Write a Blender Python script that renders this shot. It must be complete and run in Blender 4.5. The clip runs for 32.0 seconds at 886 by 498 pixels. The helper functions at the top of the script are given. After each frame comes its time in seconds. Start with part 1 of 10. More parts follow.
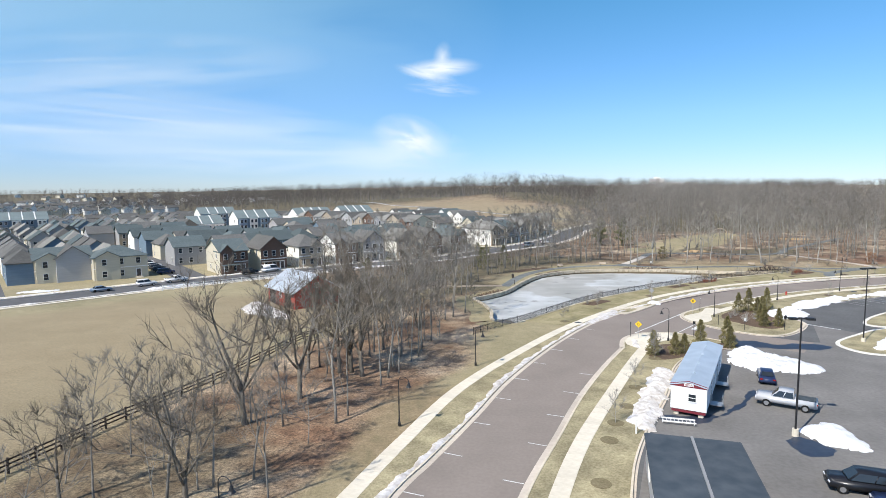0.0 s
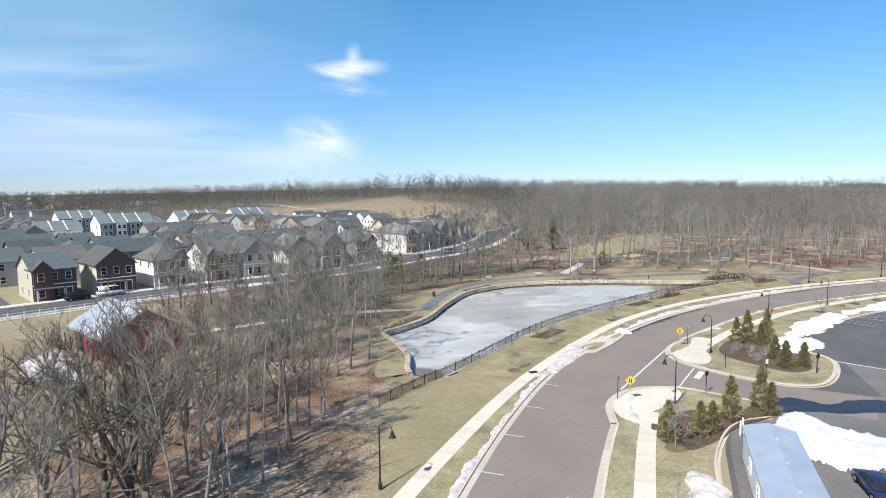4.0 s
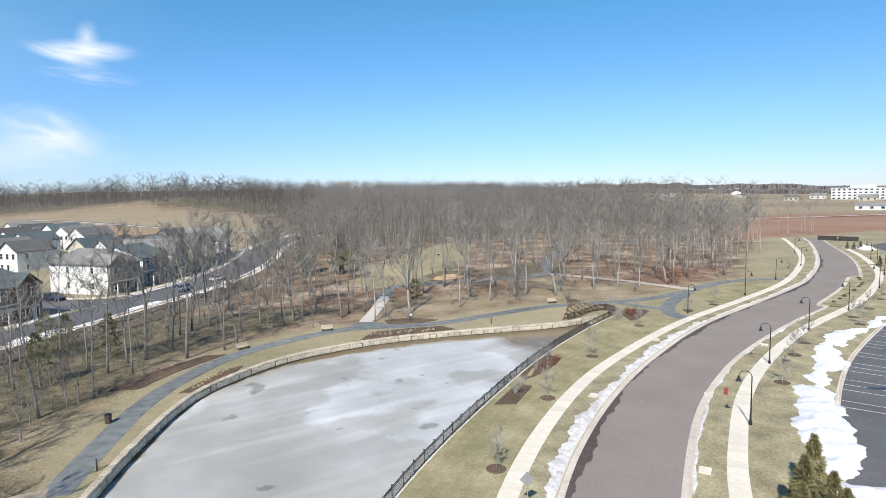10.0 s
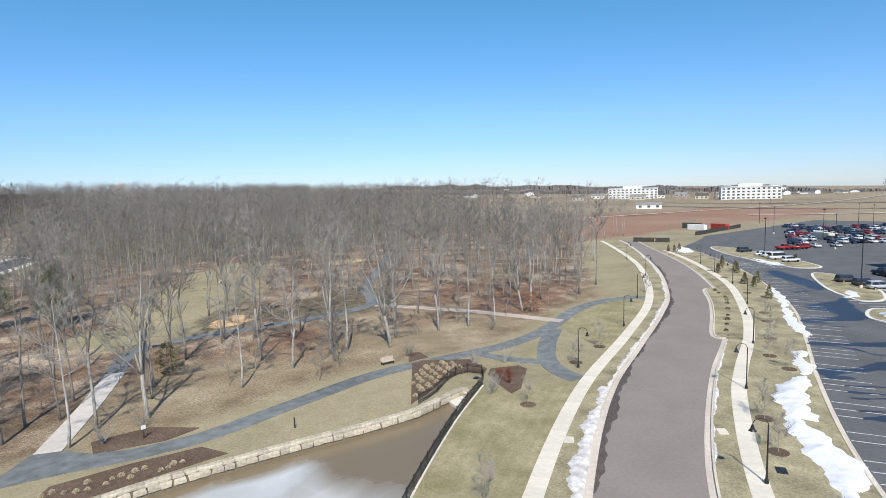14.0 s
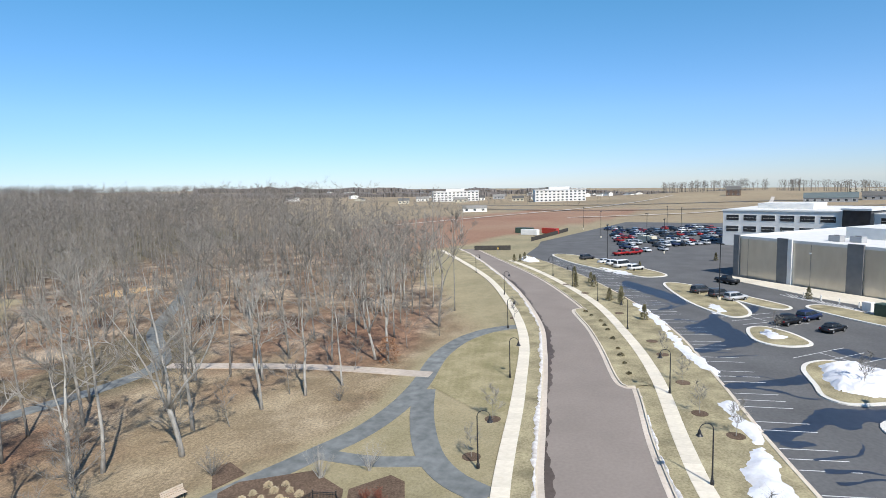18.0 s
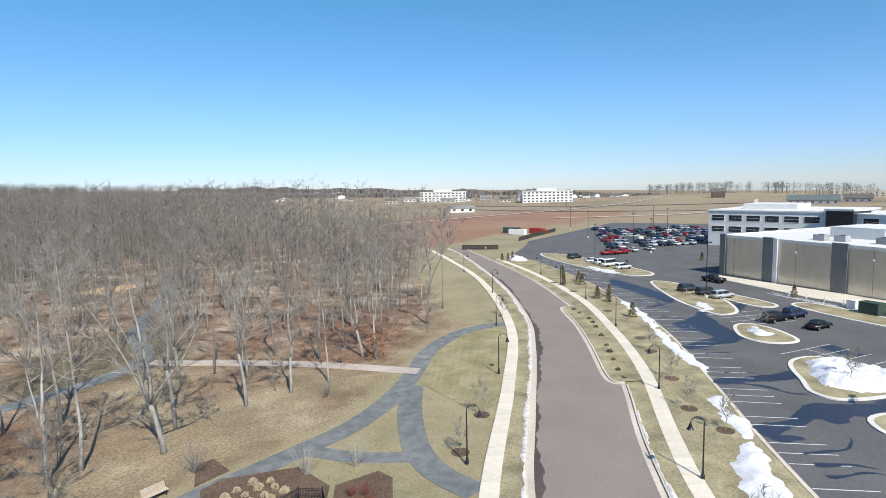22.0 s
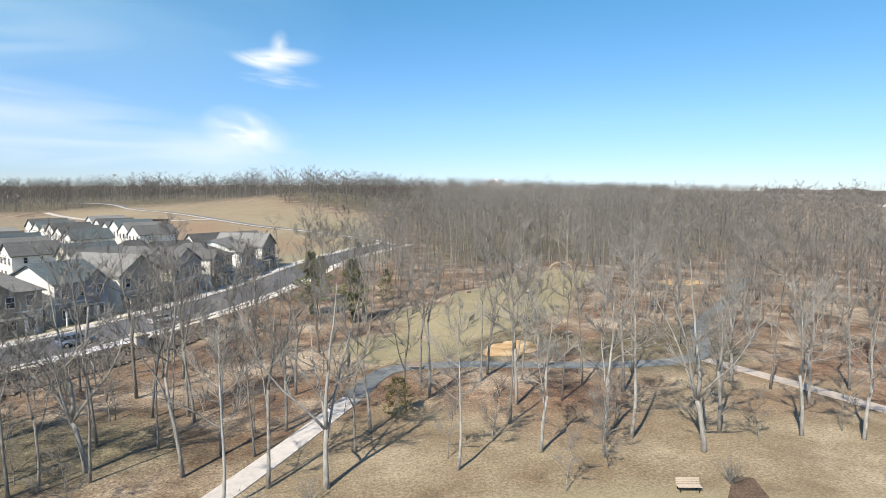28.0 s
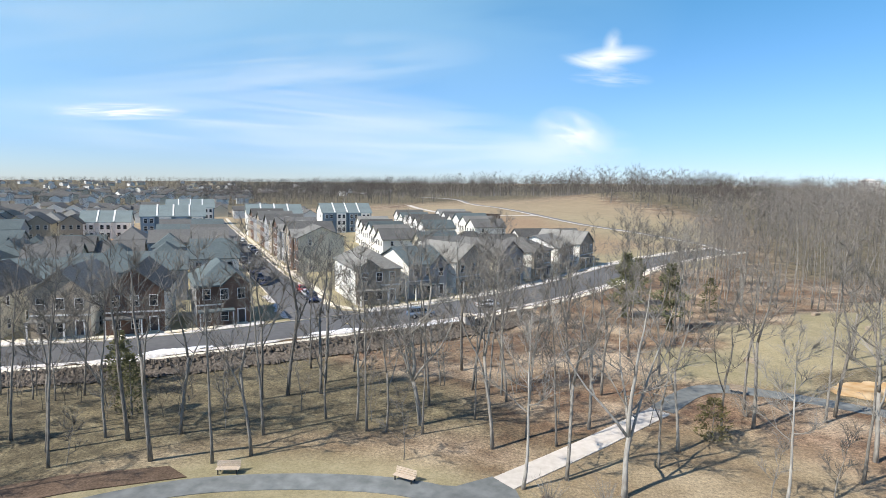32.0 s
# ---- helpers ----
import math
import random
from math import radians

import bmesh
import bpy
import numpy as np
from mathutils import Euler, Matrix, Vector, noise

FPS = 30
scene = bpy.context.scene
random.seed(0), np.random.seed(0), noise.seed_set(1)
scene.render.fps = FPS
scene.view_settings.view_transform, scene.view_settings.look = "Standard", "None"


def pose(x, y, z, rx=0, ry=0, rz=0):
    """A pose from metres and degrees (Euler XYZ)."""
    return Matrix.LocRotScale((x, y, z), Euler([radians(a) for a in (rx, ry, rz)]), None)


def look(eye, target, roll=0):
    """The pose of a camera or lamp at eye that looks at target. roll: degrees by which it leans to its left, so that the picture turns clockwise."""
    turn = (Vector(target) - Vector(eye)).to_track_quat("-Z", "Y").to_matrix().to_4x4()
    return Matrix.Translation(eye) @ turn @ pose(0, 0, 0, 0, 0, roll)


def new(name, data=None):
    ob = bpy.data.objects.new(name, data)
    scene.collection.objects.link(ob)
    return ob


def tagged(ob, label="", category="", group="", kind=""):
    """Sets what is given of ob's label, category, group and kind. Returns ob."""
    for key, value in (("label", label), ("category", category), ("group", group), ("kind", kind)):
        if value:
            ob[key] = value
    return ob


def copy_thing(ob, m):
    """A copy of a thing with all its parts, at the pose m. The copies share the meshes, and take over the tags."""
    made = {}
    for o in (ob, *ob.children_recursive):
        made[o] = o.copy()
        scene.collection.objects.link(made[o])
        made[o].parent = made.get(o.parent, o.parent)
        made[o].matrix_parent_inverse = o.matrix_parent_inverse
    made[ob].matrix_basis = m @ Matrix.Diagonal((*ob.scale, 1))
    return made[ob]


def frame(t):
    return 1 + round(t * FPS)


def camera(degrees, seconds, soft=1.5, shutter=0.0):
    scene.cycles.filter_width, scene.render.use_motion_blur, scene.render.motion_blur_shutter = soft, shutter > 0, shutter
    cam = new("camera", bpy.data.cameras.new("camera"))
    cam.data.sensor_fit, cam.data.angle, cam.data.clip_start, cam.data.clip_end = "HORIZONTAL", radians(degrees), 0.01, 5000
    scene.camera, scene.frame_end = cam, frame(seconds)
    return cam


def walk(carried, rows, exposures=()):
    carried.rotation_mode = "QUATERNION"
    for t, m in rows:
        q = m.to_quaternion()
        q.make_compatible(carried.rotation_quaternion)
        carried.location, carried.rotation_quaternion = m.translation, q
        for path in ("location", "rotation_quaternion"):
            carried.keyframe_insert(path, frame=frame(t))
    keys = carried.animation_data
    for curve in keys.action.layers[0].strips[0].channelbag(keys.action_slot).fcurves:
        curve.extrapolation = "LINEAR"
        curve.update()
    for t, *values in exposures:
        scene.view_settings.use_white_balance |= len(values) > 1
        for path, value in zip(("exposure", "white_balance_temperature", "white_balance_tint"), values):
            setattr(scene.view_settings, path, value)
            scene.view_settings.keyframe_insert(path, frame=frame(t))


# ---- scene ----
cam = camera(75.6, 32.0, 0.85)
METRES, EYE, TILT, LEAN, TURN = 162.5, 23.73, 0.0, 0.0, 0.0
ROWS = [
    (0.0, 0.0, 0.0, 0.0, -0.05, -5.77, 0.52),
    (0.5, 0.0012, 0.0234, -0.0003, -0.4, -5.74, 0.52),
    (1.0, 0.0031, 0.0483, -0.0014, -1.06, -5.72, 0.53),
    (1.5, 0.0048, 0.0745, -0.0025, -2.0, -5.71, 0.56),
    (2.0, 0.0072, 0.1016, -0.0038, -2.81, -5.67, 0.53),
    (2.5, 0.0095, 0.1289, -0.0053, -3.96, -5.65, 0.57),
    (3.0, 0.0125, 0.1565, -0.0071, -5.22, -5.63, 0.58),
    (3.5, 0.0156, 0.1842, -0.0084, -6.81, -5.63, 0.65),
    (4.0, 0.0189, 0.2124, -0.0096, -8.6, -5.62, 0.64),
    (4.5, 0.0235, 0.2409, -0.0108, -10.58, -5.61, 0.7),
    (6.5, 0.0474, 0.3543, -0.0101, -16.74, -5.71, 0.89),
    (7.0, 0.0556, 0.3838, -0.0103, -19.04, -5.72, 0.93),
    (7.5, 0.0645, 0.4129, -0.01, -20.1, -5.71, 0.94),
    (8.0, 0.075, 0.4418, -0.0098, -21.94, -5.73, 1.05),
    (8.5, 0.0856, 0.4703, -0.0091, -24.19, -5.75, 1.07),
    (9.0, 0.0971, 0.4983, -0.0089, -26.47, -5.73, 1.1),
    (9.5, 0.1097, 0.5253, -0.0081, -28.74, -5.78, 1.14),
    (10.0, 0.1233, 0.5517, -0.0072, -30.72, -5.79, 1.19),
    (10.5, 0.139, 0.578, -0.0063, -32.63, -5.83, 1.26),
    (11.0, 0.1547, 0.6033, -0.006, -34.82, -5.85, 1.27),
    (11.5, 0.1709, 0.6283, -0.0066, -37.05, -5.85, 1.33),
    (12.0, 0.1881, 0.6525, -0.0064, -39.16, -5.87, 1.36),
    (12.5, 0.2072, 0.6759, -0.0059, -41.34, -5.92, 1.42),
    (13.0, 0.2268, 0.6989, -0.0056, -43.99, -5.93, 1.47),
    (13.5, 0.2472, 0.7214, -0.0048, -46.76, -5.99, 1.5),
    (14.0, 0.2683, 0.7435, -0.0037, -49.88, -6.05, 1.55),
    (14.5, 0.2906, 0.7646, -0.0026, -52.97, -6.12, 1.59),
    (16.5, 0.3729, 0.8313, 0.0032, -62.58, -6.3, 1.58),
    (17.0, 0.3838, 0.8408, 0.0042, -65.92, -6.35, 1.6),
    (17.5, 0.3904, 0.8462, 0.0045, -67.37, -6.33, 1.59),
    (18.0, 0.3929, 0.8478, 0.0043, -67.46, -6.31, 1.55),
    (18.5, 0.3942, 0.8482, 0.004, -67.71, -6.3, 1.5),
    (19.0, 0.3956, 0.8485, 0.0031, -69.33, -6.31, 1.55),
    (19.5, 0.3964, 0.8489, 0.0023, -70.89, -6.35, 1.54),
    (20.0, 0.3969, 0.8494, 0.0012, -71.87, -6.35, 1.52),
    (20.5, 0.3968, 0.8498, 0.0004, -72.36, -6.36, 1.48),
    (21.0, 0.3963, 0.85, 0.0, -72.87, -6.36, 1.44),
    (21.5, 0.3965, 0.8501, -0.0005, -72.4, -6.33, 1.4),
    (22.0, 0.3961, 0.8505, -0.0009, -68.72, -6.22, 1.23),
    (22.5, 0.3961, 0.8503, -0.001, -63.33, -6.11, 1.02),
    (23.0, 0.3961, 0.8506, -0.001, -55.53, -5.99, 0.78),
    (23.5, 0.3963, 0.8513, -0.0007, -46.36, -5.87, 0.54),
    (24.0, 0.3968, 0.8514, -0.0007, -36.44, -5.77, 0.27),
    (24.5, 0.3975, 0.8525, -0.0008, -27.47, -5.66, 0.04),
    (25.0, 0.3979, 0.8537, -0.001, -24.48, -5.57, -0.01),
    (25.5, 0.3979, 0.8538, -0.001, -22.73, -5.54, -0.08),
    (27.5, 0.4005, 0.85, -0.001, -17.52, -5.71, -0.17),
    (28.0, 0.4013, 0.8488, -0.0007, -14.75, -5.77, -0.27),
    (28.5, 0.4023, 0.8479, -0.0006, -10.75, -5.77, -0.35),
    (29.0, 0.4035, 0.8477, -0.0002, -5.98, -5.86, -0.51),
    (29.5, 0.4041, 0.848, 0.0003, -1.43, -6.0, -0.6),
    (30.0, 0.4038, 0.8485, 0.0003, 3.87, -6.09, -0.72),
    (30.5, 0.4035, 0.8481, 0.0001, 9.49, -6.15, -0.9),
    (31.0, 0.4033, 0.8481, -0.0, 13.7, -6.21, -1.0),
    (31.5, 0.4033, 0.8482, -0.0001, 15.34, -6.24, -1.02),
    (32.0, 0.4031, 0.8485, -0.0002, 16.64, -6.25, -1.05),
]
walk(cam, [(t, pose(0, 0, EYE, TILT, LEAN, TURN) @ pose(METRES * x, METRES * y, METRES * z, 90 + pitch, roll, yaw)) for t, x, y, z, yaw, pitch, roll in ROWS], [(0.0, 0.25, 6500, 10), (9.0, 0.24, 6450, 10), (12.0, 0.12, 6380, 10), (14.5, 0.12, 6380, 10), (18.0, 0.17, 6450, 10), (22.0, 0.17, 6500, 10), (23.5, 0.2, 6780, 10), (25.0, 0.29, 6950, 10), (28.0, 0.33, 6800, 10), (32.0, 0.34, 6650, 10)])

# ---- light ----
world = bpy.data.worlds.new("sky_world")
scene.world = world
world.use_nodes = True
wn = world.node_tree
sky = wn.nodes.new("ShaderNodeTexSky")
sky.sky_type, sky.sun_disc = "NISHITA", False
sky.sun_elevation, sky.sun_rotation = radians(45), radians(225)
sky.altitude, sky.air_density, sky.dust_density, sky.ozone_density = 0, 0.9, 0.0, 4.0
wn.nodes["Background"].inputs["Strength"].default_value = 0.138
tint = wn.nodes.new("ShaderNodeMix")
tint.data_type, tint.blend_type = "RGBA", "MULTIPLY"
tint.inputs[0].default_value = 1.0
# clear winter air: azure overhead, paler and less green towards the horizon
where, split, air = wn.nodes.new("ShaderNodeTexCoord"), wn.nodes.new("ShaderNodeSeparateXYZ"), wn.nodes.new("ShaderNodeValToRGB")
for k, (height, colour) in enumerate(((0.0, (0.50, 0.585, 0.80, 1)), (0.05, (0.55, 0.655, 0.87, 1)), (0.12, (0.60, 0.765, 0.95, 1)), (0.30, (0.50, 0.91, 0.98, 1)), (0.8, (0.86, 0.92, 0.98, 1)))):
    if k > 1:
        air.color_ramp.elements.new(0.5)
    air.color_ramp.elements[k].position, air.color_ramp.elements[k].color = height, colour
wn.links.new(where.outputs["Generated"], split.inputs[0])
wn.links.new(split.outputs["Z"], air.inputs[0])
wn.links.new(air.outputs[0], tint.inputs[7])
wn.links.new(sky.outputs[0], tint.inputs[6])
wn.links.new(tint.outputs[2], wn.nodes["Background"].inputs["Color"])
sun = new("sun", bpy.data.lights.new("sun", "SUN"))
sun.data.energy, sun.data.angle, sun.data.color = 5.0, radians(0.53), (1.0, 0.95, 0.87)
sun.matrix_world = look((-70, -69, 99), (0, 0, 0))

# ---- materials ----
MATS = {}


def mat(name, c1, c2=None, scale=1.0, rough=0.85, metal=0.0, bump=0.0, big=0.0, vary=0.0, detail=6.0, stretch=(1, 1, 1), isle=0.0):
    """Two colours mixed by a fine noise, a slow noise over it, relief and a change from object to object."""
    if name in MATS:
        return MATS[name]
    m = bpy.data.materials.new(name)
    m.use_nodes = True
    n, l = m.node_tree.nodes, m.node_tree.links
    b = n["Principled BSDF"]
    b.inputs["Roughness"].default_value, b.inputs["Metallic"].default_value = rough, metal
    b.inputs["Specular IOR Level"].default_value = 0.5 if rough < 0.6 else 0.15
    c2 = c2 or tuple(v * 0.8 for v in c1)
    tc, mp = n.new("ShaderNodeTexCoord"), n.new("ShaderNodeMapping")
    mp.inputs["Scale"].default_value = stretch
    l.new(tc.outputs["Object"], mp.inputs["Vector"])
    fine = n.new("ShaderNodeTexNoise")
    fine.inputs["Scale"].default_value, fine.inputs["Detail"].default_value = scale, detail
    l.new(mp.outputs[0], fine.inputs["Vector"])
    ramp = n.new("ShaderNodeValToRGB")
    ramp.color_ramp.elements[0].position, ramp.color_ramp.elements[1].position = 0.32, 0.68
    ramp.color_ramp.elements[0].color, ramp.color_ramp.elements[1].color = (*c1, 1), (*c2, 1)
    l.new(fine.outputs["Fac"], ramp.inputs[0])
    out = ramp.outputs[0]
    value = None
    if big:
        slow = n.new("ShaderNodeTexNoise")
        slow.inputs["Scale"].default_value, slow.inputs["Detail"].default_value = scale * 0.06, 4
        l.new(mp.outputs[0], slow.inputs["Vector"])
        rng = n.new("ShaderNodeMapRange")
        rng.inputs["From Min"].default_value, rng.inputs["From Max"].default_value = 0.3, 0.7
        rng.inputs["To Min"].default_value, rng.inputs["To Max"].default_value = 1 - big, 1 + big
        l.new(slow.outputs["Fac"], rng.inputs["Value"])
        value = rng.outputs[0]
    if vary:
        info, rv = n.new("ShaderNodeObjectInfo"), n.new("ShaderNodeMapRange")
        rv.inputs["To Min"].default_value, rv.inputs["To Max"].default_value = 1 - vary, 1 + vary
        l.new(info.outputs["Random"], rv.inputs["Value"])
        if value is not None:
            mul = n.new("ShaderNodeMath")
            mul.operation = "MULTIPLY"
            l.new(value, mul.inputs[0])
            l.new(rv.outputs[0], mul.inputs[1])
            value = mul.outputs[0]
        else:
            value = rv.outputs[0]
    if isle:
        geo, iv = n.new("ShaderNodeNewGeometry"), n.new("ShaderNodeMapRange")
        iv.inputs["To Min"].default_value, iv.inputs["To Max"].default_value = 1 - isle, 1 + isle
        l.new(geo.outputs["Random Per Island"], iv.inputs["Value"])
        if value is not None:
            both = n.new("ShaderNodeMath")
            both.operation = "MULTIPLY"
            l.new(value, both.inputs[0])
            l.new(iv.outputs[0], both.inputs[1])
            value = both.outputs[0]
        else:
            value = iv.outputs[0]
    if value is not None:
        hsv = n.new("ShaderNodeHueSaturation")
        l.new(out, hsv.inputs["Color"])
        l.new(value, hsv.inputs["Value"])
        out = hsv.outputs[0]
    l.new(out, b.inputs["Base Color"])
    if bump:
        bm_ = n.new("ShaderNodeBump")
        bm_.inputs["Strength"].default_value, bm_.inputs["Distance"].default_value = min(1, bump * 10), bump
        l.new(fine.outputs["Fac"], bm_.inputs["Height"])
        l.new(bm_.outputs[0], b.inputs["Normal"])
    MATS[name] = m
    return m


ASPHALT = mat("road_asphalt", (0.244, 0.207, 0.18), (0.268, 0.23, 0.2), 3.0, 0.9, big=0.07, bump=0.0012)
OLD_LOT = mat("worn_asphalt", (0.172, 0.163, 0.152), (0.205, 0.195, 0.182), 2.5, 0.9, big=0.16, bump=0.0015)
LOT = mat("parking_asphalt", (0.112, 0.112, 0.112), (0.138, 0.137, 0.135), 2.5, 0.9, big=0.14, bump=0.0015)
FAR_ASPHALT = mat("street_asphalt", (0.11, 0.11, 0.115), (0.14, 0.14, 0.14), 1.0, 0.9, big=0.12)
WET = mat("wet_asphalt", (0.022, 0.03, 0.05), (0.035, 0.045, 0.066), 1.5, 0.5, big=0.2)
CONCRETE = mat("sidewalk_concrete", (0.62, 0.56, 0.45), (0.70, 0.64, 0.53), 2.0, 0.9, big=0.08, vary=0.06, bump=0.003)
KERB = mat("kerb_concrete", (0.56, 0.49, 0.38), (0.64, 0.57, 0.46), 2.5, 0.9, big=0.12, vary=0.05)
GUTTER = mat("gutter_concrete", (0.52, 0.45, 0.37), (0.60, 0.53, 0.45), 2.0, 0.9, big=0.15)
TRAIL = mat("trail_paving", (0.135, 0.145, 0.143), (0.225, 0.238, 0.232), 0.8, 0.9, big=0.25)
PATHC = mat("park_path_concrete", (0.52, 0.47, 0.41), (0.62, 0.57, 0.51), 1.6, 0.9, big=0.1)
GRASS = mat("verge_grass", (0.245, 0.212, 0.124), (0.385, 0.335, 0.212), 5.0, 1.0, big=0.34, bump=0.03)
MULCH = mat("mulch", (0.09, 0.062, 0.044), (0.17, 0.12, 0.085), 6.0, 1.0, big=0.2, bump=0.05)
PAINT = mat("road_paint", (0.72, 0.72, 0.70), (0.58, 0.58, 0.56), 5.0, 0.7)
SNOW = mat("snow", (0.78, 0.79, 0.82), (0.68, 0.67, 0.67), 1.5, 0.6, big=0.08, bump=0.12)
DIRTY_SNOW = mat("dirty_snow", (0.76, 0.74, 0.72), (0.48, 0.43, 0.38), 1.8, 0.8, big=0.12, bump=0.12)
STONE = mat("pond_wall_stone", (0.38, 0.325, 0.24), (0.60, 0.53, 0.42), 3.0, 0.9, big=0.1, vary=0.18, bump=0.03)
ICE = None
BLACK = mat("black_metal", (0.012, 0.012, 0.013), (0.02, 0.02, 0.022), 5.0, 0.45)
BARK = mat("bark", (0.15, 0.137, 0.118), (0.32, 0.3, 0.265), 3.0, 0.95, vary=0.25, stretch=(3, 3, 0.6), bump=0.02)
PALE_BARK = mat("pale_bark", (0.24, 0.222, 0.195), (0.43, 0.41, 0.37), 2.0, 0.95, vary=0.15, stretch=(2, 2, 0.6))
DARK_BARK = mat("dark_bark", (0.10, 0.087, 0.07), (0.22, 0.195, 0.16), 3.0, 0.95, vary=0.2, stretch=(3, 3, 0.6), bump=0.02)
DARK_TWIG = mat("dark_twigs", (0.13, 0.11, 0.088), (0.215, 0.185, 0.15), 1.0, 0.95, vary=0.2)
TWIG = mat("twigs", (0.15, 0.136, 0.117), (0.27, 0.25, 0.22), 1.0, 0.95, vary=0.22)
FAR_TWIG = mat("distant_twigs", (0.105, 0.092, 0.081), (0.18, 0.158, 0.138), 0.09, 0.95, big=0.2, isle=0.22)
MID_TWIG = mat("woodland_twigs", (0.165, 0.15, 0.132), (0.275, 0.252, 0.222), 0.09, 0.95, big=0.22, isle=0.4)
FAR_BARK = mat("distant_trunks", (0.15, 0.137, 0.12), (0.27, 0.25, 0.222), 0.13, 0.95, isle=0.3)
FOLIAGE = mat("evergreen", (0.165, 0.15, 0.065), (0.32, 0.275, 0.13), 3.0, 0.9, vary=0.2)
ROOF = mat("grey_shingles", (0.10, 0.099, 0.094), (0.16, 0.156, 0.147), 2.2, 0.9, vary=0.25, big=0.1, stretch=(1, 1, 4))
ROOF_B = mat("blue_grey_shingles", (0.082, 0.105, 0.11), (0.125, 0.15, 0.15), 2.2, 0.9, vary=0.2, big=0.1, stretch=(1, 1, 4))
ROOF_T = mat("taupe_shingles", (0.19, 0.185, 0.168), (0.27, 0.262, 0.24), 2.2, 0.9, vary=0.2, big=0.1, stretch=(1, 1, 4))
WHITE = mat("white_siding", (0.80, 0.78, 0.73), (0.74, 0.72, 0.67), 0.8, 0.7, vary=0.06, stretch=(0.3, 0.3, 8))
CREAM = mat("cream_siding", (0.62, 0.57, 0.45), (0.56, 0.51, 0.40), 0.8, 0.7, vary=0.10, stretch=(0.3, 0.3, 8))
GREYS = mat("grey_siding", (0.36, 0.36, 0.36), (0.32, 0.32, 0.32), 0.8, 0.7, vary=0.2, stretch=(0.3, 0.3, 8))
BLUES = mat("blue_siding", (0.19, 0.26, 0.32), (0.16, 0.22, 0.28), 0.8, 0.7, vary=0.2, stretch=(0.3, 0.3, 8))
BRICK = mat("brown_brick", (0.115, 0.072, 0.052), (0.19, 0.125, 0.095), 9.0, 0.9, vary=0.15, stretch=(1, 1, 3))
TANSTONE = mat("tan_stone_veneer", (0.30, 0.25, 0.19), (0.45, 0.39, 0.31), 3.0, 0.9, vary=0.15)
TRIM = mat("white_trim", (0.78, 0.77, 0.74), (0.72, 0.71, 0.68), 3.0, 0.6)
GLASS = mat("window_glass", (0.02, 0.026, 0.032), (0.035, 0.042, 0.05), 0.5, 0.08)
WOOD = mat("weathered_timber", (0.30, 0.24, 0.18), (0.42, 0.35, 0.27), 4.0, 0.9, vary=0.15, stretch=(1, 1, 6))
DARKWOOD = mat("dark_fence_timber", (0.045, 0.036, 0.03), (0.085, 0.07, 0.058), 4.0, 0.9, vary=0.2)

# ---- shaping helpers ----
rnd = random.Random(7)


def mesh_of(name, verts, faces, material=None, smooth=False):
    me = bpy.data.meshes.new(name)
    me.from_pydata([tuple(v) for v in verts], [], [tuple(f) for f in faces])
    if material:
        for one in (material if isinstance(material, (list, tuple)) else [material]):
            me.materials.append(one)
    if smooth:
        me.shade_smooth()
    me.update()
    return me


def put(name, me, parent=None, label="", m=None):
    ob = new(name, me)
    if parent is not None:
        ob.parent = parent
    if m is not None:
        ob.matrix_basis = m
    if label:
        ob["label"] = label
    return ob


def thing(name, label, category, group="", kind="", m=None):
    ob = new(name)
    ob.empty_display_size = 0.3
    if m is not None:
        ob.matrix_basis = m
    return tagged(ob, label, category, group, kind)


def box_vf(x0, y0, z0, x1, y1, z1):
    v = [(x0, y0, z0), (x1, y0, z0), (x1, y1, z0), (x0, y1, z0), (x0, y0, z1), (x1, y0, z1), (x1, y1, z1), (x0, y1, z1)]
    return v, [(0, 3, 2, 1), (4, 5, 6, 7), (0, 1, 5, 4), (1, 2, 6, 5), (2, 3, 7, 6), (3, 0, 4, 7)]


def join(*pairs):
    v, f = [], []
    for a, b in pairs:
        k = len(v)
        v += list(a)
        f += [tuple(i + k for i in q) for q in b]
    return v, f


def bevel_box(name, x0, y0, z0, x1, y1, z1, material, b=0.03):
    bm = bmesh.new()
    v, f = box_vf(x0, y0, z0, x1, y1, z1)
    vs = [bm.verts.new(p) for p in v]
    for q in f:
        bm.faces.new([vs[i] for i in q])
    bmesh.ops.bevel(bm, geom=list(bm.edges), offset=b, segments=2, affect="EDGES")
    me = bpy.data.meshes.new(name)
    bm.to_mesh(me)
    bm.free()
    me.materials.append(material)
    return me


def tube_vf(pts, radii, sides=6, cap=True):
    v, f = [], []
    pts = [Vector(p) for p in pts]
    for i, p in enumerate(pts):
        d = (pts[min(i + 1, len(pts) - 1)] - pts[max(i - 1, 0)]).normalized()
        a = d.cross(Vector((0.31, 0.95, 0.02)) if abs(d.y) < 0.9 else Vector((1, 0, 0))).normalized()
        b = d.cross(a)
        for k in range(sides):
            w = 2 * math.pi * k / sides
            v.append(p + radii[i] * (math.cos(w) * a + math.sin(w) * b))
    for i in range(len(pts) - 1):
        for k in range(sides):
            k2 = (k + 1) % sides
            f.append((i * sides + k, i * sides + k2, (i + 1) * sides + k2, (i + 1) * sides + k))
    if cap:
        f.append(tuple(range(sides - 1, -1, -1)))
        f.append(tuple(range((len(pts) - 1) * sides, len(pts) * sides)))
    return v, f


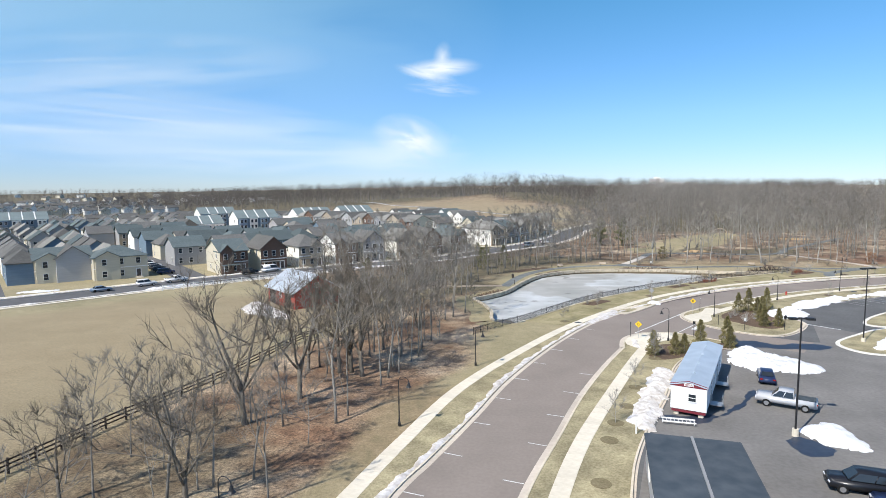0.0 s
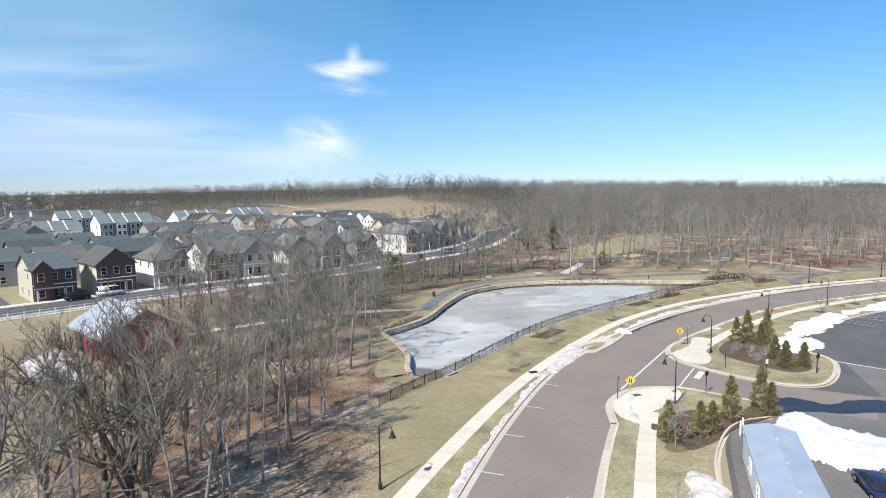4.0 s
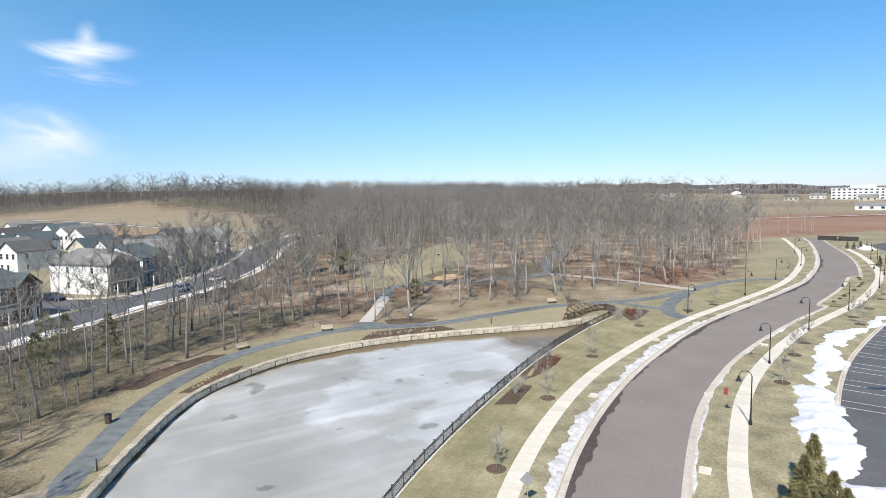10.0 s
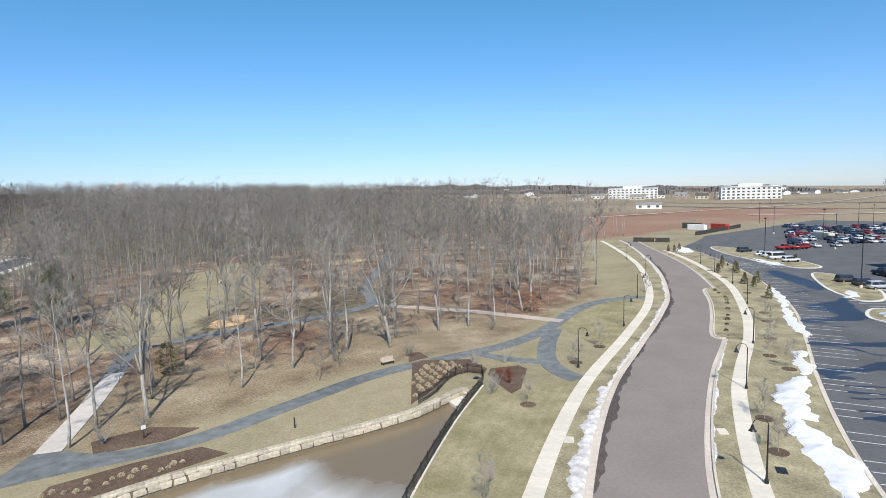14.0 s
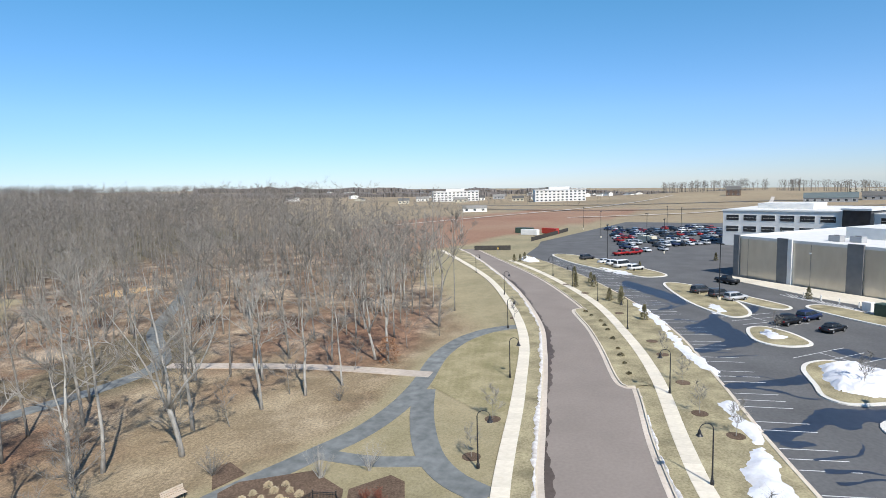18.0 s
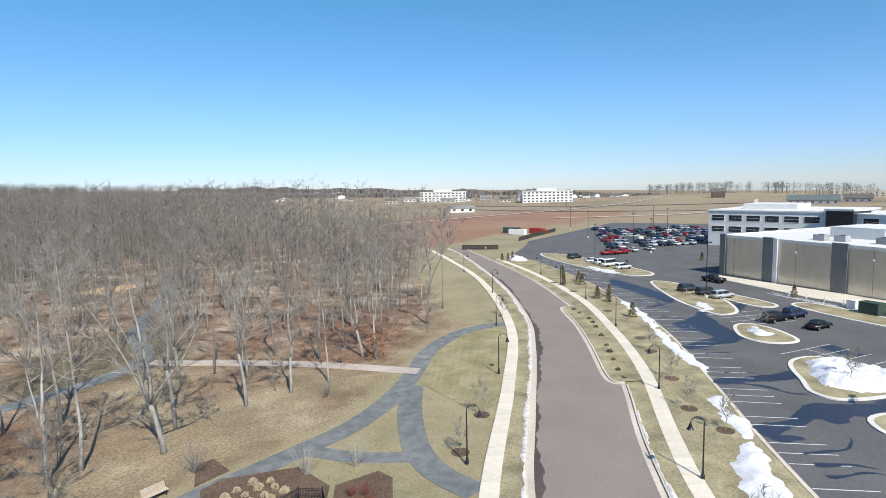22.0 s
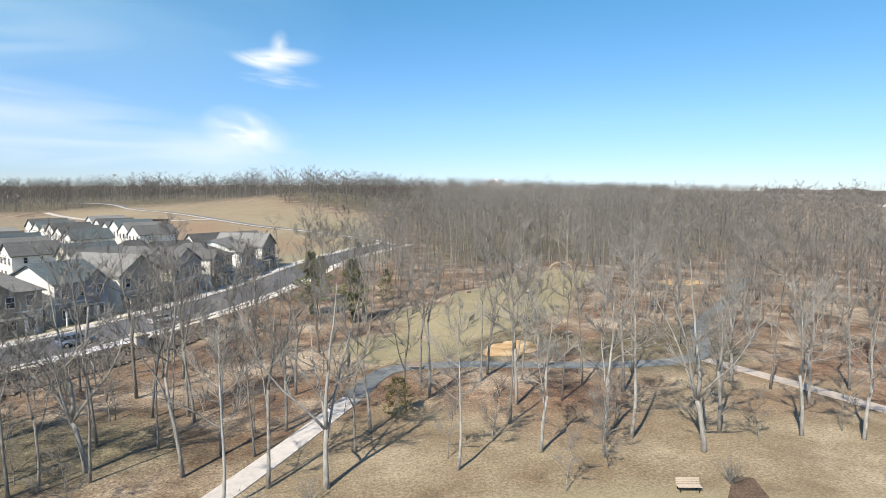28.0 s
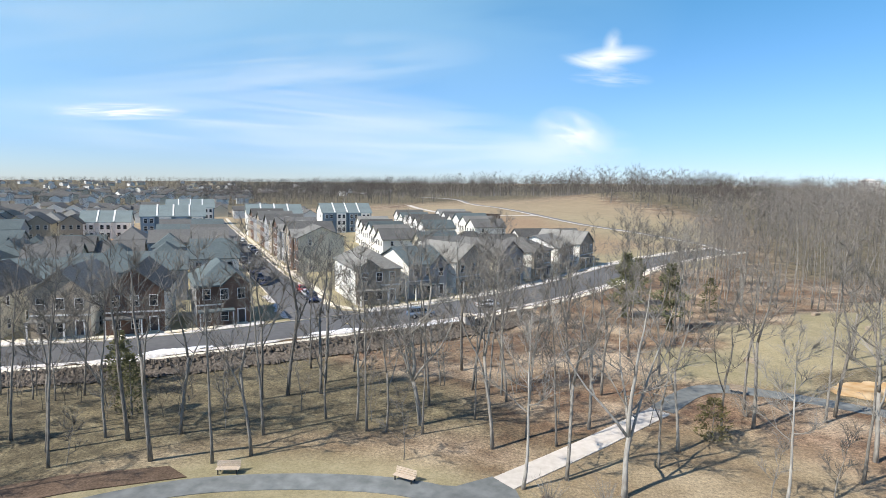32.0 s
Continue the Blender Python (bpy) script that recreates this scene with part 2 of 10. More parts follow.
def spline(pts, step=2.0, closed=False):
    """A smooth line through the points, resampled at even steps."""
    p = [Vector((a, b)) for a, b in pts]
    n = len(p)
    fine = []
    for i in range(n if closed else n - 1):
        q = [p[(i + k) % n] if closed else p[min(max(i + k, 0), n - 1)] for k in (-1, 0, 1, 2)]
        for j in range(16):
            t = j / 16
            fine.append(0.5 * ((2 * q[1]) + (q[2] - q[0]) * t + (2 * q[0] - 5 * q[1] + 4 * q[2] - q[3]) * t * t + (3 * q[1] - q[0] - 3 * q[2] + q[3]) * t ** 3))
    fine.append(p[0] if closed else p[-1])
    d = [0.0]
    for a, b in zip(fine, fine[1:]):
        d.append(d[-1] + (b - a).length)
    k = max(2, round(d[-1] / step))
    s = np.linspace(0, d[-1], k + 1)
    xs, ys = np.interp(s, d, [a.x for a in fine]), np.interp(s, d, [a.y for a in fine])
    return [(float(a), float(b)) for a, b in zip(xs, ys)]


def normals(line):
    out = []
    for i in range(len(line)):
        a, b = line[max(i - 1, 0)], line[min(i + 1, len(line) - 1)]
        d = Vector((b[0] - a[0], b[1] - a[1])).normalized()
        out.append((-d.y, d.x))
    return out


def shift(line, d):
    """The line moved d metres to its left."""
    return [(p[0] + n[0] * d, p[1] + n[1] * d) for p, n in zip(line, normals(line))]


def inside(poly, x, y):
    hit, j = False, len(poly) - 1
    for i in range(len(poly)):
        (xi, yi), (xj, yj) = poly[i], poly[j]
        if (yi > y) != (yj > y) and x < (xj - xi) * (y - yi) / (yj - yi) + xi:
            hit = not hit
        j = i
    return hit


def inside_np(poly, X, Y):
    hit, j = np.zeros(X.shape, bool), len(poly) - 1
    for i in range(len(poly)):
        (xi, yi), (xj, yj) = poly[i], poly[j]
        if yi != yj:
            hit ^= ((yi > Y) != (yj > Y)) & (X < (xj - xi) * (Y - yi) / (yj - yi) + xi)
        j = i
    return hit


def dist_np(line, X, Y):
    best = np.full(X.shape, 1e9)
    for (ax, ay), (bx, by) in zip(line, line[1:]):
        dx, dy = bx - ax, by - ay
        t = np.clip(((X - ax) * dx + (Y - ay) * dy) / (dx * dx + dy * dy + 1e-9), 0, 1)
        best = np.minimum(best, np.hypot(X - ax - t * dx, Y - ay - t * dy))
    return best


def smooth01(a, b, v):
    t = np.clip((v - a) / (b - a), 0, 1)
    return t * t * (3 - 2 * t)


# ---- plan ----
WALK_L = spline([(-23, -12), (-19, 8), (-14, 26), (-8.4, 42.4), (-4.7, 52.6), (0.9, 66.6), (9.4, 81.1), (21.2, 98.1), (35.3, 114.2), (48, 126), (64.2, 136.6), (80, 143.6),
                 (102, 150.7), (127, 155.8), (152, 161.8), (178, 172), (206, 185.8), (239, 206.5), (262, 222)], 1.52)
ROAD_L = spline([(-19, -13), (-15, 8), (-10, 26), (-4.3, 42.3), (-1.4, 48.5), (3.2, 58.7), (8.1, 70.1), (17, 86.4), (27, 101), (38, 112), (53, 124.3), (70, 134.3), (88.7, 142.3),
                 (105, 147.6), (120, 150.8), (143.6, 155.8), (164, 161.6), (198.5, 176.4), (246, 202), (268, 216)], 1.5)
ROAD_R = spline([(-8, -14), (-4, 8), (1, 27), (6.2, 42.1), (10.7, 52.3), (17.1, 66.2), (26.4, 82.9), (36, 97), (46.6, 108.2), (56.4, 115.5), (70.3, 124.2), (84.3, 130.6), (97.5, 134.9),
                 (116.1, 139.4), (132.3, 142.2), (150, 146.3), (172.6, 154), (207.8, 171), (247, 195.5), (270, 210)], 1.5)
WALK_R = spline([(0, 18), (4, 31), (8, 42.1), (12.4, 52.4), (19.5, 66.1), (26.5, 79), (31, 86.5)], 1.52)
WALK_R2 = spline([(47, 104.8), (57.4, 113), (65.1, 118.1), (77.3, 125), (91, 130.6), (108, 135.7), (119, 138), (138, 141.2), (158, 146.6), (183, 155.6), (214, 172), (240, 189)], 1.52)
LOT_EDGE = spline([(60, 105.5), (66, 109.6), (82.5, 117.6), (99.8, 124.2), (119, 129.2), (137.6, 133), (160, 138), (183, 146.3), (212, 160), (240, 177)], 2)
POND = spline([(9.0, 103), (9.3, 110.2), (8.2, 118), (6.6, 123.4), (7.2, 125.2), (11, 128.8), (15.3, 134.7), (20.7, 147), (26.3, 157.3), (31.9, 162.8), (40, 167.3), (49, 168.8), (59, 168.2), (70.6, 165.2),
               (84.3, 161.0), (93.5, 160.2), (78.6, 152.6), (60.5, 142.7), (45, 132.6), (29.3, 119), (20.4, 109), (13.5, 101)], 1.0, closed=True)
FENCE = spline([(5, 92.5), (9, 97), (14.6, 102.3), (20.4, 109), (29.3, 119), (40.3, 128.6), (54.8, 138.6), (69.6, 147.6), (84.7, 155), (96.3, 159.6), (101.5, 161.8)], 2.0)
NROAD_S = spline([(-128, 92), (-94, 119.4), (-70, 142), (-48, 160), (-24, 178), (-8, 187.4), (3.4, 193.6), (13.2, 201.4), (22.4, 210.4), (30, 218.4), (37, 226), (42.8, 233.6), (49, 243.6), (58, 260.6), (66.8, 282), (77.4, 312.5), (87, 334), (99, 354), (112, 372)], 3)
NROAD_N = shift(NROAD_S, 11.4)
STREET = spline([(19.8, 220.6), (10.1, 232), (-7.8, 252.3), (-27.4, 273.8), (-52.6, 302.3), (-85.8, 339.9), (-118.8, 377.5), (-145.1, 407.7), (-182.5, 452.1)], 4)
TRAIL_A = spline([(15.2, 140.6), (18.3, 149), (22.3, 158.4), (27.6, 166.2), (35, 173), (45.5, 177.2), (54.3, 178), (62.5, 174.6), (69.3, 172.8), (80, 173), (92, 172.8), (104.3, 169.2), (111.3, 167.1),
                  (118.6, 166.6), (126.4, 167.4), (137.4, 169.6), (146.4, 169.6), (152.4, 167.8), (156, 165.2), (157.6, 163)], 1.5)
TRAIL_B = spline([(124.4, 166), (117, 163), (109.7, 159), (106, 155.4), (104.2, 151.4)], 1.2)
TRAIL_C = spline([(105.9, 168.2), (106.3, 163), (108, 158.2)], 1.2)
PATH_E = spline([(129.6, 167.5), (127.4, 184.8), (121.5, 204.8)], 1.5)
PATH_W = spline([(58.1, 181.2), (64.2, 190.2), (71.4, 201.6)], 1.5)
TRAIL_D = spline([(71.6, 202), (77, 210.5), (86, 211.2), (95.6, 208.8), (105, 206.4), (114, 205.2), (121, 206.4), (126, 211.1), (136, 224), (157, 241.5), (187, 268)], 1.6)
WOOD_FENCE = spline([(-40, 30), (-37.7, 46.2), (-36, 50.9), (-34, 57.3), (-28.1, 71.6), (-22.6, 90), (-17, 98.7), (-10.5, 113), (-6, 124)], 2.4)
WATER = -0.8


def far_height(yaw):
    """Height of the land 2.5 km off, by the bearing to the left of the y axis in degrees."""
    return np.interp(yaw, [-180, -109, -85, -70, -45, -25, 0, 38, 54, 90, 180], [-40, -59, -25, -2, 30, 36, 34, 28, 14, 10, 0])


# rises under the far woods: x, y, spread, height
RIDGES = [(96, 668, 66, 9.0), (40, 700, 70, 3.5), (-70, 730, 95, 6.0), (-230, 800, 110, 6.0), (440, 960, 210, 9.0), (250, 1000, 120, 5.0), (660, 820, 150, 6.0)]
MOUND = [(78, 222, 7, 0.7), (92, 238, 10, 1.5), (108, 252, 11, 2.0), (124, 268, 12, 2.2), (138, 280, 9, 2.0)]


def land(X, Y):
    """The height of the ground."""
    X, Y = np.asarray(X, float), np.asarray(Y, float)
    r = np.hypot(X - 50, Y - 120)
    z = far_height(np.degrees(np.arctan2(-(X - 50), Y - 120))) * smooth01(450, 2500, r)
    yaw = np.degrees(np.arctan2(-(X - 50), Y - 120))
    z = z + 11 * np.exp(-((yaw + 2) / 20) ** 2) * smooth01(200, 470, r) + 12 * np.exp(-((X - 1050) ** 2 + (Y - 30) ** 2) / 220 ** 2)
    for mx, my, s, hgt in RIDGES + MOUND:
        z = z + hgt * np.exp(-((X - mx) ** 2 + (Y - my) ** 2) / (s * s))
    d = dist_np(NROAD_S, X, Y)
    lift = 1.3 * smooth01(-20, 30, X) * (1 - smooth01(300, 420, Y))
    side = Y - np.interp(X, [p[0] for p in NROAD_S], [p[1] for p in NROAD_S])
    z = z + lift * np.where(side > 0, 1.0, 1 - smooth01(3.2, 6.2, d)) * (1 - smooth01(250, 420, r))
    return z


def h0(x, y):
    return float(land(x, y))


def ribbon(name, left, right, z, material, kind="structure", label="", category="", thick=0.0, drape=True, parent=None):
    """A strip between two lines of the same number of points, z above the ground."""
    v, f = [], []
    n = len(left)
    za = land([p[0] for p in left], [p[1] for p in left]) if drape else np.zeros(n)
    zb = land([p[0] for p in right], [p[1] for p in right]) if drape else np.zeros(n)
    for i in range(n):
        v += [(*left[i], za[i] + z), (*right[i], zb[i] + z)]
    for i in range(n - 1):
        f.append((2 * i, 2 * i + 1, 2 * i + 3, 2 * i + 2))
    if thick:
        v += [(a, b, c - thick) for a, b, c in v]
        k = 2 * n
        for i in range(n - 1):
            f.append((2 * i + 2, k + 2 * i + 2, k + 2 * i, 2 * i))
            f.append((2 * i + 1, k + 2 * i + 1, k + 2 * i + 3, 2 * i + 3))
        f += [(0, k, k + 1, 1), (2 * n - 1, k + 2 * n - 1, k + 2 * n - 2, 2 * n - 2)]
    ob = put(name, mesh_of(name, v, f, material), parent)
    return tagged(ob, label, category, kind=kind) if parent is None else ob


def resample(line, n):
    s = np.linspace(0, len(line) - 1, n)
    k = np.arange(len(line))
    return [(float(a), float(b)) for a, b in zip(np.interp(s, k, [p[0] for p in line]), np.interp(s, k, [p[1] for p in line]))]


def flat(name, poly, z, material, label, category, kind="structure", thick=0.0, drape=False):
    """A flat sheet over a closed outline, with sides where thick."""
    bm = bmesh.new()
    top = [bm.verts.new((x, y, z + (h0(x, y) if drape else 0))) for x, y in poly]
    fc = bm.faces.new(top)
    if fc.calc_area() and fc.normal.z < 0:
        fc.normal_flip()
    bm.normal_update()
    if fc.normal.z < 0:
        fc.normal_flip()
    if thick:
        low = [bm.verts.new((v.co.x, v.co.y, v.co.z - thick)) for v in top]
        for i in range(len(top)):
            j = (i + 1) % len(top)
            bm.faces.new((top[i], top[j], low[j], low[i]))
        bmesh.ops.recalc_face_normals(bm, faces=list(bm.faces))
        bm.normal_update()
        if fc.normal.z < 0:
            bmesh.ops.reverse_faces(bm, faces=list(bm.faces))
    bmesh.ops.triangulate(bm, faces=[fc])
    me = bpy.data.meshes.new(name)
    bm.to_mesh(me)
    bm.free()
    me.materials.append(material)
    return tagged(put(name, me), label, category, kind=kind)


# ---- ground ----
def axis(lo, hi, step, far_lo, far_hi, rows):
    mid = list(np.arange(lo, hi, step))
    grow = np.linspace(0, 1, rows + 1)[1:] ** 2.4
    return np.array([lo + (far_lo - lo) * g for g in grow[::-1]] + mid + [hi + (far_hi - hi) * g for g in grow])


def make_ground():
    ax, ay = axis(-110, 300, 1.5, -4200, 4200, 34), axis(-20, 340, 1.5, -3500, 4300, 34)
    X, Y = np.meshgrid(ax, ay)
    inp = inside_np(POND, X, Y)
    dp = dist_np(POND + POND[:1], X, Y)
    Z = land(X, Y) + 0.02 * np.sin(X * 0.21 + 1.3 * np.sin(Y * 0.17)) * smooth01(2, 8, dp) * np.where(inside_np(LOT_ALL, X, Y), 0, 1)
    for line, w in ((ROAD_L, 10.5), (ROAD_R, 6), (WALK_L, 4), (WALK_R2, 4), (WALK_R, 4), (LOT_EDGE, 6), (NROAD_S, 13), (TRAIL_A, 4), (TRAIL_B, 4), (TRAIL_D, 4), (PATH_E, 4), (PATH_W, 4)):
        Z = Z - (Z - land(X, Y)) * (1 - smooth01(w * 0.7, w, dist_np(line, X, Y)))
    Z = Z - 2.3 * smooth01(-1.9, -0.5, np.where(inp, dp, -dp))
    n, m = X.shape
    v = np.stack([X.ravel(), Y.ravel(), Z.ravel()], 1)
    i = (np.arange(n - 1)[:, None] * m + np.arange(m - 1)[None]).ravel()
    f = np.stack([i, i + 1, i + m + 1, i + m], 1)
    me = bpy.data.meshes.new("ground")
    me.from_pydata(v, [], f)
    me.shade_smooth()
    # what covers the ground: r leaf litter, g bare red earth, b dry field, a darker litter with tree shade in its
    # colour
    wob = 4 * np.sin(X * 0.13 + 2 * np.sin(Y * 0.09)) + 3 * np.sin(Y * 0.19 + X * 0.05)
    litter = np.zeros(X.shape)
    for poly, soft in ((LITTER_1, 3), (LITTER_5, 2), (LITTER_2, 5), (LITTER_3, 8), (LITTER_4, 20)):
        d = dist_np(poly + poly[:1], X, Y) * np.where(inside_np(poly, X, Y), 1, -1)
        litter = np.maximum(litter, smooth01(-soft, soft, d + wob * 0.5))
    for line, w in ((TRAIL_A, 3.6), (TRAIL_B, 6), (WALK_L, 4.6)):
        litter = litter * smooth01(w * 0.45, w, dist_np(line, X, Y) + wob * 0.12)
    for mx, my, s, hgt in MOUND:
        litter = litter * smooth01(0.8, 1.2, np.hypot(X - mx, Y - my) / s)
    dc = dist_np(CLEARING + CLEARING[:1], X, Y) * np.where(inside_np(CLEARING, X, Y), 1, -1)
    litter = litter * (1 - smooth01(-2, 3, dc + 0.3 * wob))
    earth = np.zeros(X.shape)
    for poly, soft, amount in ((EARTH_1, 6, 1.0), (EARTH_2, 12, 0.55), (EARTH_3, 5, 1.0)):
        d = dist_np(poly + poly[:1], X, Y) * np.where(inside_np(poly, X, Y), 1, -1)
        earth = np.maximum(earth, amount * smooth01(-soft, soft, d + wob))
    field = smooth01(240, 420, np.hypot(X - 60, Y - 120))
    dt = dist_np(TAN + TAN[:1], X, Y) * np.where(inside_np(TAN, X, Y), 1, -1)
    tan = 0.55 * smooth01(-5, 5, dt + wob)
    field = np.maximum(field, tan)
    dw = dist_np(PADDOCK + PADDOCK[:1], X, Y) * np.where(inside_np(PADDOCK, X, Y), 1, -1)
    field = np.maximum(field, 0.7 * smooth01(-2, 6, dw + 0.4 * wob))
    litter = litter * (1 - tan)
    dk = dist_np(DARK_LITTER + DARK_LITTER[:1], X, Y) * np.where(inside_np(DARK_LITTER, X, Y), 1, -1)
    dark_shade = smooth01(-6, 6, dk + wob)
    for poly in (LITTER_3, LITTER_4):
        d = dist_np(poly + poly[:1], X, Y) * np.where(inside_np(poly, X, Y), 1, -1)
        dark_shade = np.maximum(dark_shade, smooth01(0, 30, d))
    for poly, amount, soft in ((PLAY_1, 0.85, 1.2), (PLAY_2, 0.85, 1.2), (BELT_FOOT, 0.6, 5.0)):
        chips = amount * smooth01(-soft, soft, dist_np(poly + poly[:1], X, Y) * np.where(inside_np(poly, X, Y), 1, -1) + 0.15 * wob)
        dark_shade, litter = np.maximum(dark_shade, chips), np.maximum(litter, chips)
    col = me.color_attributes.new("cover", "FLOAT_COLOR", "POINT")
    col.data.foreach_set("color", np.stack([litter, earth, field, dark_shade], -1).astype(np.float32).ravel())
    drift = np.zeros(X.shape)
    for dx, dy, sx, sy, amount in DRIFTS:
        u = np.hypot((X - dx) / sx, (Y - dy) / sy) + 0.06 * wob
        drift = np.maximum(drift, amount * (1 - smooth01(0.55, 1.1, u)))
    tone = me.color_attributes.new("drift", "FLOAT_COLOR", "POINT")
    tone.data.foreach_set("color", np.repeat(drift.ravel(), 4).astype(np.float32))
    me.materials.append(ground_material())
    me.update()
    return tagged(put("ground", me), "winter ground of dry grass, leaf litter and bare earth", "ground", kind="structure")


def ground_material():
    m = bpy.data.materials.new("ground_cover")
    m.use_nodes = True
    n, l = m.node_tree.nodes, m.node_tree.links
    b = n["Principled BSDF"]
    b.inputs["Roughness"].default_value = 1.0
    tc = n.new("ShaderNodeTexCoord")

    def noise_at(scale, detail=6.0, rough=0.6, stretch=None):
        t = n.new("ShaderNodeTexNoise")
        t.inputs["Scale"].default_value, t.inputs["Detail"].default_value, t.inputs["Roughness"].default_value = scale, detail, rough
        src = tc.outputs["Object"]
        if stretch:
            mp = n.new("ShaderNodeMapping")
            mp.inputs["Rotation"].default_value, mp.inputs["Scale"].default_value = stretch
            l.new(src, mp.inputs["Vector"])
            src = mp.outputs[0]
        l.new(src, t.inputs["Vector"])
        return t.outputs["Fac"]

    def ramp(fac, stops):
        r = n.new("ShaderNodeValToRGB")
        e = r.color_ramp.elements
        while len(e) < len(stops):
            e.new(0.5)
        for k, (p, c) in enumerate(stops):
            e[k].position, e[k].color = p, (*c, 1)
        l.new(fac, r.inputs[0])
        return r.outputs[0]

    def mix(fac, a, c, kind="MIX"):
        x = n.new("ShaderNodeMix")
        x.data_type, x.blend_type = "RGBA", kind
        if isinstance(fac, float):
            x.inputs[0].default_value = fac
        else:
            l.new(fac, x.inputs[0])
        l.new(a, x.inputs[6])
        l.new(c, x.inputs[7])
        return x.outputs[2]

    fine, mid, slow = noise_at(3.4, 10.0, 0.78), noise_at(0.55, 8.0, 0.7), noise_at(0.045, 5.0)
    grass = mix(0.5, ramp(mid, [(0.3, (0.21, 0.182, 0.098)), (0.5, (0.295, 0.252, 0.15)), (0.72, (0.375, 0.328, 0.215))]),
                ramp(slow, [(0.35, (0.2, 0.178, 0.092)), (0.62, (0.38, 0.312, 0.185))]))
    litter = mix(0.76, ramp(mid, [(0.36, (0.058, 0.041, 0.028)), (0.5, (0.15, 0.107, 0.07)), (0.64, (0.30, 0.227, 0.155))]),
                 ramp(noise_at(0.085, 8.0, 0.66), [(0.34, (0.10, 0.07, 0.046)), (0.42, (0.20, 0.115, 0.066)), (0.48, (0.215, 0.15, 0.095)), (0.55, (0.285, 0.212, 0.145)), (0.63, (0.41, 0.328, 0.24))]))
    earth = mix(0.4, ramp(mid, [(0.3, (0.215, 0.105, 0.06)), (0.7, (0.33, 0.195, 0.125))]), ramp(noise_at(0.012, 4.0), [(0.35, (0.25, 0.115, 0.065)), (0.65, (0.36, 0.26, 0.16))]))
    field = mix(0.5, ramp(noise_at(0.15, 8.0), [(0.3, (0.22, 0.172, 0.103)), (0.7, (0.36, 0.292, 0.186))]), ramp(noise_at(0.006, 4.0), [(0.34, (0.16, 0.128, 0.08)), (0.5, (0.30, 0.222, 0.132)), (0.66, (0.38, 0.305, 0.19))]))
    cover = n.new("ShaderNodeVertexColor")
    cover.layer_name = "cover"
    sep = n.new("ShaderNodeSeparateColor")
    l.new(cover.outputs[0], sep.inputs[0])
    c = mix(sep.outputs[2], grass, field)
    # alpha: darker litter and chips, with shade under dense trees put into the colour
    dark_shaded = mix(cover.outputs[1], litter, ramp(mid, [(0.3, (0.05, 0.042, 0.026)), (0.5, (0.118, 0.098, 0.058)), (0.72, (0.225, 0.192, 0.118))]))
    c = mix(sep.outputs[0], c, dark_shaded)
    c = mix(sep.outputs[1], c, earth)
    # fallen oak leaves lie red-brown in drifts
    tone = n.new("ShaderNodeVertexColor")
    tone.layer_name = "drift"
    c = mix(tone.outputs[0], c, ramp(mid, [(0.34, (0.075, 0.04, 0.025)), (0.5, (0.185, 0.094, 0.054)), (0.66, (0.30, 0.18, 0.11))]))
    leafy = mix(0.85, c, ramp(fine, [(0.38, (0.3, 0.29, 0.28)), (0.5, (1.05, 1.05, 1.05)), (0.61, (1.9, 1.85, 1.75))]), "MULTIPLY")
    leafy = mix(0.55, leafy, ramp(noise_at(0.17, 7.0, 0.65), [(0.38, (0.5, 0.47, 0.44)), (0.5, (1, 1, 1)), (0.62, (1.3, 1.28, 1.2))]), "MULTIPLY")
    turf = mix(0.36, c, ramp(fine, [(0.37, (0.4, 0.42, 0.4)), (0.5, (1, 1, 1)), (0.62, (1.55, 1.55, 1.5))]), "MULTIPLY")
    c = mix(sep.outputs[0], turf, leafy)
    l.new(c, b.inputs["Base Color"])
    bump = n.new("ShaderNodeBump")
    bump.inputs["Strength"].default_value, bump.inputs["Distance"].default_value = 0.35, 0.1
    l.new(mid, bump.inputs["Height"])
    l.new(bump.outputs[0], b.inputs["Normal"])
    return m


# ground darkened in colour at the foot of the dense tree belt
BELT_FOOT = [(-58, 14), (-20, 16), (-16, 42), (-22, 60), (-34, 60), (-46, 44)]
PLAY_1 = [(105.2, 214.8), (108.4, 207.2), (110.4, 202.2), (115.7, 201.5), (123, 202.9), (127.1, 202.6), (132, 210.9), (136.6, 218.6), (136, 225.6), (128.4, 226.1), (120.7, 225), (110.5, 218.5)]
PLAY_2 = [(93.3, 222.7), (100.9, 227.3), (111.1, 226.2), (109.3, 218.8), (105.2, 214.8), (96.5, 213.2), (90.1, 212.8)]
CLEARING = [(70, 212), (77, 223), (84, 234), (95, 247), (106, 258), (122, 274), (134, 286), (142, 276), (131, 262), (117.5, 238), (108, 230), (103, 224), (93, 212), (85, 212.6), (78, 212)]
PADDOCK = [(-160, 10), (-42, 22), (-37, 50), (-29, 72), (-23, 90), (-12, 112), (-22, 140), (-62, 132), (-130, 76)]
DRIFTS = ((138, 183, 16, 9, 0.75), (120, 188, 9, 6, 0.4), (88, 196, 10, 5, 0.4), (158, 187, 14, 9, 0.6), (128, 198, 12, 7, 0.5), (92, 190, 9, 6, 0.35), (150, 200, 16, 8, 0.5), (-10, 66, 11, 28, 0.35))
LITTER_1 = [(-38, 40), (-34, 57), (-28.5, 72), (-23, 90), (-17, 99), (-10.5, 113), (-4, 124), (5, 122), (6.5, 100), (5, 88), (0.5, 72), (-5, 60), (-8, 52), (-11, 42), (-15, 30), (-20, 14), (-44, 14)]
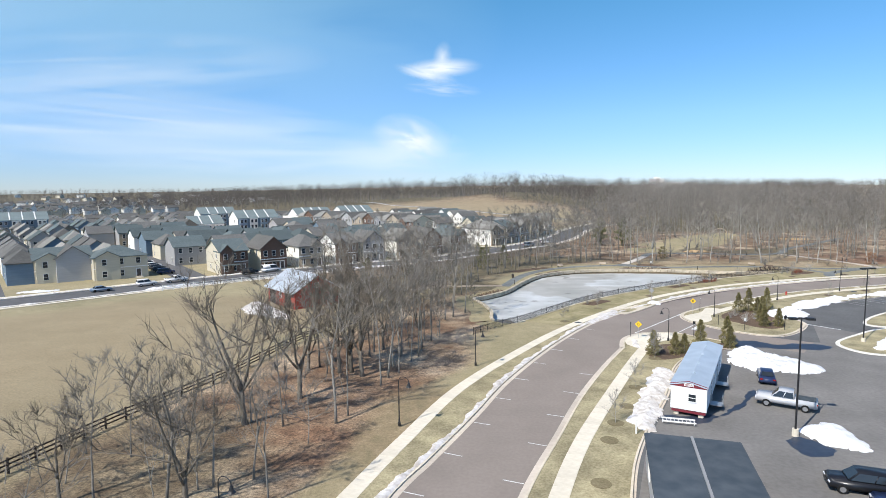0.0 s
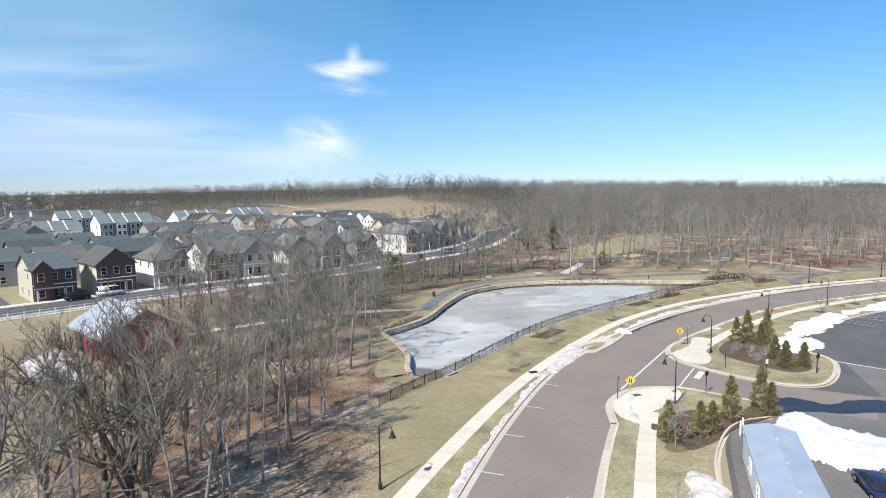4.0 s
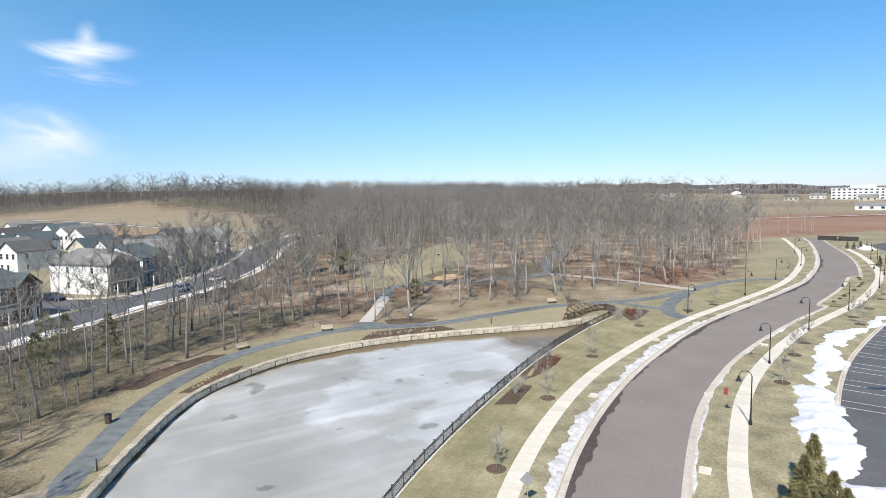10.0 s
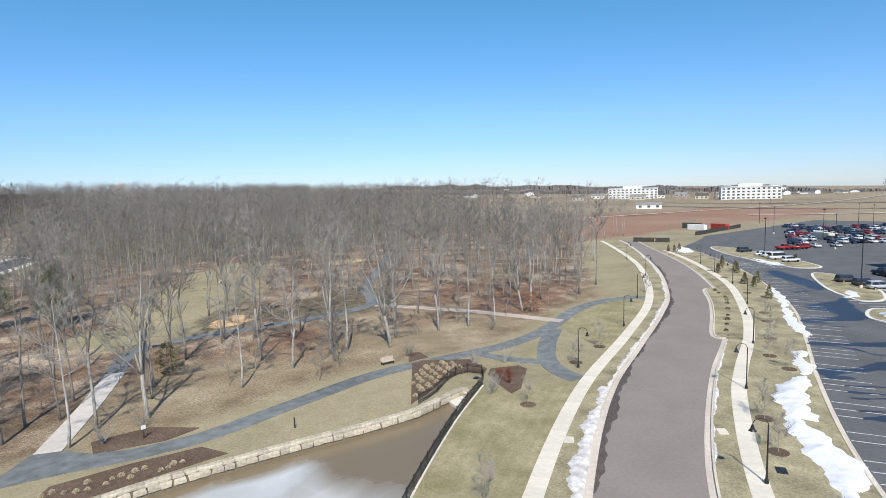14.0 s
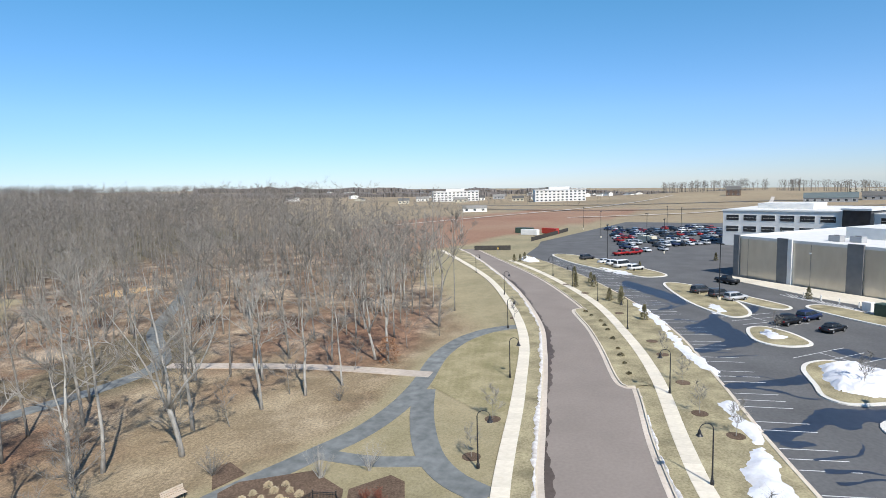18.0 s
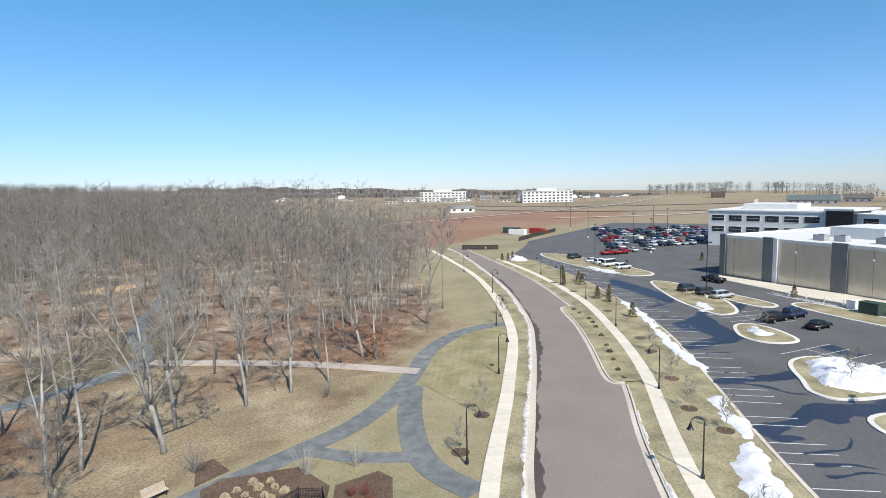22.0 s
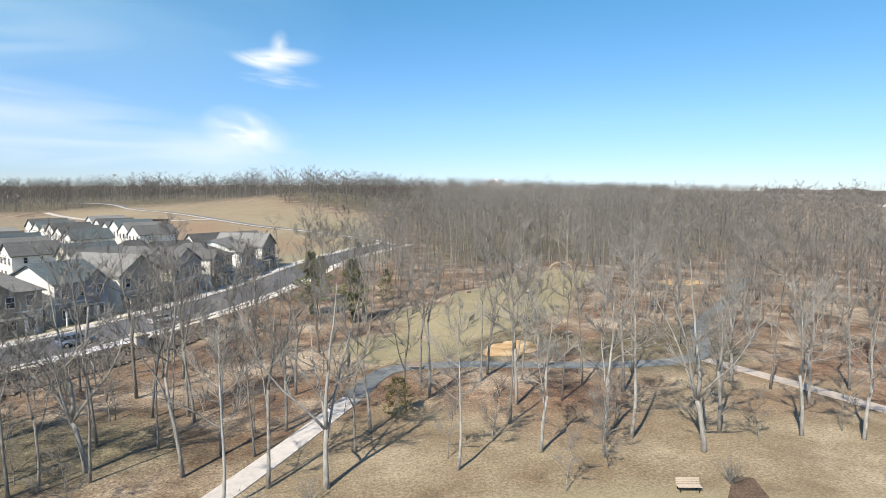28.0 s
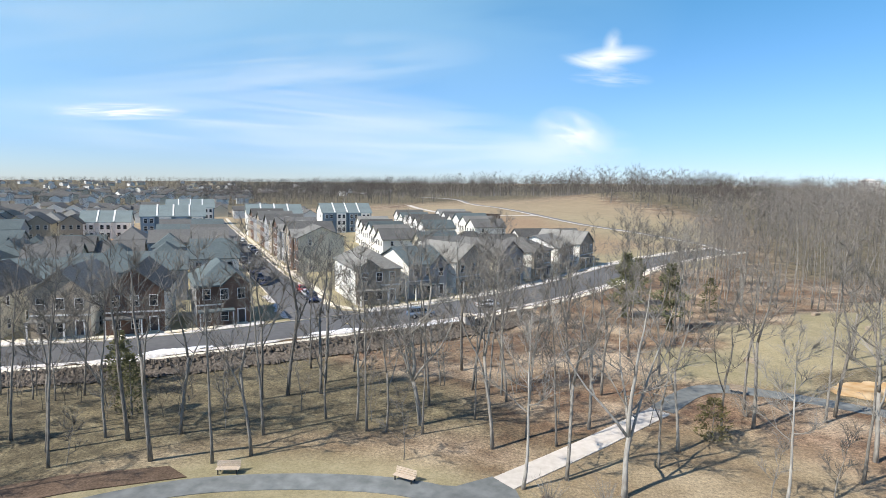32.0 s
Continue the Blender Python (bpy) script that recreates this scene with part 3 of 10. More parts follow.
LITTER_2 = [(-60, 165), (-20, 185), (24, 215), (56, 258), (74, 310), (170, 420), (300, 420), (300, 250), (230, 215), (170, 182), (150, 172), (132, 171), (118, 169), (104, 173), (92, 176), (76, 178), (62, 181), (50, 180),
            (35, 177), (22, 166), (12, 146), (-8, 128), (-20, 130), (-30, 150)]
LITTER_5 = [(-14, 116), (6, 116), (7, 125), (11, 130), (14, 137), (14.6, 141), (8, 147), (2, 140), (-8, 130)]
LITTER_3 = [(92, 300), (200, 300), (330, 330), (520, 700), (600, 1900), (-1500, 1900), (-700, 700), (-120, 600), (30, 655), (72, 566), (112, 520), (112, 430)]
LITTER_4 = [(-240, 480), (-700, 250), (-2500, 300), (-2500, 2200), (-300, 2200), (-130, 640)]
EARTH_1 = [(232, 232), (262, 222), (330, 215), (420, 190), (580, 160), (600, 250), (430, 330), (330, 310)]
EARTH_2 = [(62, 345), (92, 375), (60, 410), (30, 455), (-20, 500), (-70, 520), (-60, 450), (0, 390)]
EARTH_3 = [(-88, 268), (-120, 298), (-178, 372), (-165, 385), (-120, 340), (-78, 292)]
TAN = [(60, 184), (90, 178), (122, 172), (150, 176), (136, 186), (124, 204), (100, 198), (78, 198)]
# dark brown litter, its tone also carrying the shade of trees and brush
DARK_LITTER = [(-6, 118), (6, 120), (12, 146), (26, 172), (46, 183), (58, 190), (52, 206), (30, 207), (2, 197), (-20, 170), (-30, 140), (-20, 122)]
LOT_ALL = [(-2, -30), (6, 12), (10, 28), (14.5, 42), (18.3, 51), (25.7, 64), (33.5, 77), (37, 82), (37, 90), (31.8, 93), (45, 106.8), (60, 105.5)] + LOT_EDGE[1:] + [(256, 187), (282, 189), (300, 192), (420, 168), (400, 60), (300, -60), (120, -120), (20, -80)]
ground = make_ground()
ring_ = POND + POND[:1]
bank_v = [(*p, z) for d, z in ((5.2, -0.06), (3.4, 0.03), (0.0, 0.034)) for p in shift(ring_, d)]
bank_n = len(ring_)
bank_f = [(r * bank_n + i, (r + 1) * bank_n + i, (r + 1) * bank_n + i + 1, r * bank_n + i + 1) for r in range(2) for i in range(bank_n - 1)]
tagged(put("pond_bank", mesh_of("pond_bank", bank_v, bank_f, ground.data.materials[0], True)), "strip of dry lawn along the pond edge", "lawn", kind="structure")

# ---- roads and walks ----
n_road = 190
tagged(ribbon("road", resample(ROAD_L, n_road), resample(ROAD_R, n_road), 0.02, ASPHALT), "two-lane asphalt road curving past the pond", "road", kind="structure")
tagged(ribbon("street", NROAD_S, NROAD_N, 0.02, FAR_ASPHALT), "asphalt street in front of the houses", "road", kind="structure")
tagged(ribbon("street_side", shift(STREET, 4.1), shift(STREET, -4.1), 0.03, FAR_ASPHALT), "residential side street with parked cars", "road", kind="structure")
for sa, sb, ta, tb in ((-97, -3, -91, 110), (-143, -3, -143, 100)):
    ends = [(5 + a * 0.77 - b * 0.64, 220 + a * 0.64 + b * 0.77) for a, b in ((sa, sb), ((sa + ta) / 2, (sb + tb) / 2), (ta, tb))]
    lane = spline(ends, 3)
    tagged(ribbon("street_side", shift(lane, 4.2), shift(lane, -4.2), 0.035, FAR_ASPHALT), "short asphalt side street between houses", "road", kind="structure")
lot_poly = LOT_ALL
flat("parking_lot", lot_poly, 0.028, LOT, "large asphalt parking lot with meltwater stains", "parking lot")
flat("trailer_lot", [(-1, -28), (6.5, 12), (10.5, 28), (15, 42), (18.8, 51), (26.2, 64), (34, 77), (37.5, 82), (40, 88), (58, 86), (64, 97), (72, 86), (78, 62), (62, 20), (30, -30)], 0.0295, OLD_LOT, "worn paler asphalt of the trailer lot", "parking lot")
for k, (name, line, w, m, lab) in enumerate((("trail", TRAIL_A, 1.25, TRAIL, "blue-grey paved park trail"), ("trail", TRAIL_B, 1.3, TRAIL, "blue-grey paved trail spur"), ("trail", TRAIL_C, 0.95, TRAIL, "narrow paved trail spur"),
                              ("trail", TRAIL_D, 1.3, TRAIL, "paved trail through the playground woods"), ("path", PATH_E, 1.1, mat("tan_path_concrete", (0.43, 0.37, 0.31), (0.53, 0.46, 0.39), 1.6, 0.9, big=0.12), "straight tan concrete footpath"), ("path", PATH_W, 1.15, PATHC, "straight concrete footpath"))):
    ribbon(name, shift(line, w), shift(line, -w), 0.05 + 0.006 * k if m is TRAIL else 0.085, m, label=lab, category="path", thick=0.1)

flat("trail", [(51.8, 178.9), (54.6, 179.6), (57.0, 182.0), (59.2, 180.5), (60.6, 177.6), (63.6, 175.4), (60, 174.6), (54.3, 176.7)], 0.054, TRAIL, "widened paving where the footpath meets the trail", "path", thick=0.08)

# ---- kerbs, walks, verges ----
def kerb(line, side, name="kerb", label="pale concrete kerb with gutter", w=0.2, gutter=0.55):
    """side +1: the road lies to the right of the line."""
    a, b = shift(line, 0.0), shift(line, side * w)
    l, r = (b, a) if side > 0 else (a, b)
    k = tagged(ribbon(name, l, r, 0.17, KERB, thick=0.17), label, "kerb", kind="structure")
    if gutter:
        g = shift(line, -side * gutter)
        l, r = (line, g) if side > 0 else (g, line)
        ribbon("gutter", l, r, 0.032, GUTTER, parent=k)
    return k


def slabs(line, width, name, label, z=0.15):
    """A concrete walk of single slabs along its left edge line."""
    n = len(line)
    top = thing(name, label, "sidewalk", kind="structure")
    ribbon("slab_bed", line, shift(line, -width), z - 0.03, GUTTER, parent=top)
    me = None
    nn = normals(line)
    for i in range(n - 1):
        (ax, ay), (bx, by) = line[i], line[i + 1]
        d = math.hypot(bx - ax, by - ay)
        if me is None:
            me = bevel_box("slab", -0.752, -width, -0.14, 0.752, 0, 0, CONCRETE, 0.012)
        put("slab", me, top, m=pose((ax + bx) / 2, (ay + by) / 2, z + 0.004 * math.sin(i * 2.1), 0, 0, math.degrees(math.atan2(by - ay, bx - ax))) @ Matrix.Diagonal((d / 1.52, 1, 1, 1)))
    return top


LEFT_IN = shift(WALK_L, -1.55)
slabs(WALK_L, 1.55, "sidewalk_west", "pale concrete sidewalk beside the pond lawn")
slabs(WALK_R, 1.55, "sidewalk_corner", "pale concrete sidewalk leading to the crossing")
slabs(WALK_R2, 1.55, "sidewalk_east", "pale concrete sidewalk between road and parking lot")
nv = 180
ribbon("verge", resample(LEFT_IN, nv), resample(shift(ROAD_L, 0.2), nv), 0.13, GRASS, label="narrow dry grass verge behind the kerb", category="verge")
kerb(ROAD_L, 1)


def part_of(line, p, q):
    """The stretch of a line between the points nearest to p and q."""
    i = min(range(len(line)), key=lambda k: math.hypot(line[k][0] - p[0], line[k][1] - p[1]))
    j = min(range(len(line)), key=lambda k: math.hypot(line[k][0] - q[0], line[k][1] - q[1]))
    return line[i:j + 1]


R1 = part_of(ROAD_R, (-8, -14), (27, 84))
R2 = part_of(ROAD_R, (50, 111), (133, 142.3))
R3 = part_of(ROAD_R, (173, 154), (270, 210))
R_BUMP = spline([(133, 142.4), (134.2, 144.4), (148.2, 148.2), (160, 151.8), (172, 156.2), (174.5, 154.9)], 1.0)
C1 = spline([(27, 84), (28.6, 88.6), (31, 91.4), (34.2, 92.9), (38.4, 92.2), (40.6, 90.2), (44.5, 86.2)], 0.8)
C2 = spline([(50, 111), (46.8, 108.6), (44.6, 105.4), (44.0, 101.6), (45.2, 97.8), (47.6, 93.8), (51.4, 90.4), (55, 90.2), (59.5, 93.4), (63.4, 98.2), (63.2, 102.2), (60, 105.5)], 0.8)
for ln, nm in ((R1, "kerb"), (R2, "kerb"), (R3, "kerb"), (R_BUMP, "kerb"), (C1, "kerb")):
    kerb(ln, -1, nm)
kerb(C2, 1, label="rounded concrete kerb at the lot entrance", w=0.45, gutter=0.3)
kerb(LOT_EDGE, 1, label="concrete kerb along the parking stalls", gutter=0.3)
LOT_W = spline([(-2, -30), (6, 12), (10, 28), (14.5, 42), (18.3, 51), (25.7, 64), (30.4, 73.5), (34.6, 79), (38.6, 82.2), (43, 82.8)], 1.5)
kerb(LOT_W, 1, label="concrete kerb of the trailer lot", gutter=0.25)
m2 = 60
ribbon("verge", resample(WALK_R[:-1], m2), resample(shift(part_of(ROAD_R, (1, 27), (26, 82)), -0.2), m2), 0.13, GRASS, label="grass strip between kerb and walk", category="verge")
ribbon("verge", resample(shift(R2, -0.2), m2), resample(part_of(WALK_R2, (52, 109), (133, 140.3)), m2), 0.13, GRASS, label="grass strip between kerb and walk", category="verge")
ribbon("verge", resample(shift(R_BUMP, -0.2), m2), resample(part_of(WALK_R2, (134, 140.6), (174, 152.2)), m2), 0.13, GRASS, label="planted strip with round shrub beds", category="verge")
ribbon("verge", resample(shift(R3, -0.2), m2), resample(part_of(WALK_R2, (175, 152.6), (240, 189)), m2), 0.13, GRASS, label="grass strip between kerb and walk", category="verge")
# asphalt reaches up to the bump-out; lawn of the corner and of the entrance island
corner = [p for p in C1] + [(43.5, 83)] + [(p[0], p[1]) for p in reversed(LOT_W[14:])] + [(20.6, 66.1), (26, 78)]
flat("corner_lawn", [(-6, 8), (-2, 20), (2.5, 31), (7, 42.1), (11.4, 52.4), (18, 66.1), (27, 84)] + C1 + [(43, 82.8)] + list(reversed(LOT_W[7:-1])), 0.12, GRASS, "dry lawn strip between walk and trailer lot", "lawn", thick=0.1)
flat("entrance_island", list(reversed(C2)) + [(57, 113.4), (65, 118.6), (77.3, 125.2), (91, 130.8), (108, 135.6), (119, 137.9), (138, 141), (158, 146.4), (183, 155.4), (214, 171.6), (240, 188.6)] + list(reversed(LOT_EDGE)), 0.12, GRASS, "dry lawn island between road and parking lot", "lawn", thick=0.1)
flat("crossing_apron", spline([(28.7, 88.5), (31, 91.2), (34.4, 92.6), (37.6, 92), (37.2, 89.8), (34.8, 87.6), (32, 86.2), (30, 84.2), (28.2, 85)], 1.0, closed=True), 0.155, CONCRETE, "concrete crossing apron at the corner", "sidewalk", thick=0.1)
flat("crossing_apron", spline([(44.6, 104.6), (44.5, 101.4), (46.2, 99.6), (48.6, 101.6), (50.4, 105.6), (54.6, 110.4), (52.4, 112), (49.4, 108)], 1.0, closed=True), 0.155, CONCRETE, "concrete crossing apron on the island", "sidewalk", thick=0.1)
flat("bump_out", spline([(33.2, 110.6), (36.5, 113), (42, 117.4), (44.8, 119.6), (43.6, 115.8), (39.5, 111.2), (35.2, 107.4), (33.6, 108.2)], 0.8, closed=True), 0.17, KERB, "concrete kerb extension at the crossing", "kerb", thick=0.16)
flat("bump_grass", spline([(39.9, 115.6), (44, 119), (43, 116), (40.8, 113.8)], 0.8, closed=True), 0.19, GRASS, "grass patch inside the kerb extension", "lawn")
flat("bump_bed", spline([(34, 109.9), (37, 112), (38.4, 111.4), (35.2, 108.4)], 0.6, closed=True), 0.19, GRASS, "grass patch inside the kerb extension", "planting bed")
kerb(NROAD_S, 1, label="pale kerb of the residential street", gutter=0)
kerb(NROAD_N, -1, label="pale kerb of the residential street", gutter=0)
kerb(part_of(shift(STREET, 4.1), (12, 222), (-180, 458)), 1, label="pale kerb of the side street", gutter=0)
kerb(part_of(shift(STREET, -4.1), (8, 239), (-176, 452)), -1, label="pale kerb of the side street", gutter=0)
flat("street_corner", [(8.4, 238.4), (11.6, 234.6), (15, 231.6), (19, 229.6), (24.6, 229.4), (21, 224), (14, 224), (6, 234)], 0.034, FAR_ASPHALT, "asphalt of the street corner", "road", drape=True)
for part_ in (part_of(NROAD_N, (-128, 100), (12.5, 216.5)), part_of(NROAD_N, (25, 229), (110, 380))):
    ribbon("street_walk", shift(part_, 3.4), shift(part_, 1.8), 0.1, CONCRETE, label="concrete sidewalk in front of the houses", category="sidewalk", thick=0.08)
CORNER = spline([(6.9, 243), (11, 237.6), (15.6, 233.6), (19.6, 231.6), (24.6, 231.4)], 1.0)
ribbon("street_walk", shift(CORNER, 0.8), shift(CORNER, -0.8), 0.11, CONCRETE, label="concrete sidewalk curving round the corner", category="sidewalk", thick=0.08)
ribbon("street_walk", shift(NROAD_S, -1.2), shift(NROAD_S, -2.6), 0.1, CONCRETE, label="concrete sidewalk along the embankment", category="sidewalk", thick=0.08)
RS = part_of(shift(STREET, -5.6), (6, 243), (-178, 452))
ribbon("street_walk", RS, shift(RS, -1.6), 0.1, CONCRETE, label="concrete sidewalk along the side street", category="sidewalk", thick=0.08)

def lawn_material():
    """Short winter turf with faint mowing lanes across the strip."""
    m = bpy.data.materials.new("mown_turf")
    m.use_nodes = True
    n, l = m.node_tree.nodes, m.node_tree.links
    b = n["Principled BSDF"]
    b.inputs["Roughness"].default_value, b.inputs["Specular IOR Level"].default_value = 1.0, 0.1
    tc, uv = n.new("ShaderNodeTexCoord"), n.new("ShaderNodeUVMap")
    uv.uv_map = "lanes"
    fine, slow = n.new("ShaderNodeTexNoise"), n.new("ShaderNodeTexNoise")
    for t, sc, dt in ((fine, 4.0, 8), (slow, 0.22, 5)):
        t.inputs["Scale"].default_value, t.inputs["Detail"].default_value, t.inputs["Roughness"].default_value = sc, dt, 0.68
        l.new(tc.outputs["Object"], t.inputs["Vector"])
    wave = n.new("ShaderNodeTexWave")
    wave.bands_direction = "Y"
    wave.inputs["Scale"].default_value, wave.inputs["Distortion"].default_value, wave.inputs["Detail"].default_value, wave.inputs["Detail Scale"].default_value = 0.26, 1.6, 3.0, 0.6
    l.new(uv.outputs[0], wave.inputs["Vector"])

    def ramp(fac, stops):
        r = n.new("ShaderNodeValToRGB")
        for k, (p, c) in enumerate(stops):
            if k > 1:
                r.color_ramp.elements.new(0.5)
            r.color_ramp.elements[k].position, r.color_ramp.elements[k].color = p, (*c, 1)
        l.new(fac, r.inputs[0])
        return r.outputs[0]

    out = ramp(slow.outputs["Fac"], [(0.36, (0.232, 0.208, 0.112)), (0.5, (0.297, 0.258, 0.15)), (0.64, (0.375, 0.325, 0.2))])
    for other in (ramp(fine.outputs["Fac"], [(0.34, (0.83, 0.83, 0.82)), (0.5, (1, 1, 1)), (0.66, (1.15, 1.145, 1.12))]), ramp(wave.outputs["Fac"], [(0.3, (0.975, 0.975, 0.97)), (0.7, (1.02, 1.02, 1.01))])):
        mx = n.new("ShaderNodeMix")
        mx.data_type, mx.blend_type = "RGBA", "MULTIPLY"
        mx.inputs[0].default_value = 1.0
        l.new(out, mx.inputs[6])
        l.new(other, mx.inputs[7])
        out = mx.outputs[2]
    l.new(out, b.inputs["Base Color"])
    return m


TURF = lawn_material()


def lawn(left, right, z, label):
    """A mown strip between two lines, its lanes running along it."""
    k = max(len(left), len(right))
    left, right = resample(left, k), resample(right, k)
    ob = ribbon("lawn", left, right, z, TURF, label=label, category="lawn")
    uv = ob.data.uv_layers.new(name="lanes")
    run, along = 0.0, []
    for i in range(k):
        run += math.hypot(right[i][0] - right[i - 1][0], right[i][1] - right[i - 1][1]) if i else 0.0
        along.append(run)
    for lp in ob.data.loops:
        i, side = divmod(lp.vertex_index, 2)
        uv.data[lp.index].uv = (along[i], 0.0 if side else math.hypot(left[i][0] - right[i][0], left[i][1] - right[i][1]))
    return ob


lawn(part_of(FENCE, (14.6, 102.3), (96.3, 159.6)), part_of(WALK_L, (21.2, 98.1), (104, 151.2)), 0.042, "mown dry lawn between pond fence and sidewalk")
lawn(part_of(shift(TRAIL_A, -1.4), (126.4, 166), (153, 166)), part_of(WALK_L, (118, 154), (155, 163)), 0.042, "mown dry lawn between trail and sidewalk")

flat("entrance_road", [(31.6, 92.8), (45, 107), (44.2, 103), (44.3, 100), (45.4, 97.4), (47.8, 93.4), (51.4, 90), (57, 86), (52, 80.5), (44.7, 86), (40.8, 90.4), (38.5, 92.4), (34.2, 93.1)], 0.031, ASPHALT, "asphalt entrance drive into the parking lot", "road")

# ---- road paint ----
def stroke(a, b, w, z=0.036, parent=None, name="road_line"):
    d = Vector((b[0] - a[0], b[1] - a[1]))
    n = Vector((-d.y, d.x)).normalized() * w / 2
    v = [(a[0] + n.x, a[1] + n.y, z), (a[0] - n.x, a[1] - n.y, z), (b[0] - n.x, b[1] - n.y, z), (b[0] + n.x, b[1] + n.y, z)]
    return put(name, mesh_of(name, v, [(0, 1, 2, 3)], PAINT), parent)


marks = thing("road_markings", "worn white paint lines on the asphalt road", "road markings", kind="structure")
for line, side, p, q in ((ROAD_L, -1, (-15, 8), (25, 99)), (ROAD_R, 1, (-4, 8), (22, 75))):
    ln, nn = part_of(line, p, q), None
    nn = normals(ln)
    run = 0.0
    for i in range(1, len(ln)):
        run += math.hypot(ln[i][0] - ln[i - 1][0], ln[i][1] - ln[i - 1][1])
        if run > 6.6:
            run = 0.0
            a = (ln[i][0] + nn[i][0] * side * 0.6, ln[i][1] + nn[i][1] * side * 0.6)
            b = (ln[i][0] + nn[i][0] * side * 2.4, ln[i][1] + nn[i][1] * side * 2.4)
            stroke(a, b, 0.12, parent=marks)
stroke((45.0, 106.8), (31.8, 93), 0.22, parent=marks)
stroke((44.2, 98.6), (38.6, 92.6), 0.18, parent=marks)
stroke((44.4, 97.2), (42.2, 94.9), 0.7, parent=marks)
stroke((63.4, 98.0), (66.6, 93.8), 0.3, parent=marks)
stalls = thing("stall_markings", "white parking stall lines on the asphalt lot", "road markings", kind="structure")
ln = part_of(LOT_EDGE, (80, 116.4), (240, 177))
run = 0.0
nn = normals(ln)
for i in range(1, len(ln)):
    run += 2.0
    if run >= 2.7:
        run -= 2.75
        stroke((ln[i][0] - nn[i][0] * 0.4, ln[i][1] - nn[i][1] * 0.4), (ln[i][0] - nn[i][0] * 5.2, ln[i][1] - nn[i][1] * 5.2), 0.12, parent=stalls, name="stall_line")


def stall_row(x, y, ang, count, length=5.2, double=True):
    c, s = math.cos(radians(ang)), math.sin(radians(ang))
    for k in range(count):
        px, py = x + c * 2.75 * k, y + s * 2.75 * k
        e = length if double else 0
        stroke((px - s * length, py + c * length), (px + s * e, py - c * e), 0.12, parent=stalls, name="stall_line")
    if double:
        stroke((x, y), (x + c * 2.75 * (count - 1), y + s * 2.75 * (count - 1)), 0.12, parent=stalls, name="stall_line")


stall_row(147, 112, 45, 5)
stall_row(120, 88, 45, 9)
stall_row(170, 122, 35, 4)
stall_row(66, 78, 40, 10)
stall_row(214, 150, 35, 10)


# ---- islands of the lot ----
ISLAND_KERB = mat("island_concrete", (0.66, 0.63, 0.56), (0.74, 0.71, 0.64), 2.0, 0.9, big=0.08)


def island(pts, label="kerbed grass island in the parking lot"):
    ring = spline(pts, 0.8, closed=True)
    a = sum(p[0] * q[1] - q[0] * p[1] for p, q in zip(ring, ring[1:] + ring[:1]))
    if a < 0:
        ring = ring[::-1]
    isl = flat("parking_island", ring[:-1], 0.17, ISLAND_KERB, label, "parking island", thick=0.15)
    inner = [(p[0], p[1]) for p in shift(ring, 0.55)][:-1]
    g = flat("island_grass", inner, 0.19, GRASS, label, "grass")
    g.parent = isl
    for key in ("label", "category", "kind"):
        del g[key]
    return isl


island([(146, 123.4), (149.6, 121.8), (150.9, 118.4), (146, 112.8), (141.5, 110.6), (136.4, 116), (134.2, 120.6), (136, 123), (140, 123.2)])
island([(166.4, 127.6), (168.5, 124.9), (165, 121.4), (159.2, 119.6), (156.6, 122.4), (157, 125.6), (160, 127.6)])
island([(207, 141.4), (206, 135), (192, 128), (179, 125.6), (174.2, 128), (176, 131.2), (188, 137)])
island([(256, 178), (257, 170.5), (238, 153), (221, 141), (215.2, 144.6), (218, 150), (236, 167)])
island([(129.6, 119.4), (132, 115.4), (128, 110), (120, 104), (116.2, 107), (119, 113), (125, 118.6)])
island([(199, 130.6), (197.6, 127.4), (187, 118.8), (183, 119.6), (184, 123.2), (191, 128)])
island([(59.6, 85), (66, 90), (74, 94), (80, 91), (76, 85), (66, 79), (60.4, 79.6)])
island([(73, 97.4), (79, 103.4), (88, 108), (92, 104), (84, 97.6), (76, 94.8)])
island([(186, 116), (189, 112), (180, 104), (173, 100.6), (170.4, 103.6), (177, 110.4)])
island([(99, 92), (106, 98.5), (110, 95.5), (104, 88), (99.6, 87.6)])


# ---- wet patches and snow ----
def blob(pts, step=1.0, rough=0.25, seed=1):
    r = random.Random(seed)
    ring = spline(pts, step, closed=True)[:-1]
    nn = normals(ring)
    ph = [r.uniform(0, 6.28) for _ in range(4)]
    out = []
    for i, (p, n) in enumerate(zip(ring, nn)):
        d = rough * (math.sin(i * 0.9 + ph[0]) + 0.7 * math.sin(i * 2.3 + ph[1]) + 0.5 * r.uniform(-1, 1))
        out.append((p[0] + n[0] * d, p[1] + n[1] * d))
    return out


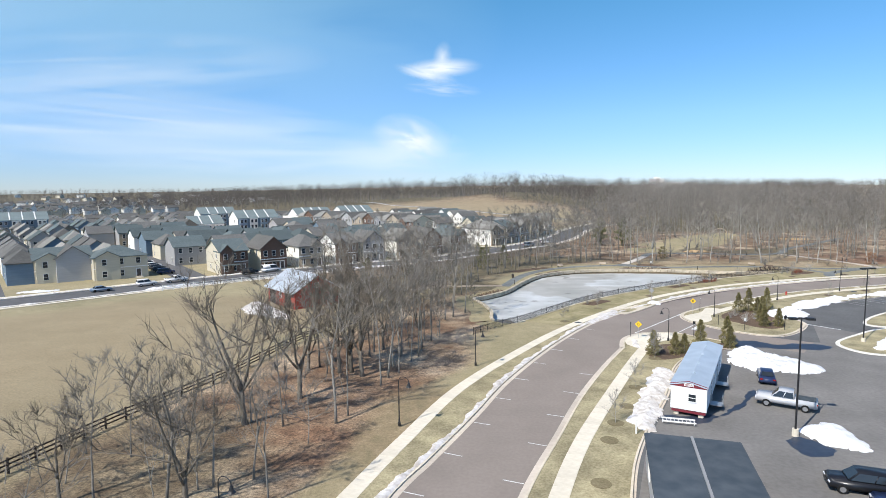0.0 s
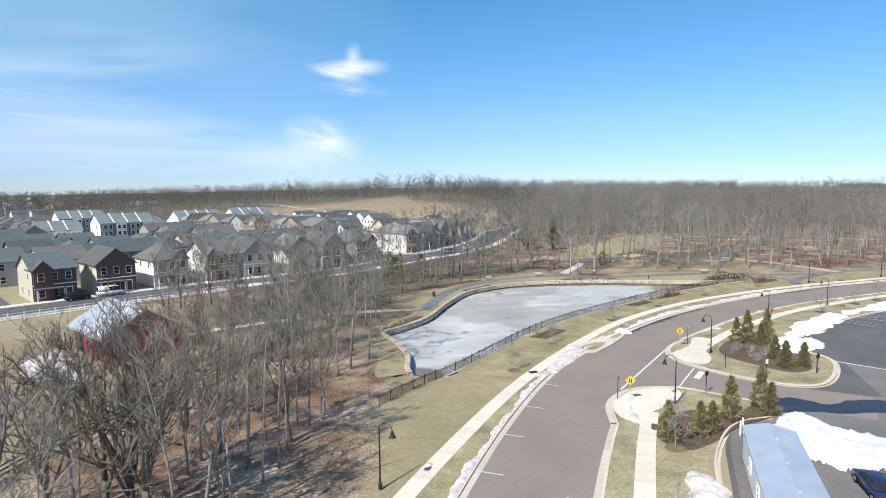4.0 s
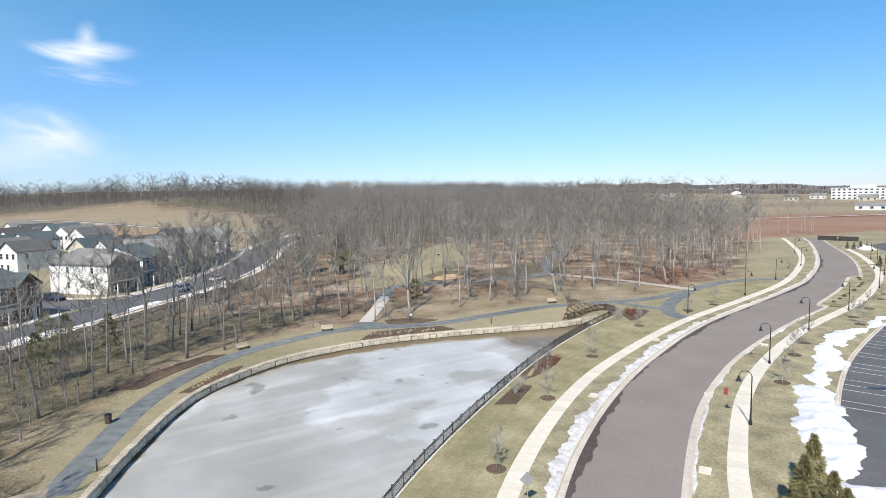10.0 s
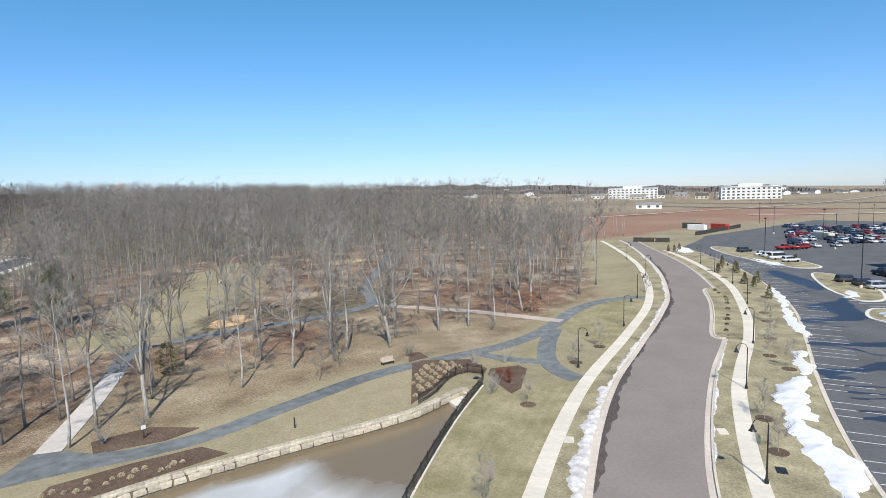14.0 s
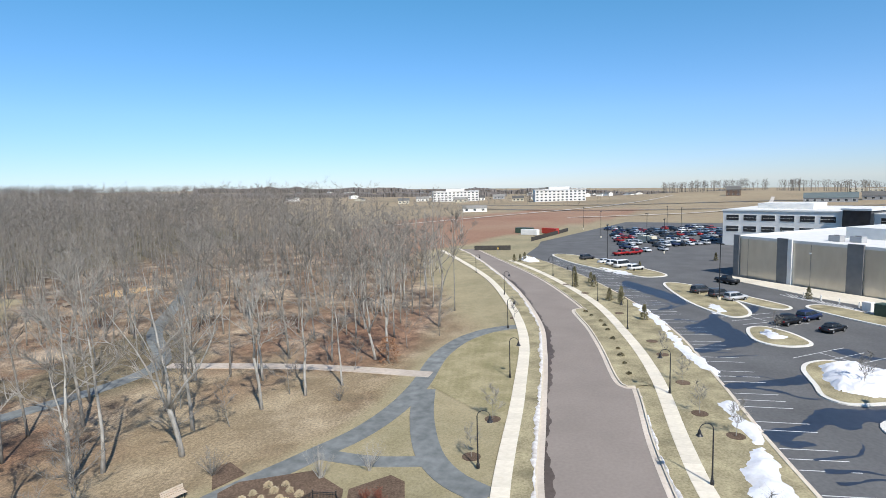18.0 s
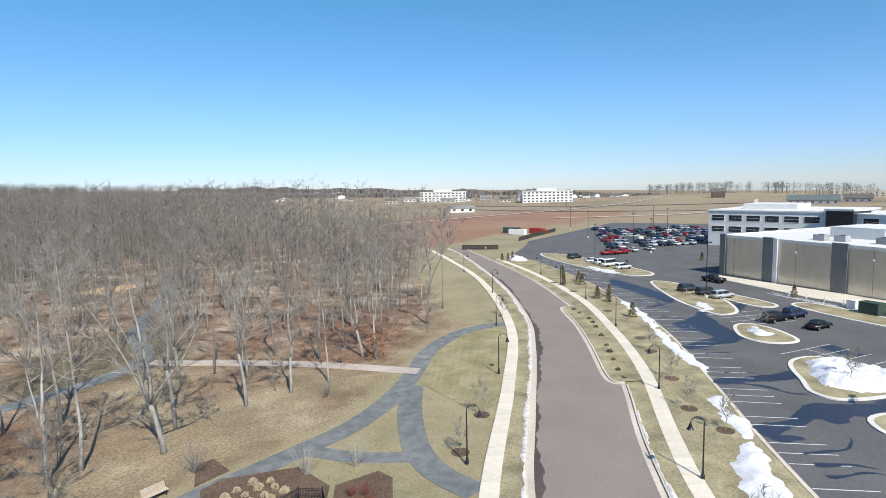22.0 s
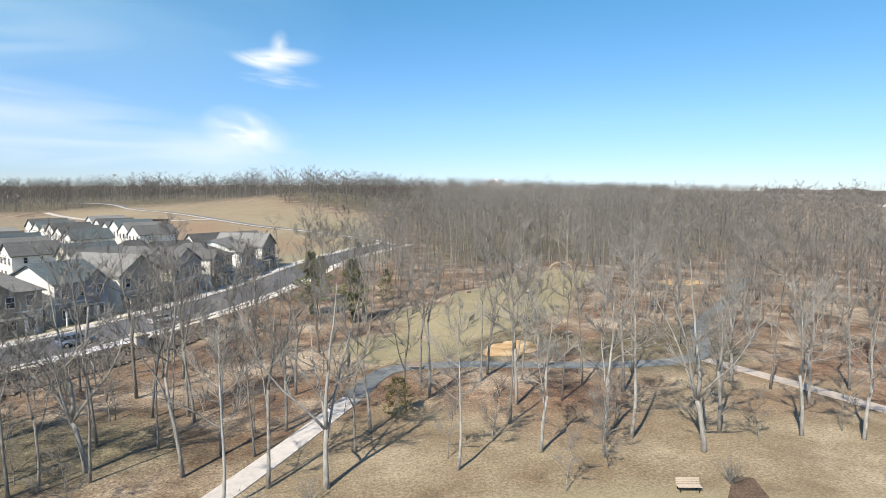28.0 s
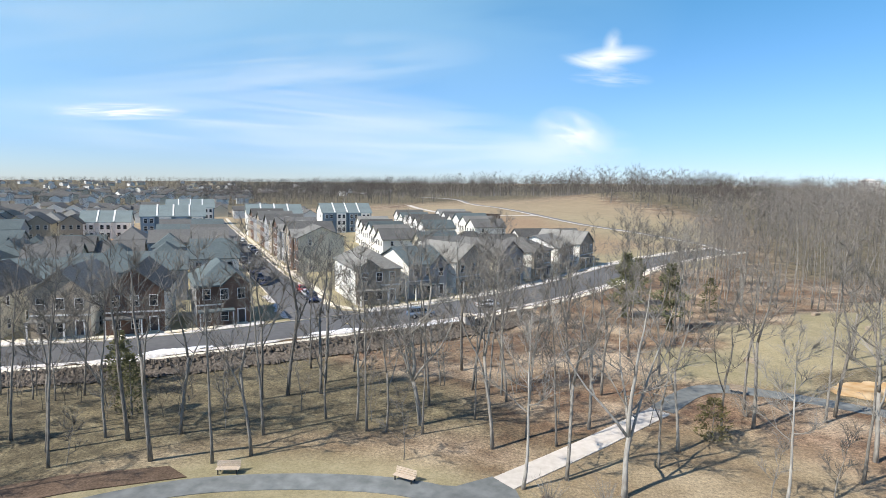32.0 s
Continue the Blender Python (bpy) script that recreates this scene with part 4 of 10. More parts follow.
WETS = [[(143.7, 123.4), (140.4, 123.6), (139.0, 126.2), (137.5, 129.2), (135.9, 132.2), (137.1, 132.8), (139.0, 129.9), (141.0, 126.7)],
        [(134.4, 117.4), (138.5, 115.6), (137.6, 114.2), (136.8, 112.7), (130.5, 114.7), (131.8, 115.7), (129.7, 117.5), (126.6, 118.8), (128.7, 119.0), (130.0, 120.2), (127.3, 122.2), (127.9, 124.0), (126.4, 125.3), (124.2, 127.0), (122.1, 129.0), (124.1, 130.2), (126.1, 127.7), (128.4, 125.8), (131.8, 124.4), (133.3, 120.8)],
        [(164.7, 136.9), (168.6, 134.8), (174.0, 132.1), (170.7, 130.4), (165.4, 129.1), (159.5, 127.0), (156.1, 128.2), (153.2, 131.5), (150.1, 134.3), (151.7, 135.8), (155.4, 133.0), (158.5, 131.2), (160.9, 133.3), (161.9, 135.5)],
        [(171.4, 132.8), (177.1, 129.9), (178.6, 125.9), (183.2, 123.9), (185.1, 125.3), (180.7, 129.0), (176.6, 132.3)],
        [(209.2, 150.1), (202.4, 144.8), (194.6, 139.5), (187.4, 136.5), (182.6, 137.2), (188.2, 141.0), (194.4, 145.2), (201.5, 149.9)],
        [(156.4, 118.1), (157.8, 115.9), (155.0, 114.2), (154.0, 112.3), (152.7, 114.4), (154.4, 116.7)],
        [(122.0, 129.3), (122.9, 127.3), (122.7, 125.7), (121.4, 127.8)],
        [(22.2, 57.8), (23.8, 58.4), (25.6, 57.7), (28.0, 58.2), (29.6, 57.9), (32.2, 59.9), (34.6, 62.5), (36.5, 64.8), (36.5, 65.8), (34.9, 63.8), (32.4, 60.9), (29.7, 58.7), (27.5, 56.5), (25.4, 55.9), (23.0, 56.6)],
        [(44.2, 86.9), (47.9, 87.5), (50.8, 85.1), (55.5, 85.6), (58.1, 83.2), (55.1, 82.0), (50.2, 82.6), (47.6, 83.4), (44.7, 83.9)],
        [(32.2, 51.8), (34.0, 52.7), (34.8, 51.1), (35.6, 49.8), (34.6, 48.6), (32.3, 48.6), (31.9, 50.0)]]
for k, w in enumerate(WETS):
    flat("melt_water", blob(w, 0.7, 0.16, k), 0.033 + 0.0005 * k, WET, "dark meltwater stain running over the asphalt", "water stain", kind="structure")


# thin runs of meltwater from the snow bank over the stalls
rw = random.Random(77)
edge_in = part_of(shift(LOT_EDGE, -2.4), (84, 116), (200, 150))
for k in range(20):
    i = rw.randrange(1, len(edge_in) - 1)
    x, y = edge_in[i]
    a = math.radians(-68 + rw.uniform(-24, 26))
    left_, right_ = [], []
    wide, reach, run_ = rw.uniform(0.15, 0.45), rw.uniform(4, 10), 0.0
    while run_ < reach:
        w_ = wide * (0.45 + 0.55 * abs(math.sin(run_ * 0.9 + k))) * max(0.12, 1 - (run_ / reach) ** 2)
        left_.append((x - math.sin(a) * w_, y + math.cos(a) * w_))
        right_.append((x + math.sin(a) * w_, y - math.cos(a) * w_))
        a += rw.uniform(-0.42, 0.42)
        x, y, run_ = x + math.cos(a) * 0.7, y + math.sin(a) * 0.7, run_ + 0.7
    tagged(ribbon("melt_water", left_, right_, 0.0385 + 0.0001 * k, WET, drape=False), "thin dark run of meltwater over the stalls", "water stain", kind="structure")


def snow_pile(pts, top, label, seed=1, material=None, base=0.03, cell=0.35):
    """A heap over an outline: rises from its edge, lumpy on top."""
    ring = blob(pts, 0.7, 0.24, seed)
    xs, ys = [p[0] for p in ring], [p[1] for p in ring]
    ax, ay = np.arange(min(xs) - cell, max(xs) + cell * 2, cell), np.arange(min(ys) - cell, max(ys) + cell * 2, cell)
    X, Y = np.meshgrid(ax, ay)
    r = np.random.RandomState(seed)
    X = X + r.uniform(-0.3, 0.3, X.shape) * cell
    Y = Y + r.uniform(-0.3, 0.3, X.shape) * cell
    ins = inside_np(ring, X, Y)
    d = dist_np(ring + ring[:1], X, Y) * np.where(ins, 1, -1)
    reach = max(0.4, float(d.max()))
    lump = np.zeros(X.shape)
    for s, a in ((1.1, 0.4), (2.3, 0.4), (4.7, 0.34)):
        p = r.uniform(0, 6.28, 4)
        ca, sa_ = np.cos(p[3]), np.sin(p[3])
        xr, yr = X * ca - Y * sa_, X * sa_ + Y * ca
        lump += a * np.sin(xr * s + p[0] + 1.7 * np.sin(yr * s * 0.8 + p[1])) * np.sin(yr * s * 1.1 + p[2] + 1.3 * np.sin(xr * s * 0.7))
    Z = base + top * np.clip(d / min(reach, 1.4), 0, 1) ** 0.7 * (0.72 + 0.45 * lump) + r.uniform(0, 0.05, X.shape) * top
    Z = np.where(d < 0, base - 0.06, np.maximum(Z, base + 0.02))
    n, m = X.shape
    keep = d > -cell * 0.9
    v = np.stack([X.ravel(), Y.ravel(), Z.ravel()], 1)
    f = []
    for i in range(n - 1):
        for j in range(m - 1):
            if keep[i, j] and keep[i, j + 1] and keep[i + 1, j] and keep[i + 1, j + 1]:
                a = i * m + j
                f.append((a, a + 1, a + m + 1, a + m))
    used = sorted({i for q in f for i in q})
    at = {u: k for k, u in enumerate(used)}
    me = mesh_of("snow_mound", [v[u] for u in used], [tuple(at[i] for i in q) for q in f], material or SNOW, True)
    return tagged(put("snow_mound", me), label, "snow pile", "ploughed snow piles")


PILE = "heap of ploughed old snow on asphalt"
snow_pile([(42.4, 82), (45.2, 83.6), (47.2, 78.6), (50, 74.4), (48.4, 71.2), (44, 71.6), (41, 72.4), (39.2, 75), (40, 78.6)], 0.8, PILE, 1)
snow_pile([(34.6, 53.6), (38.7, 56), (39.4, 52), (38, 49), (35.6, 50.6)], 0.55, PILE, 2)
snow_pile([(18.6, 56.5), (21, 61), (24, 67.1), (28.2, 74), (30, 72.6), (27.6, 67.4), (24.6, 62), (22, 56.6), (20, 54)], 0.7, "dirty snow bank along the trailer lot kerb", 3, DIRTY_SNOW)
snow_pile([(65.5, 110.1), (61.7, 107.5), (60.6, 105.2), (60.9, 101.6), (66, 103.4), (69.1, 105.6), (67.9, 108.3)], 0.8, "big snow heap beside the evergreen bed", 4)
snow_pile([(84.3, 122.7), (78.2, 119.3), (73.5, 117.3), (70.1, 113.6), (66.4, 110.6), (67.7, 109.7), (72.3, 110.9), (75.4, 112.6), (78.2, 114.4), (82.3, 117.0), (86.9, 120.4), (86, 122.6)], 0.65, PILE, 5)
snow_pile([(87.4, 122.6), (89.6, 124.4), (92.6, 124.9), (98, 127.6), (104.7, 130.5), (106.6, 129.6), (101.2, 125.4), (96.4, 122.7), (93.2, 123.3), (90, 121.6), (86.4, 120.4), (84.6, 121.2)], 0.6, "snow bank along the parking stalls", 6)
snow_pile([(106.2, 130.2), (110.7, 132.5), (114.2, 132.7), (118.6, 132.0), (120.4, 130.2), (114.2, 129.4), (109.4, 128.6), (106, 127.5)], 0.6, "snow bank along the parking stalls", 7)
snow_pile([(120.4, 130.9), (124, 132.4), (127, 133.2), (130.8, 133.6), (132, 132), (127.3, 131.5), (123.7, 129.9)], 0.45, "snow bank along the parking stalls", 8)
snow_pile([(139.7, 133.2), (144.5, 136.1), (150, 137.9), (160.2, 140.1), (159.2, 138.0), (151.6, 136.1), (142.5, 133.1)], 0.35, "low snow bank along the parking stalls", 9)
snow_pile([(158, 139.4), (166, 141.6), (180.4, 146.4), (181, 145), (166, 139.6)], 0.35, "low snow bank along the parking stalls", 10)
snow_pile([(139, 121.4), (147.6, 121), (150, 117.6), (145, 111.8), (141.4, 111), (138.4, 113.8), (137.4, 118)], 1.15, "large white snow heap on a parking island", 11)
snow_pile([(160, 125.6), (165.6, 126), (166.4, 124.4), (161, 122)], 0.5, "snow heap on a parking island", 12)
snow_pile([(63, 82), (70, 88.6), (76, 90.6), (74, 86), (66, 81)], 0.8, "snow heap on a parking island", 13)
snow_pile([(29.4, 107), (33.6, 111), (34.4, 109.8), (32.6, 106.6), (28.6, 102.2), (24.4, 98.2), (23.8, 99), (27, 102.6)], 0.5, "old dirty snow beside the kerb", 14, DIRTY_SNOW)
snow_pile([(42.4, 117.4), (43.8, 119), (45.4, 118.6), (44.8, 116.6), (43, 116)], 0.7, "rounded snow lump on the kerb extension", 15)
snow_pile([(28.6, 84.6), (29.2, 87.6), (30.4, 88), (30, 85.6), (29.2, 83.4)], 0.5, "dirty snow on the corner bed", 16, DIRTY_SNOW)
snow_pile([(236, 181), (243, 186), (246, 184), (240, 178.6)], 1.1, "rounded snow heap at the lot corner", 17)
snow_pile([(176, 131.6), (184, 133.4), (186, 131.4), (179, 128.8)], 0.3, "snow patch on a parking island", 18)
snow_pile([(218, 151), (228, 159.6), (230, 157.6), (221, 149)], 0.3, "snow patch on a parking island", 19)


def snow_strip(line, side, wide, tall, seed, label, gap=0.25):
    """Old snow lying along a kerb, broken by gaps."""
    r = random.Random(seed)
    ln, nn = line, normals(line)
    v, f, live = [], [], False
    ph = [r.uniform(0, 6.28) for _ in range(5)]
    za = land([p[0] for p in ln], [p[1] for p in ln])
    for i in range(len(ln)):
        q = 0.55 + 0.2 * math.sin(i * 0.23 + ph[0]) + 0.16 * math.sin(i * 0.61 + ph[1]) + 0.2 * math.sin(i * 0.07 + ph[2]) + 0.08 * math.sin(i * 1.7 + ph[3]) + 0.05 * r.uniform(-1, 1)
        w = wide * max(0.0, q - gap + 0.25)
        hgt = tall * max(0.15, q)
        k = len(v)
        for t, z in ((-0.1, 0.0), (0.15, 0.75), (0.5, 1.0), (0.85, 0.6), (1.0, 0.0)):
            o = side * (t * w + r.uniform(-0.04, 0.04) + 0.16)
            v.append((ln[i][0] + nn[i][0] * o, ln[i][1] + nn[i][1] * o, float(za[i]) + 0.15 + z * hgt * r.uniform(0.8, 1.15) if w > 0.08 else float(za[i]) - 0.1))
        on = w > 0.08
        if i and on and live:
            for t in range(4):
                f.append((k - 5 + t, k + t, k + t + 1, k - 4 + t))
        live = on
    return tagged(put("snow_strip", mesh_of("snow_strip", v, f, DIRTY_SNOW, True)), label, "snow", kind="stuff")


def dense(line, step=0.5):
    return spline(line[::4] + [line[-1]], step)


snow_strip(dense(part_of(ROAD_L, (-19, -13), (44, 117)), 0.35), 1, 0.8, 0.2, 3, "old snow lying along the kerb", 0.12)
snow_strip(dense(part_of(ROAD_L, (44, 117), (104, 147.3)), 0.35), 1, 1.1, 0.24, 13, "old snow lying along the kerb", -0.1)
snow_strip(dense(part_of(ROAD_L, (104, 147.3), (268, 216)), 0.3), 1, 0.55, 0.12, 14, "thin dirty snow along the kerb", 0.12)
snow_strip(dense(R2), -1, 0.5, 0.12, 5, "remains of snow along the kerb", 0.45)
snow_strip(dense(NROAD_S), -1, 1.3, 0.3, 6, "old snow along the street kerb", 0.15)
snow_strip(dense(part_of(NROAD_N, (-128, 100), (13.4, 217.2))), 1, 1.6, 0.3, 8, "old snow along the street kerb", 0.2)
snow_strip(dense(part_of(NROAD_N, (25.4, 229.4), (110, 380))), 1, 1.5, 0.3, 18, "old snow along the street kerb", 0.2)
snow_strip(dense(part_of(shift(STREET, 4.1), (13.4, 219), (-2, 239))), 1, 1.5, 0.3, 19, "old snow round the street corner", 0.05)
snow_strip(dense(part_of(shift(STREET, -4.1), (5, 243), (-120, 378))), -1, 0.9, 0.25, 9, "old snow along the side street", 0.3)
for k, pts in enumerate([[(5.6, 197.4), (6.6, 199.4), (11.1, 203.4), (14.7, 204.6), (13.4, 202.2), (9, 198.2)], [(22.7, 212.4), (24, 215), (28.2, 218.6), (29.4, 217.6), (26, 214)], [(33, 220.6), (36.4, 224.8), (41, 229.4), (41.8, 228), (37.8, 223)],
                         [(-74, 141.6), (-66, 148.2), (-64, 147), (-71, 140)], [(-30, 175.6), (-20, 183), (-18.6, 181.4), (-28, 174)], [(-104, 138), (-97, 141), (-96, 139.6), (-102, 136.6)]]):
    o = snow_pile(pts, 0.5, "snow bank beside the residential street", 30 + k)
    o.location.z = h0(*pts[0])

# meltwater along the kerb
r = random.Random(12)
wl = dense(part_of(ROAD_L, (44, 117), (215, 185)), 0.4)
wn_ = normals(wl)
ww = [0.75 + 0.3 * math.sin(i * 0.05) + 0.22 * math.sin(i * 0.21 + 1) + 0.12 * math.sin(i * 0.9) + r.uniform(-0.06, 0.06) for i in range(len(wl))]
ribbon("melt_stain", [(p[0] - n[0] * 0.2, p[1] - n[1] * 0.2) for p, n in zip(wl, wn_)], [(p[0] - n[0] * (0.3 + max(0.05, w)), p[1] - n[1] * (0.3 + max(0.05, w))) for p, n, w in zip(wl, wn_, ww)], 0.026,
       mat("damp_asphalt", (0.085, 0.066, 0.055), (0.12, 0.095, 0.08), 1.5, 0.6, big=0.2), label="dark meltwater stain along the road edge", category="water stain")

# ---- pond edge ----
def ice_material():
    m = bpy.data.materials.new("pond_ice")
    m.use_nodes = True
    n, l = m.node_tree.nodes, m.node_tree.links
    b = n["Principled BSDF"]
    tc = n.new("ShaderNodeTexCoord")
    a1, a2, a3 = n.new("ShaderNodeTexNoise"), n.new("ShaderNodeTexNoise"), n.new("ShaderNodeTexNoise")
    for t, s, d in ((a1, 0.045, 6), (a2, 0.3, 3), (a3, 0.11, 5)):
        t.inputs["Scale"].default_value, t.inputs["Detail"].default_value = s, d
        l.new(tc.outputs["Object"], t.inputs["Vector"])
    r1, r2 = n.new("ShaderNodeValToRGB"), n.new("ShaderNodeValToRGB")
    e = r1.color_ramp.elements
    e[0].position, e[0].color, e[1].position, e[1].color = 0.36, (0.4, 0.4, 0.375, 1), 0.68, (0.56, 0.56, 0.545, 1)
    e.new(0.5).color = (0.45, 0.45, 0.428, 1)
    e = r2.color_ramp.elements
    e[0].position, e[0].color, e[1].position, e[1].color = 0.29, (0.45, 0.43, 0.4, 1), 0.345, (1, 1, 1, 1)
    l.new(a3.outputs["Fac"], r1.inputs[0])
    l.new(a2.outputs["Fac"], r2.inputs[0])
    mx = n.new("ShaderNodeMix")
    mx.data_type, mx.blend_type = "RGBA", "MULTIPLY"
    mx.inputs[0].default_value = 0.75
    # refrozen plates with firm edges, and pale scoured streaks along the pond
    r3, r4 = n.new("ShaderNodeValToRGB"), n.new("ShaderNodeValToRGB")
    e = r3.color_ramp.elements
    e[0].position, e[0].color, e[1].position, e[1].color = 0.485, (0.82, 0.8, 0.765, 1), 0.515, (1.06, 1.07, 1.08, 1)
    l.new(a1.outputs["Fac"], r3.inputs[0])
    mp, a4 = n.new("ShaderNodeMapping"), n.new("ShaderNodeTexNoise")
    mp.inputs["Rotation"].default_value = (0, 0, math.radians(-52))
    mp.inputs["Scale"].default_value = (0.035, 0.3, 1)
    a4.inputs["Scale"].default_value, a4.inputs["Detail"].default_value = 1.0, 5
    l.new(tc.outputs["Object"], mp.inputs["Vector"])
    l.new(mp.outputs[0], a4.inputs["Vector"])
    e = r4.color_ramp.elements
    e[0].position, e[0].color, e[1].position, e[1].color = 0.5, (1, 1, 1, 1), 0.68, (1.25, 1.25, 1.26, 1)
    l.new(a4.outputs["Fac"], r4.inputs[0])
    last = r1.outputs[0]
    for ramp_node in (r3, r4):
        mm = n.new("ShaderNodeMix")
        mm.data_type, mm.blend_type = "RGBA", "MULTIPLY"
        mm.inputs[0].default_value = 1.0
        l.new(last, mm.inputs[6])
        l.new(ramp_node.outputs[0], mm.inputs[7])
        last = mm.outputs[2]
    l.new(last, mx.inputs[6])
    l.new(r2.outputs[0], mx.inputs[7])
    # open brown water towards the outlet and along the wall
    at = n.new("ShaderNodeVertexColor")
    at.layer_name = "melt"
    wob = n.new("ShaderNodeMath")
    wob.operation = "MULTIPLY_ADD"
    wob.inputs[1].default_value, wob.inputs[2].default_value = 0.9, -0.45
    l.new(a3.outputs["Fac"], wob.inputs[0])
    ad = n.new("ShaderNodeMath")
    ad.operation = "ADD"
    l.new(at.outputs[0], ad.inputs[0])
    l.new(wob.outputs[0], ad.inputs[1])
    st = n.new("ShaderNodeMapRange")
    st.inputs["From Min"].default_value, st.inputs["From Max"].default_value = 0.35, 0.62
    l.new(ad.outputs[0], st.inputs["Value"])
    mw = n.new("ShaderNodeMix")
    mw.data_type = "RGBA"
    l.new(st.outputs[0], mw.inputs[0])
    l.new(mx.outputs[2], mw.inputs[6])
    mw.inputs[7].default_value = (0.20, 0.155, 0.095, 1)
    l.new(mw.outputs[2], b.inputs["Base Color"])
    rr = n.new("ShaderNodeMapRange")
    rr.inputs["To Min"].default_value, rr.inputs["To Max"].default_value = 0.55, 0.22
    l.new(st.outputs[0], rr.inputs["Value"])
    l.new(rr.outputs[0], b.inputs["Roughness"])
    return m


def make_ice():
    ax, ay = np.arange(0, 104, 1.5), np.arange(94, 174, 1.5)
    X, Y = np.meshgrid(ax, ay)
    keep = inside_np(POND, X, Y) | (dist_np(POND + POND[:1], X, Y) < 1.6)
    n, m = X.shape
    wall = part_of(POND, (9, 112), (93, 160))
    melt = np.maximum(smooth01(66, 79, X), 0.72 * (1 - smooth01(0.4, 1.2 + 4.6 * smooth01(30, 56, X), dist_np(wall, X, Y))))
    melt = np.maximum(melt, 0.8 * (1 - smooth01(1, 7, np.hypot(X - 10, Y - 104))))
    v = np.stack([X.ravel(), Y.ravel(), np.full(X.size, WATER)], 1)
    f = [(i * m + j, i * m + j + 1, (i + 1) * m + j + 1, (i + 1) * m + j) for i in range(n - 1) for j in range(m - 1) if keep[i, j] and keep[i, j + 1] and keep[i + 1, j] and keep[i + 1, j + 1]]
    me = mesh_of("pond_ice", v, f, ice_material())
    col = me.color_attributes.new("melt", "FLOAT_COLOR", "POINT")
    col.data.foreach_set("color", np.repeat(melt.ravel(), 4).astype(np.float32))
    return tagged(put("pond_ice", me), "frozen pond, grey ice with open brown water at the edge", "pond", kind="structure")


make_ice()
WALL = part_of(POND, (8.6, 103), (92.6, 160.2))
wall = thing("pond_wall", "low tan fieldstone retaining wall round the pond", "stone wall", kind="structure")
dark_wall = mat("wall_joints", (0.16, 0.13, 0.09), (0.24, 0.2, 0.14), 3.0, 1.0)
v, f = [], []
inn = shift(WALL, -0.3)
for (a, b), (c, d) in zip(WALL, inn):
    v += [(a, b, 0.12), (c, d, 0.12), (c, d, -2.2), (a, b, -2.2)]
for i in range(len(WALL) - 1):
    for k in range(4):
        f.append((4 * i + k, 4 * i + (k + 1) % 4, 4 * i + 4 + (k + 1) % 4, 4 * i + 4 + k))
put("wall_core", mesh_of("wall_core", v, f, dark_wall), wall)
caps = []
for k in range(6):
    r = random.Random(k)
    bm = bmesh.new()
    bmesh.ops.create_cube(bm, size=1)
    for q in bm.verts:
        q.co += Vector([r.uniform(-0.09, 0.09) for _ in range(3)])
    bmesh.ops.bevel(bm, geom=list(bm.edges), offset=0.09, segments=1, affect="EDGES")
    me = bpy.data.meshes.new("stone")
    bm.to_mesh(me)
    bm.free()
    me.materials.append(STONE)
    caps.append(me)
nn = normals(WALL)
r = random.Random(3)
for i in range(len(WALL) - 1):
    a, b = WALL[i], WALL[i + 1]
    ang = math.degrees(math.atan2(b[1] - a[1], b[0] - a[0]))
    n = nn[i]
    put("stone", r.choice(caps), wall, m=pose((a[0] + b[0]) / 2 - n[0] * 0.1, (a[1] + b[1]) / 2 - n[1] * 0.1, 0.16, 0, r.uniform(-2, 2), ang) @ Matrix.Diagonal((1.0, 0.62, 0.3, 1)))
    for row in range(1):
        sh = r.uniform(0.3, 0.7)
        put("stone", r.choice(caps), wall, m=pose(a[0] + (b[0] - a[0]) * sh - n[0] * 0.28, a[1] + (b[1] - a[1]) * sh - n[1] * 0.28, -0.28, 0, 0, ang) @ Matrix.Diagonal((r.uniform(0.85, 1.05), 0.3, 0.55, 1)))
# concrete edge under the fence
FE = part_of(FENCE, (14, 101.6), (96.3, 159.6))
ribbon("pond_coping", shift(FE, 0.32), shift(FE, 0.0), 0.1, CONCRETE, label="pale concrete coping under the fence", category="coping", thick=2.2)
fence = thing("pond_fence", "black metal picket fence along the pond", "fence", kind="structure")
v, f = tube_vf([(0, 0, 0), (0, 0, 1.22)], [0.045, 0.045], 4)
v2, f2 = tube_vf([(0, 0, 1.22), (0, 0, 1.26), (0, 0, 1.32)], [0.06, 0.06, 0.02], 4)
post_me = mesh_of("post", *join((v, f), (v2, f2)), BLACK)
bars = [box_vf(-1.0, -0.02, 0.12, 1.0, 0.02, 0.16), box_vf(-1.0, -0.02, 0.95, 1.0, 0.02, 0.99), box_vf(-1.0, -0.02, 1.1, 1.0, 0.02, 1.14)]
bars += [box_vf(-0.95 + 0.125 * k - 0.011, -0.011, 0.12, -0.95 + 0.125 * k + 0.011, 0.011, 1.12) for k in range(16)]
panel_me = mesh_of("panel", *join(*bars), BLACK)


def picket(line):
    for i, p in enumerate(line):
        put("post", post_me, fence, m=pose(p[0], p[1], 0.05))
        if i + 1 < len(line):
            q = line[i + 1]
            put("panel", panel_me, fence, m=pose((p[0] + q[0]) / 2, (p[1] + q[1]) / 2, 0.05, 0, 0, math.degrees(math.atan2(q[1] - p[1], q[0] - p[0]))) @ Matrix.Diagonal((math.hypot(q[0] - p[0], q[1] - p[1]) / 2, 1, 1, 1)))


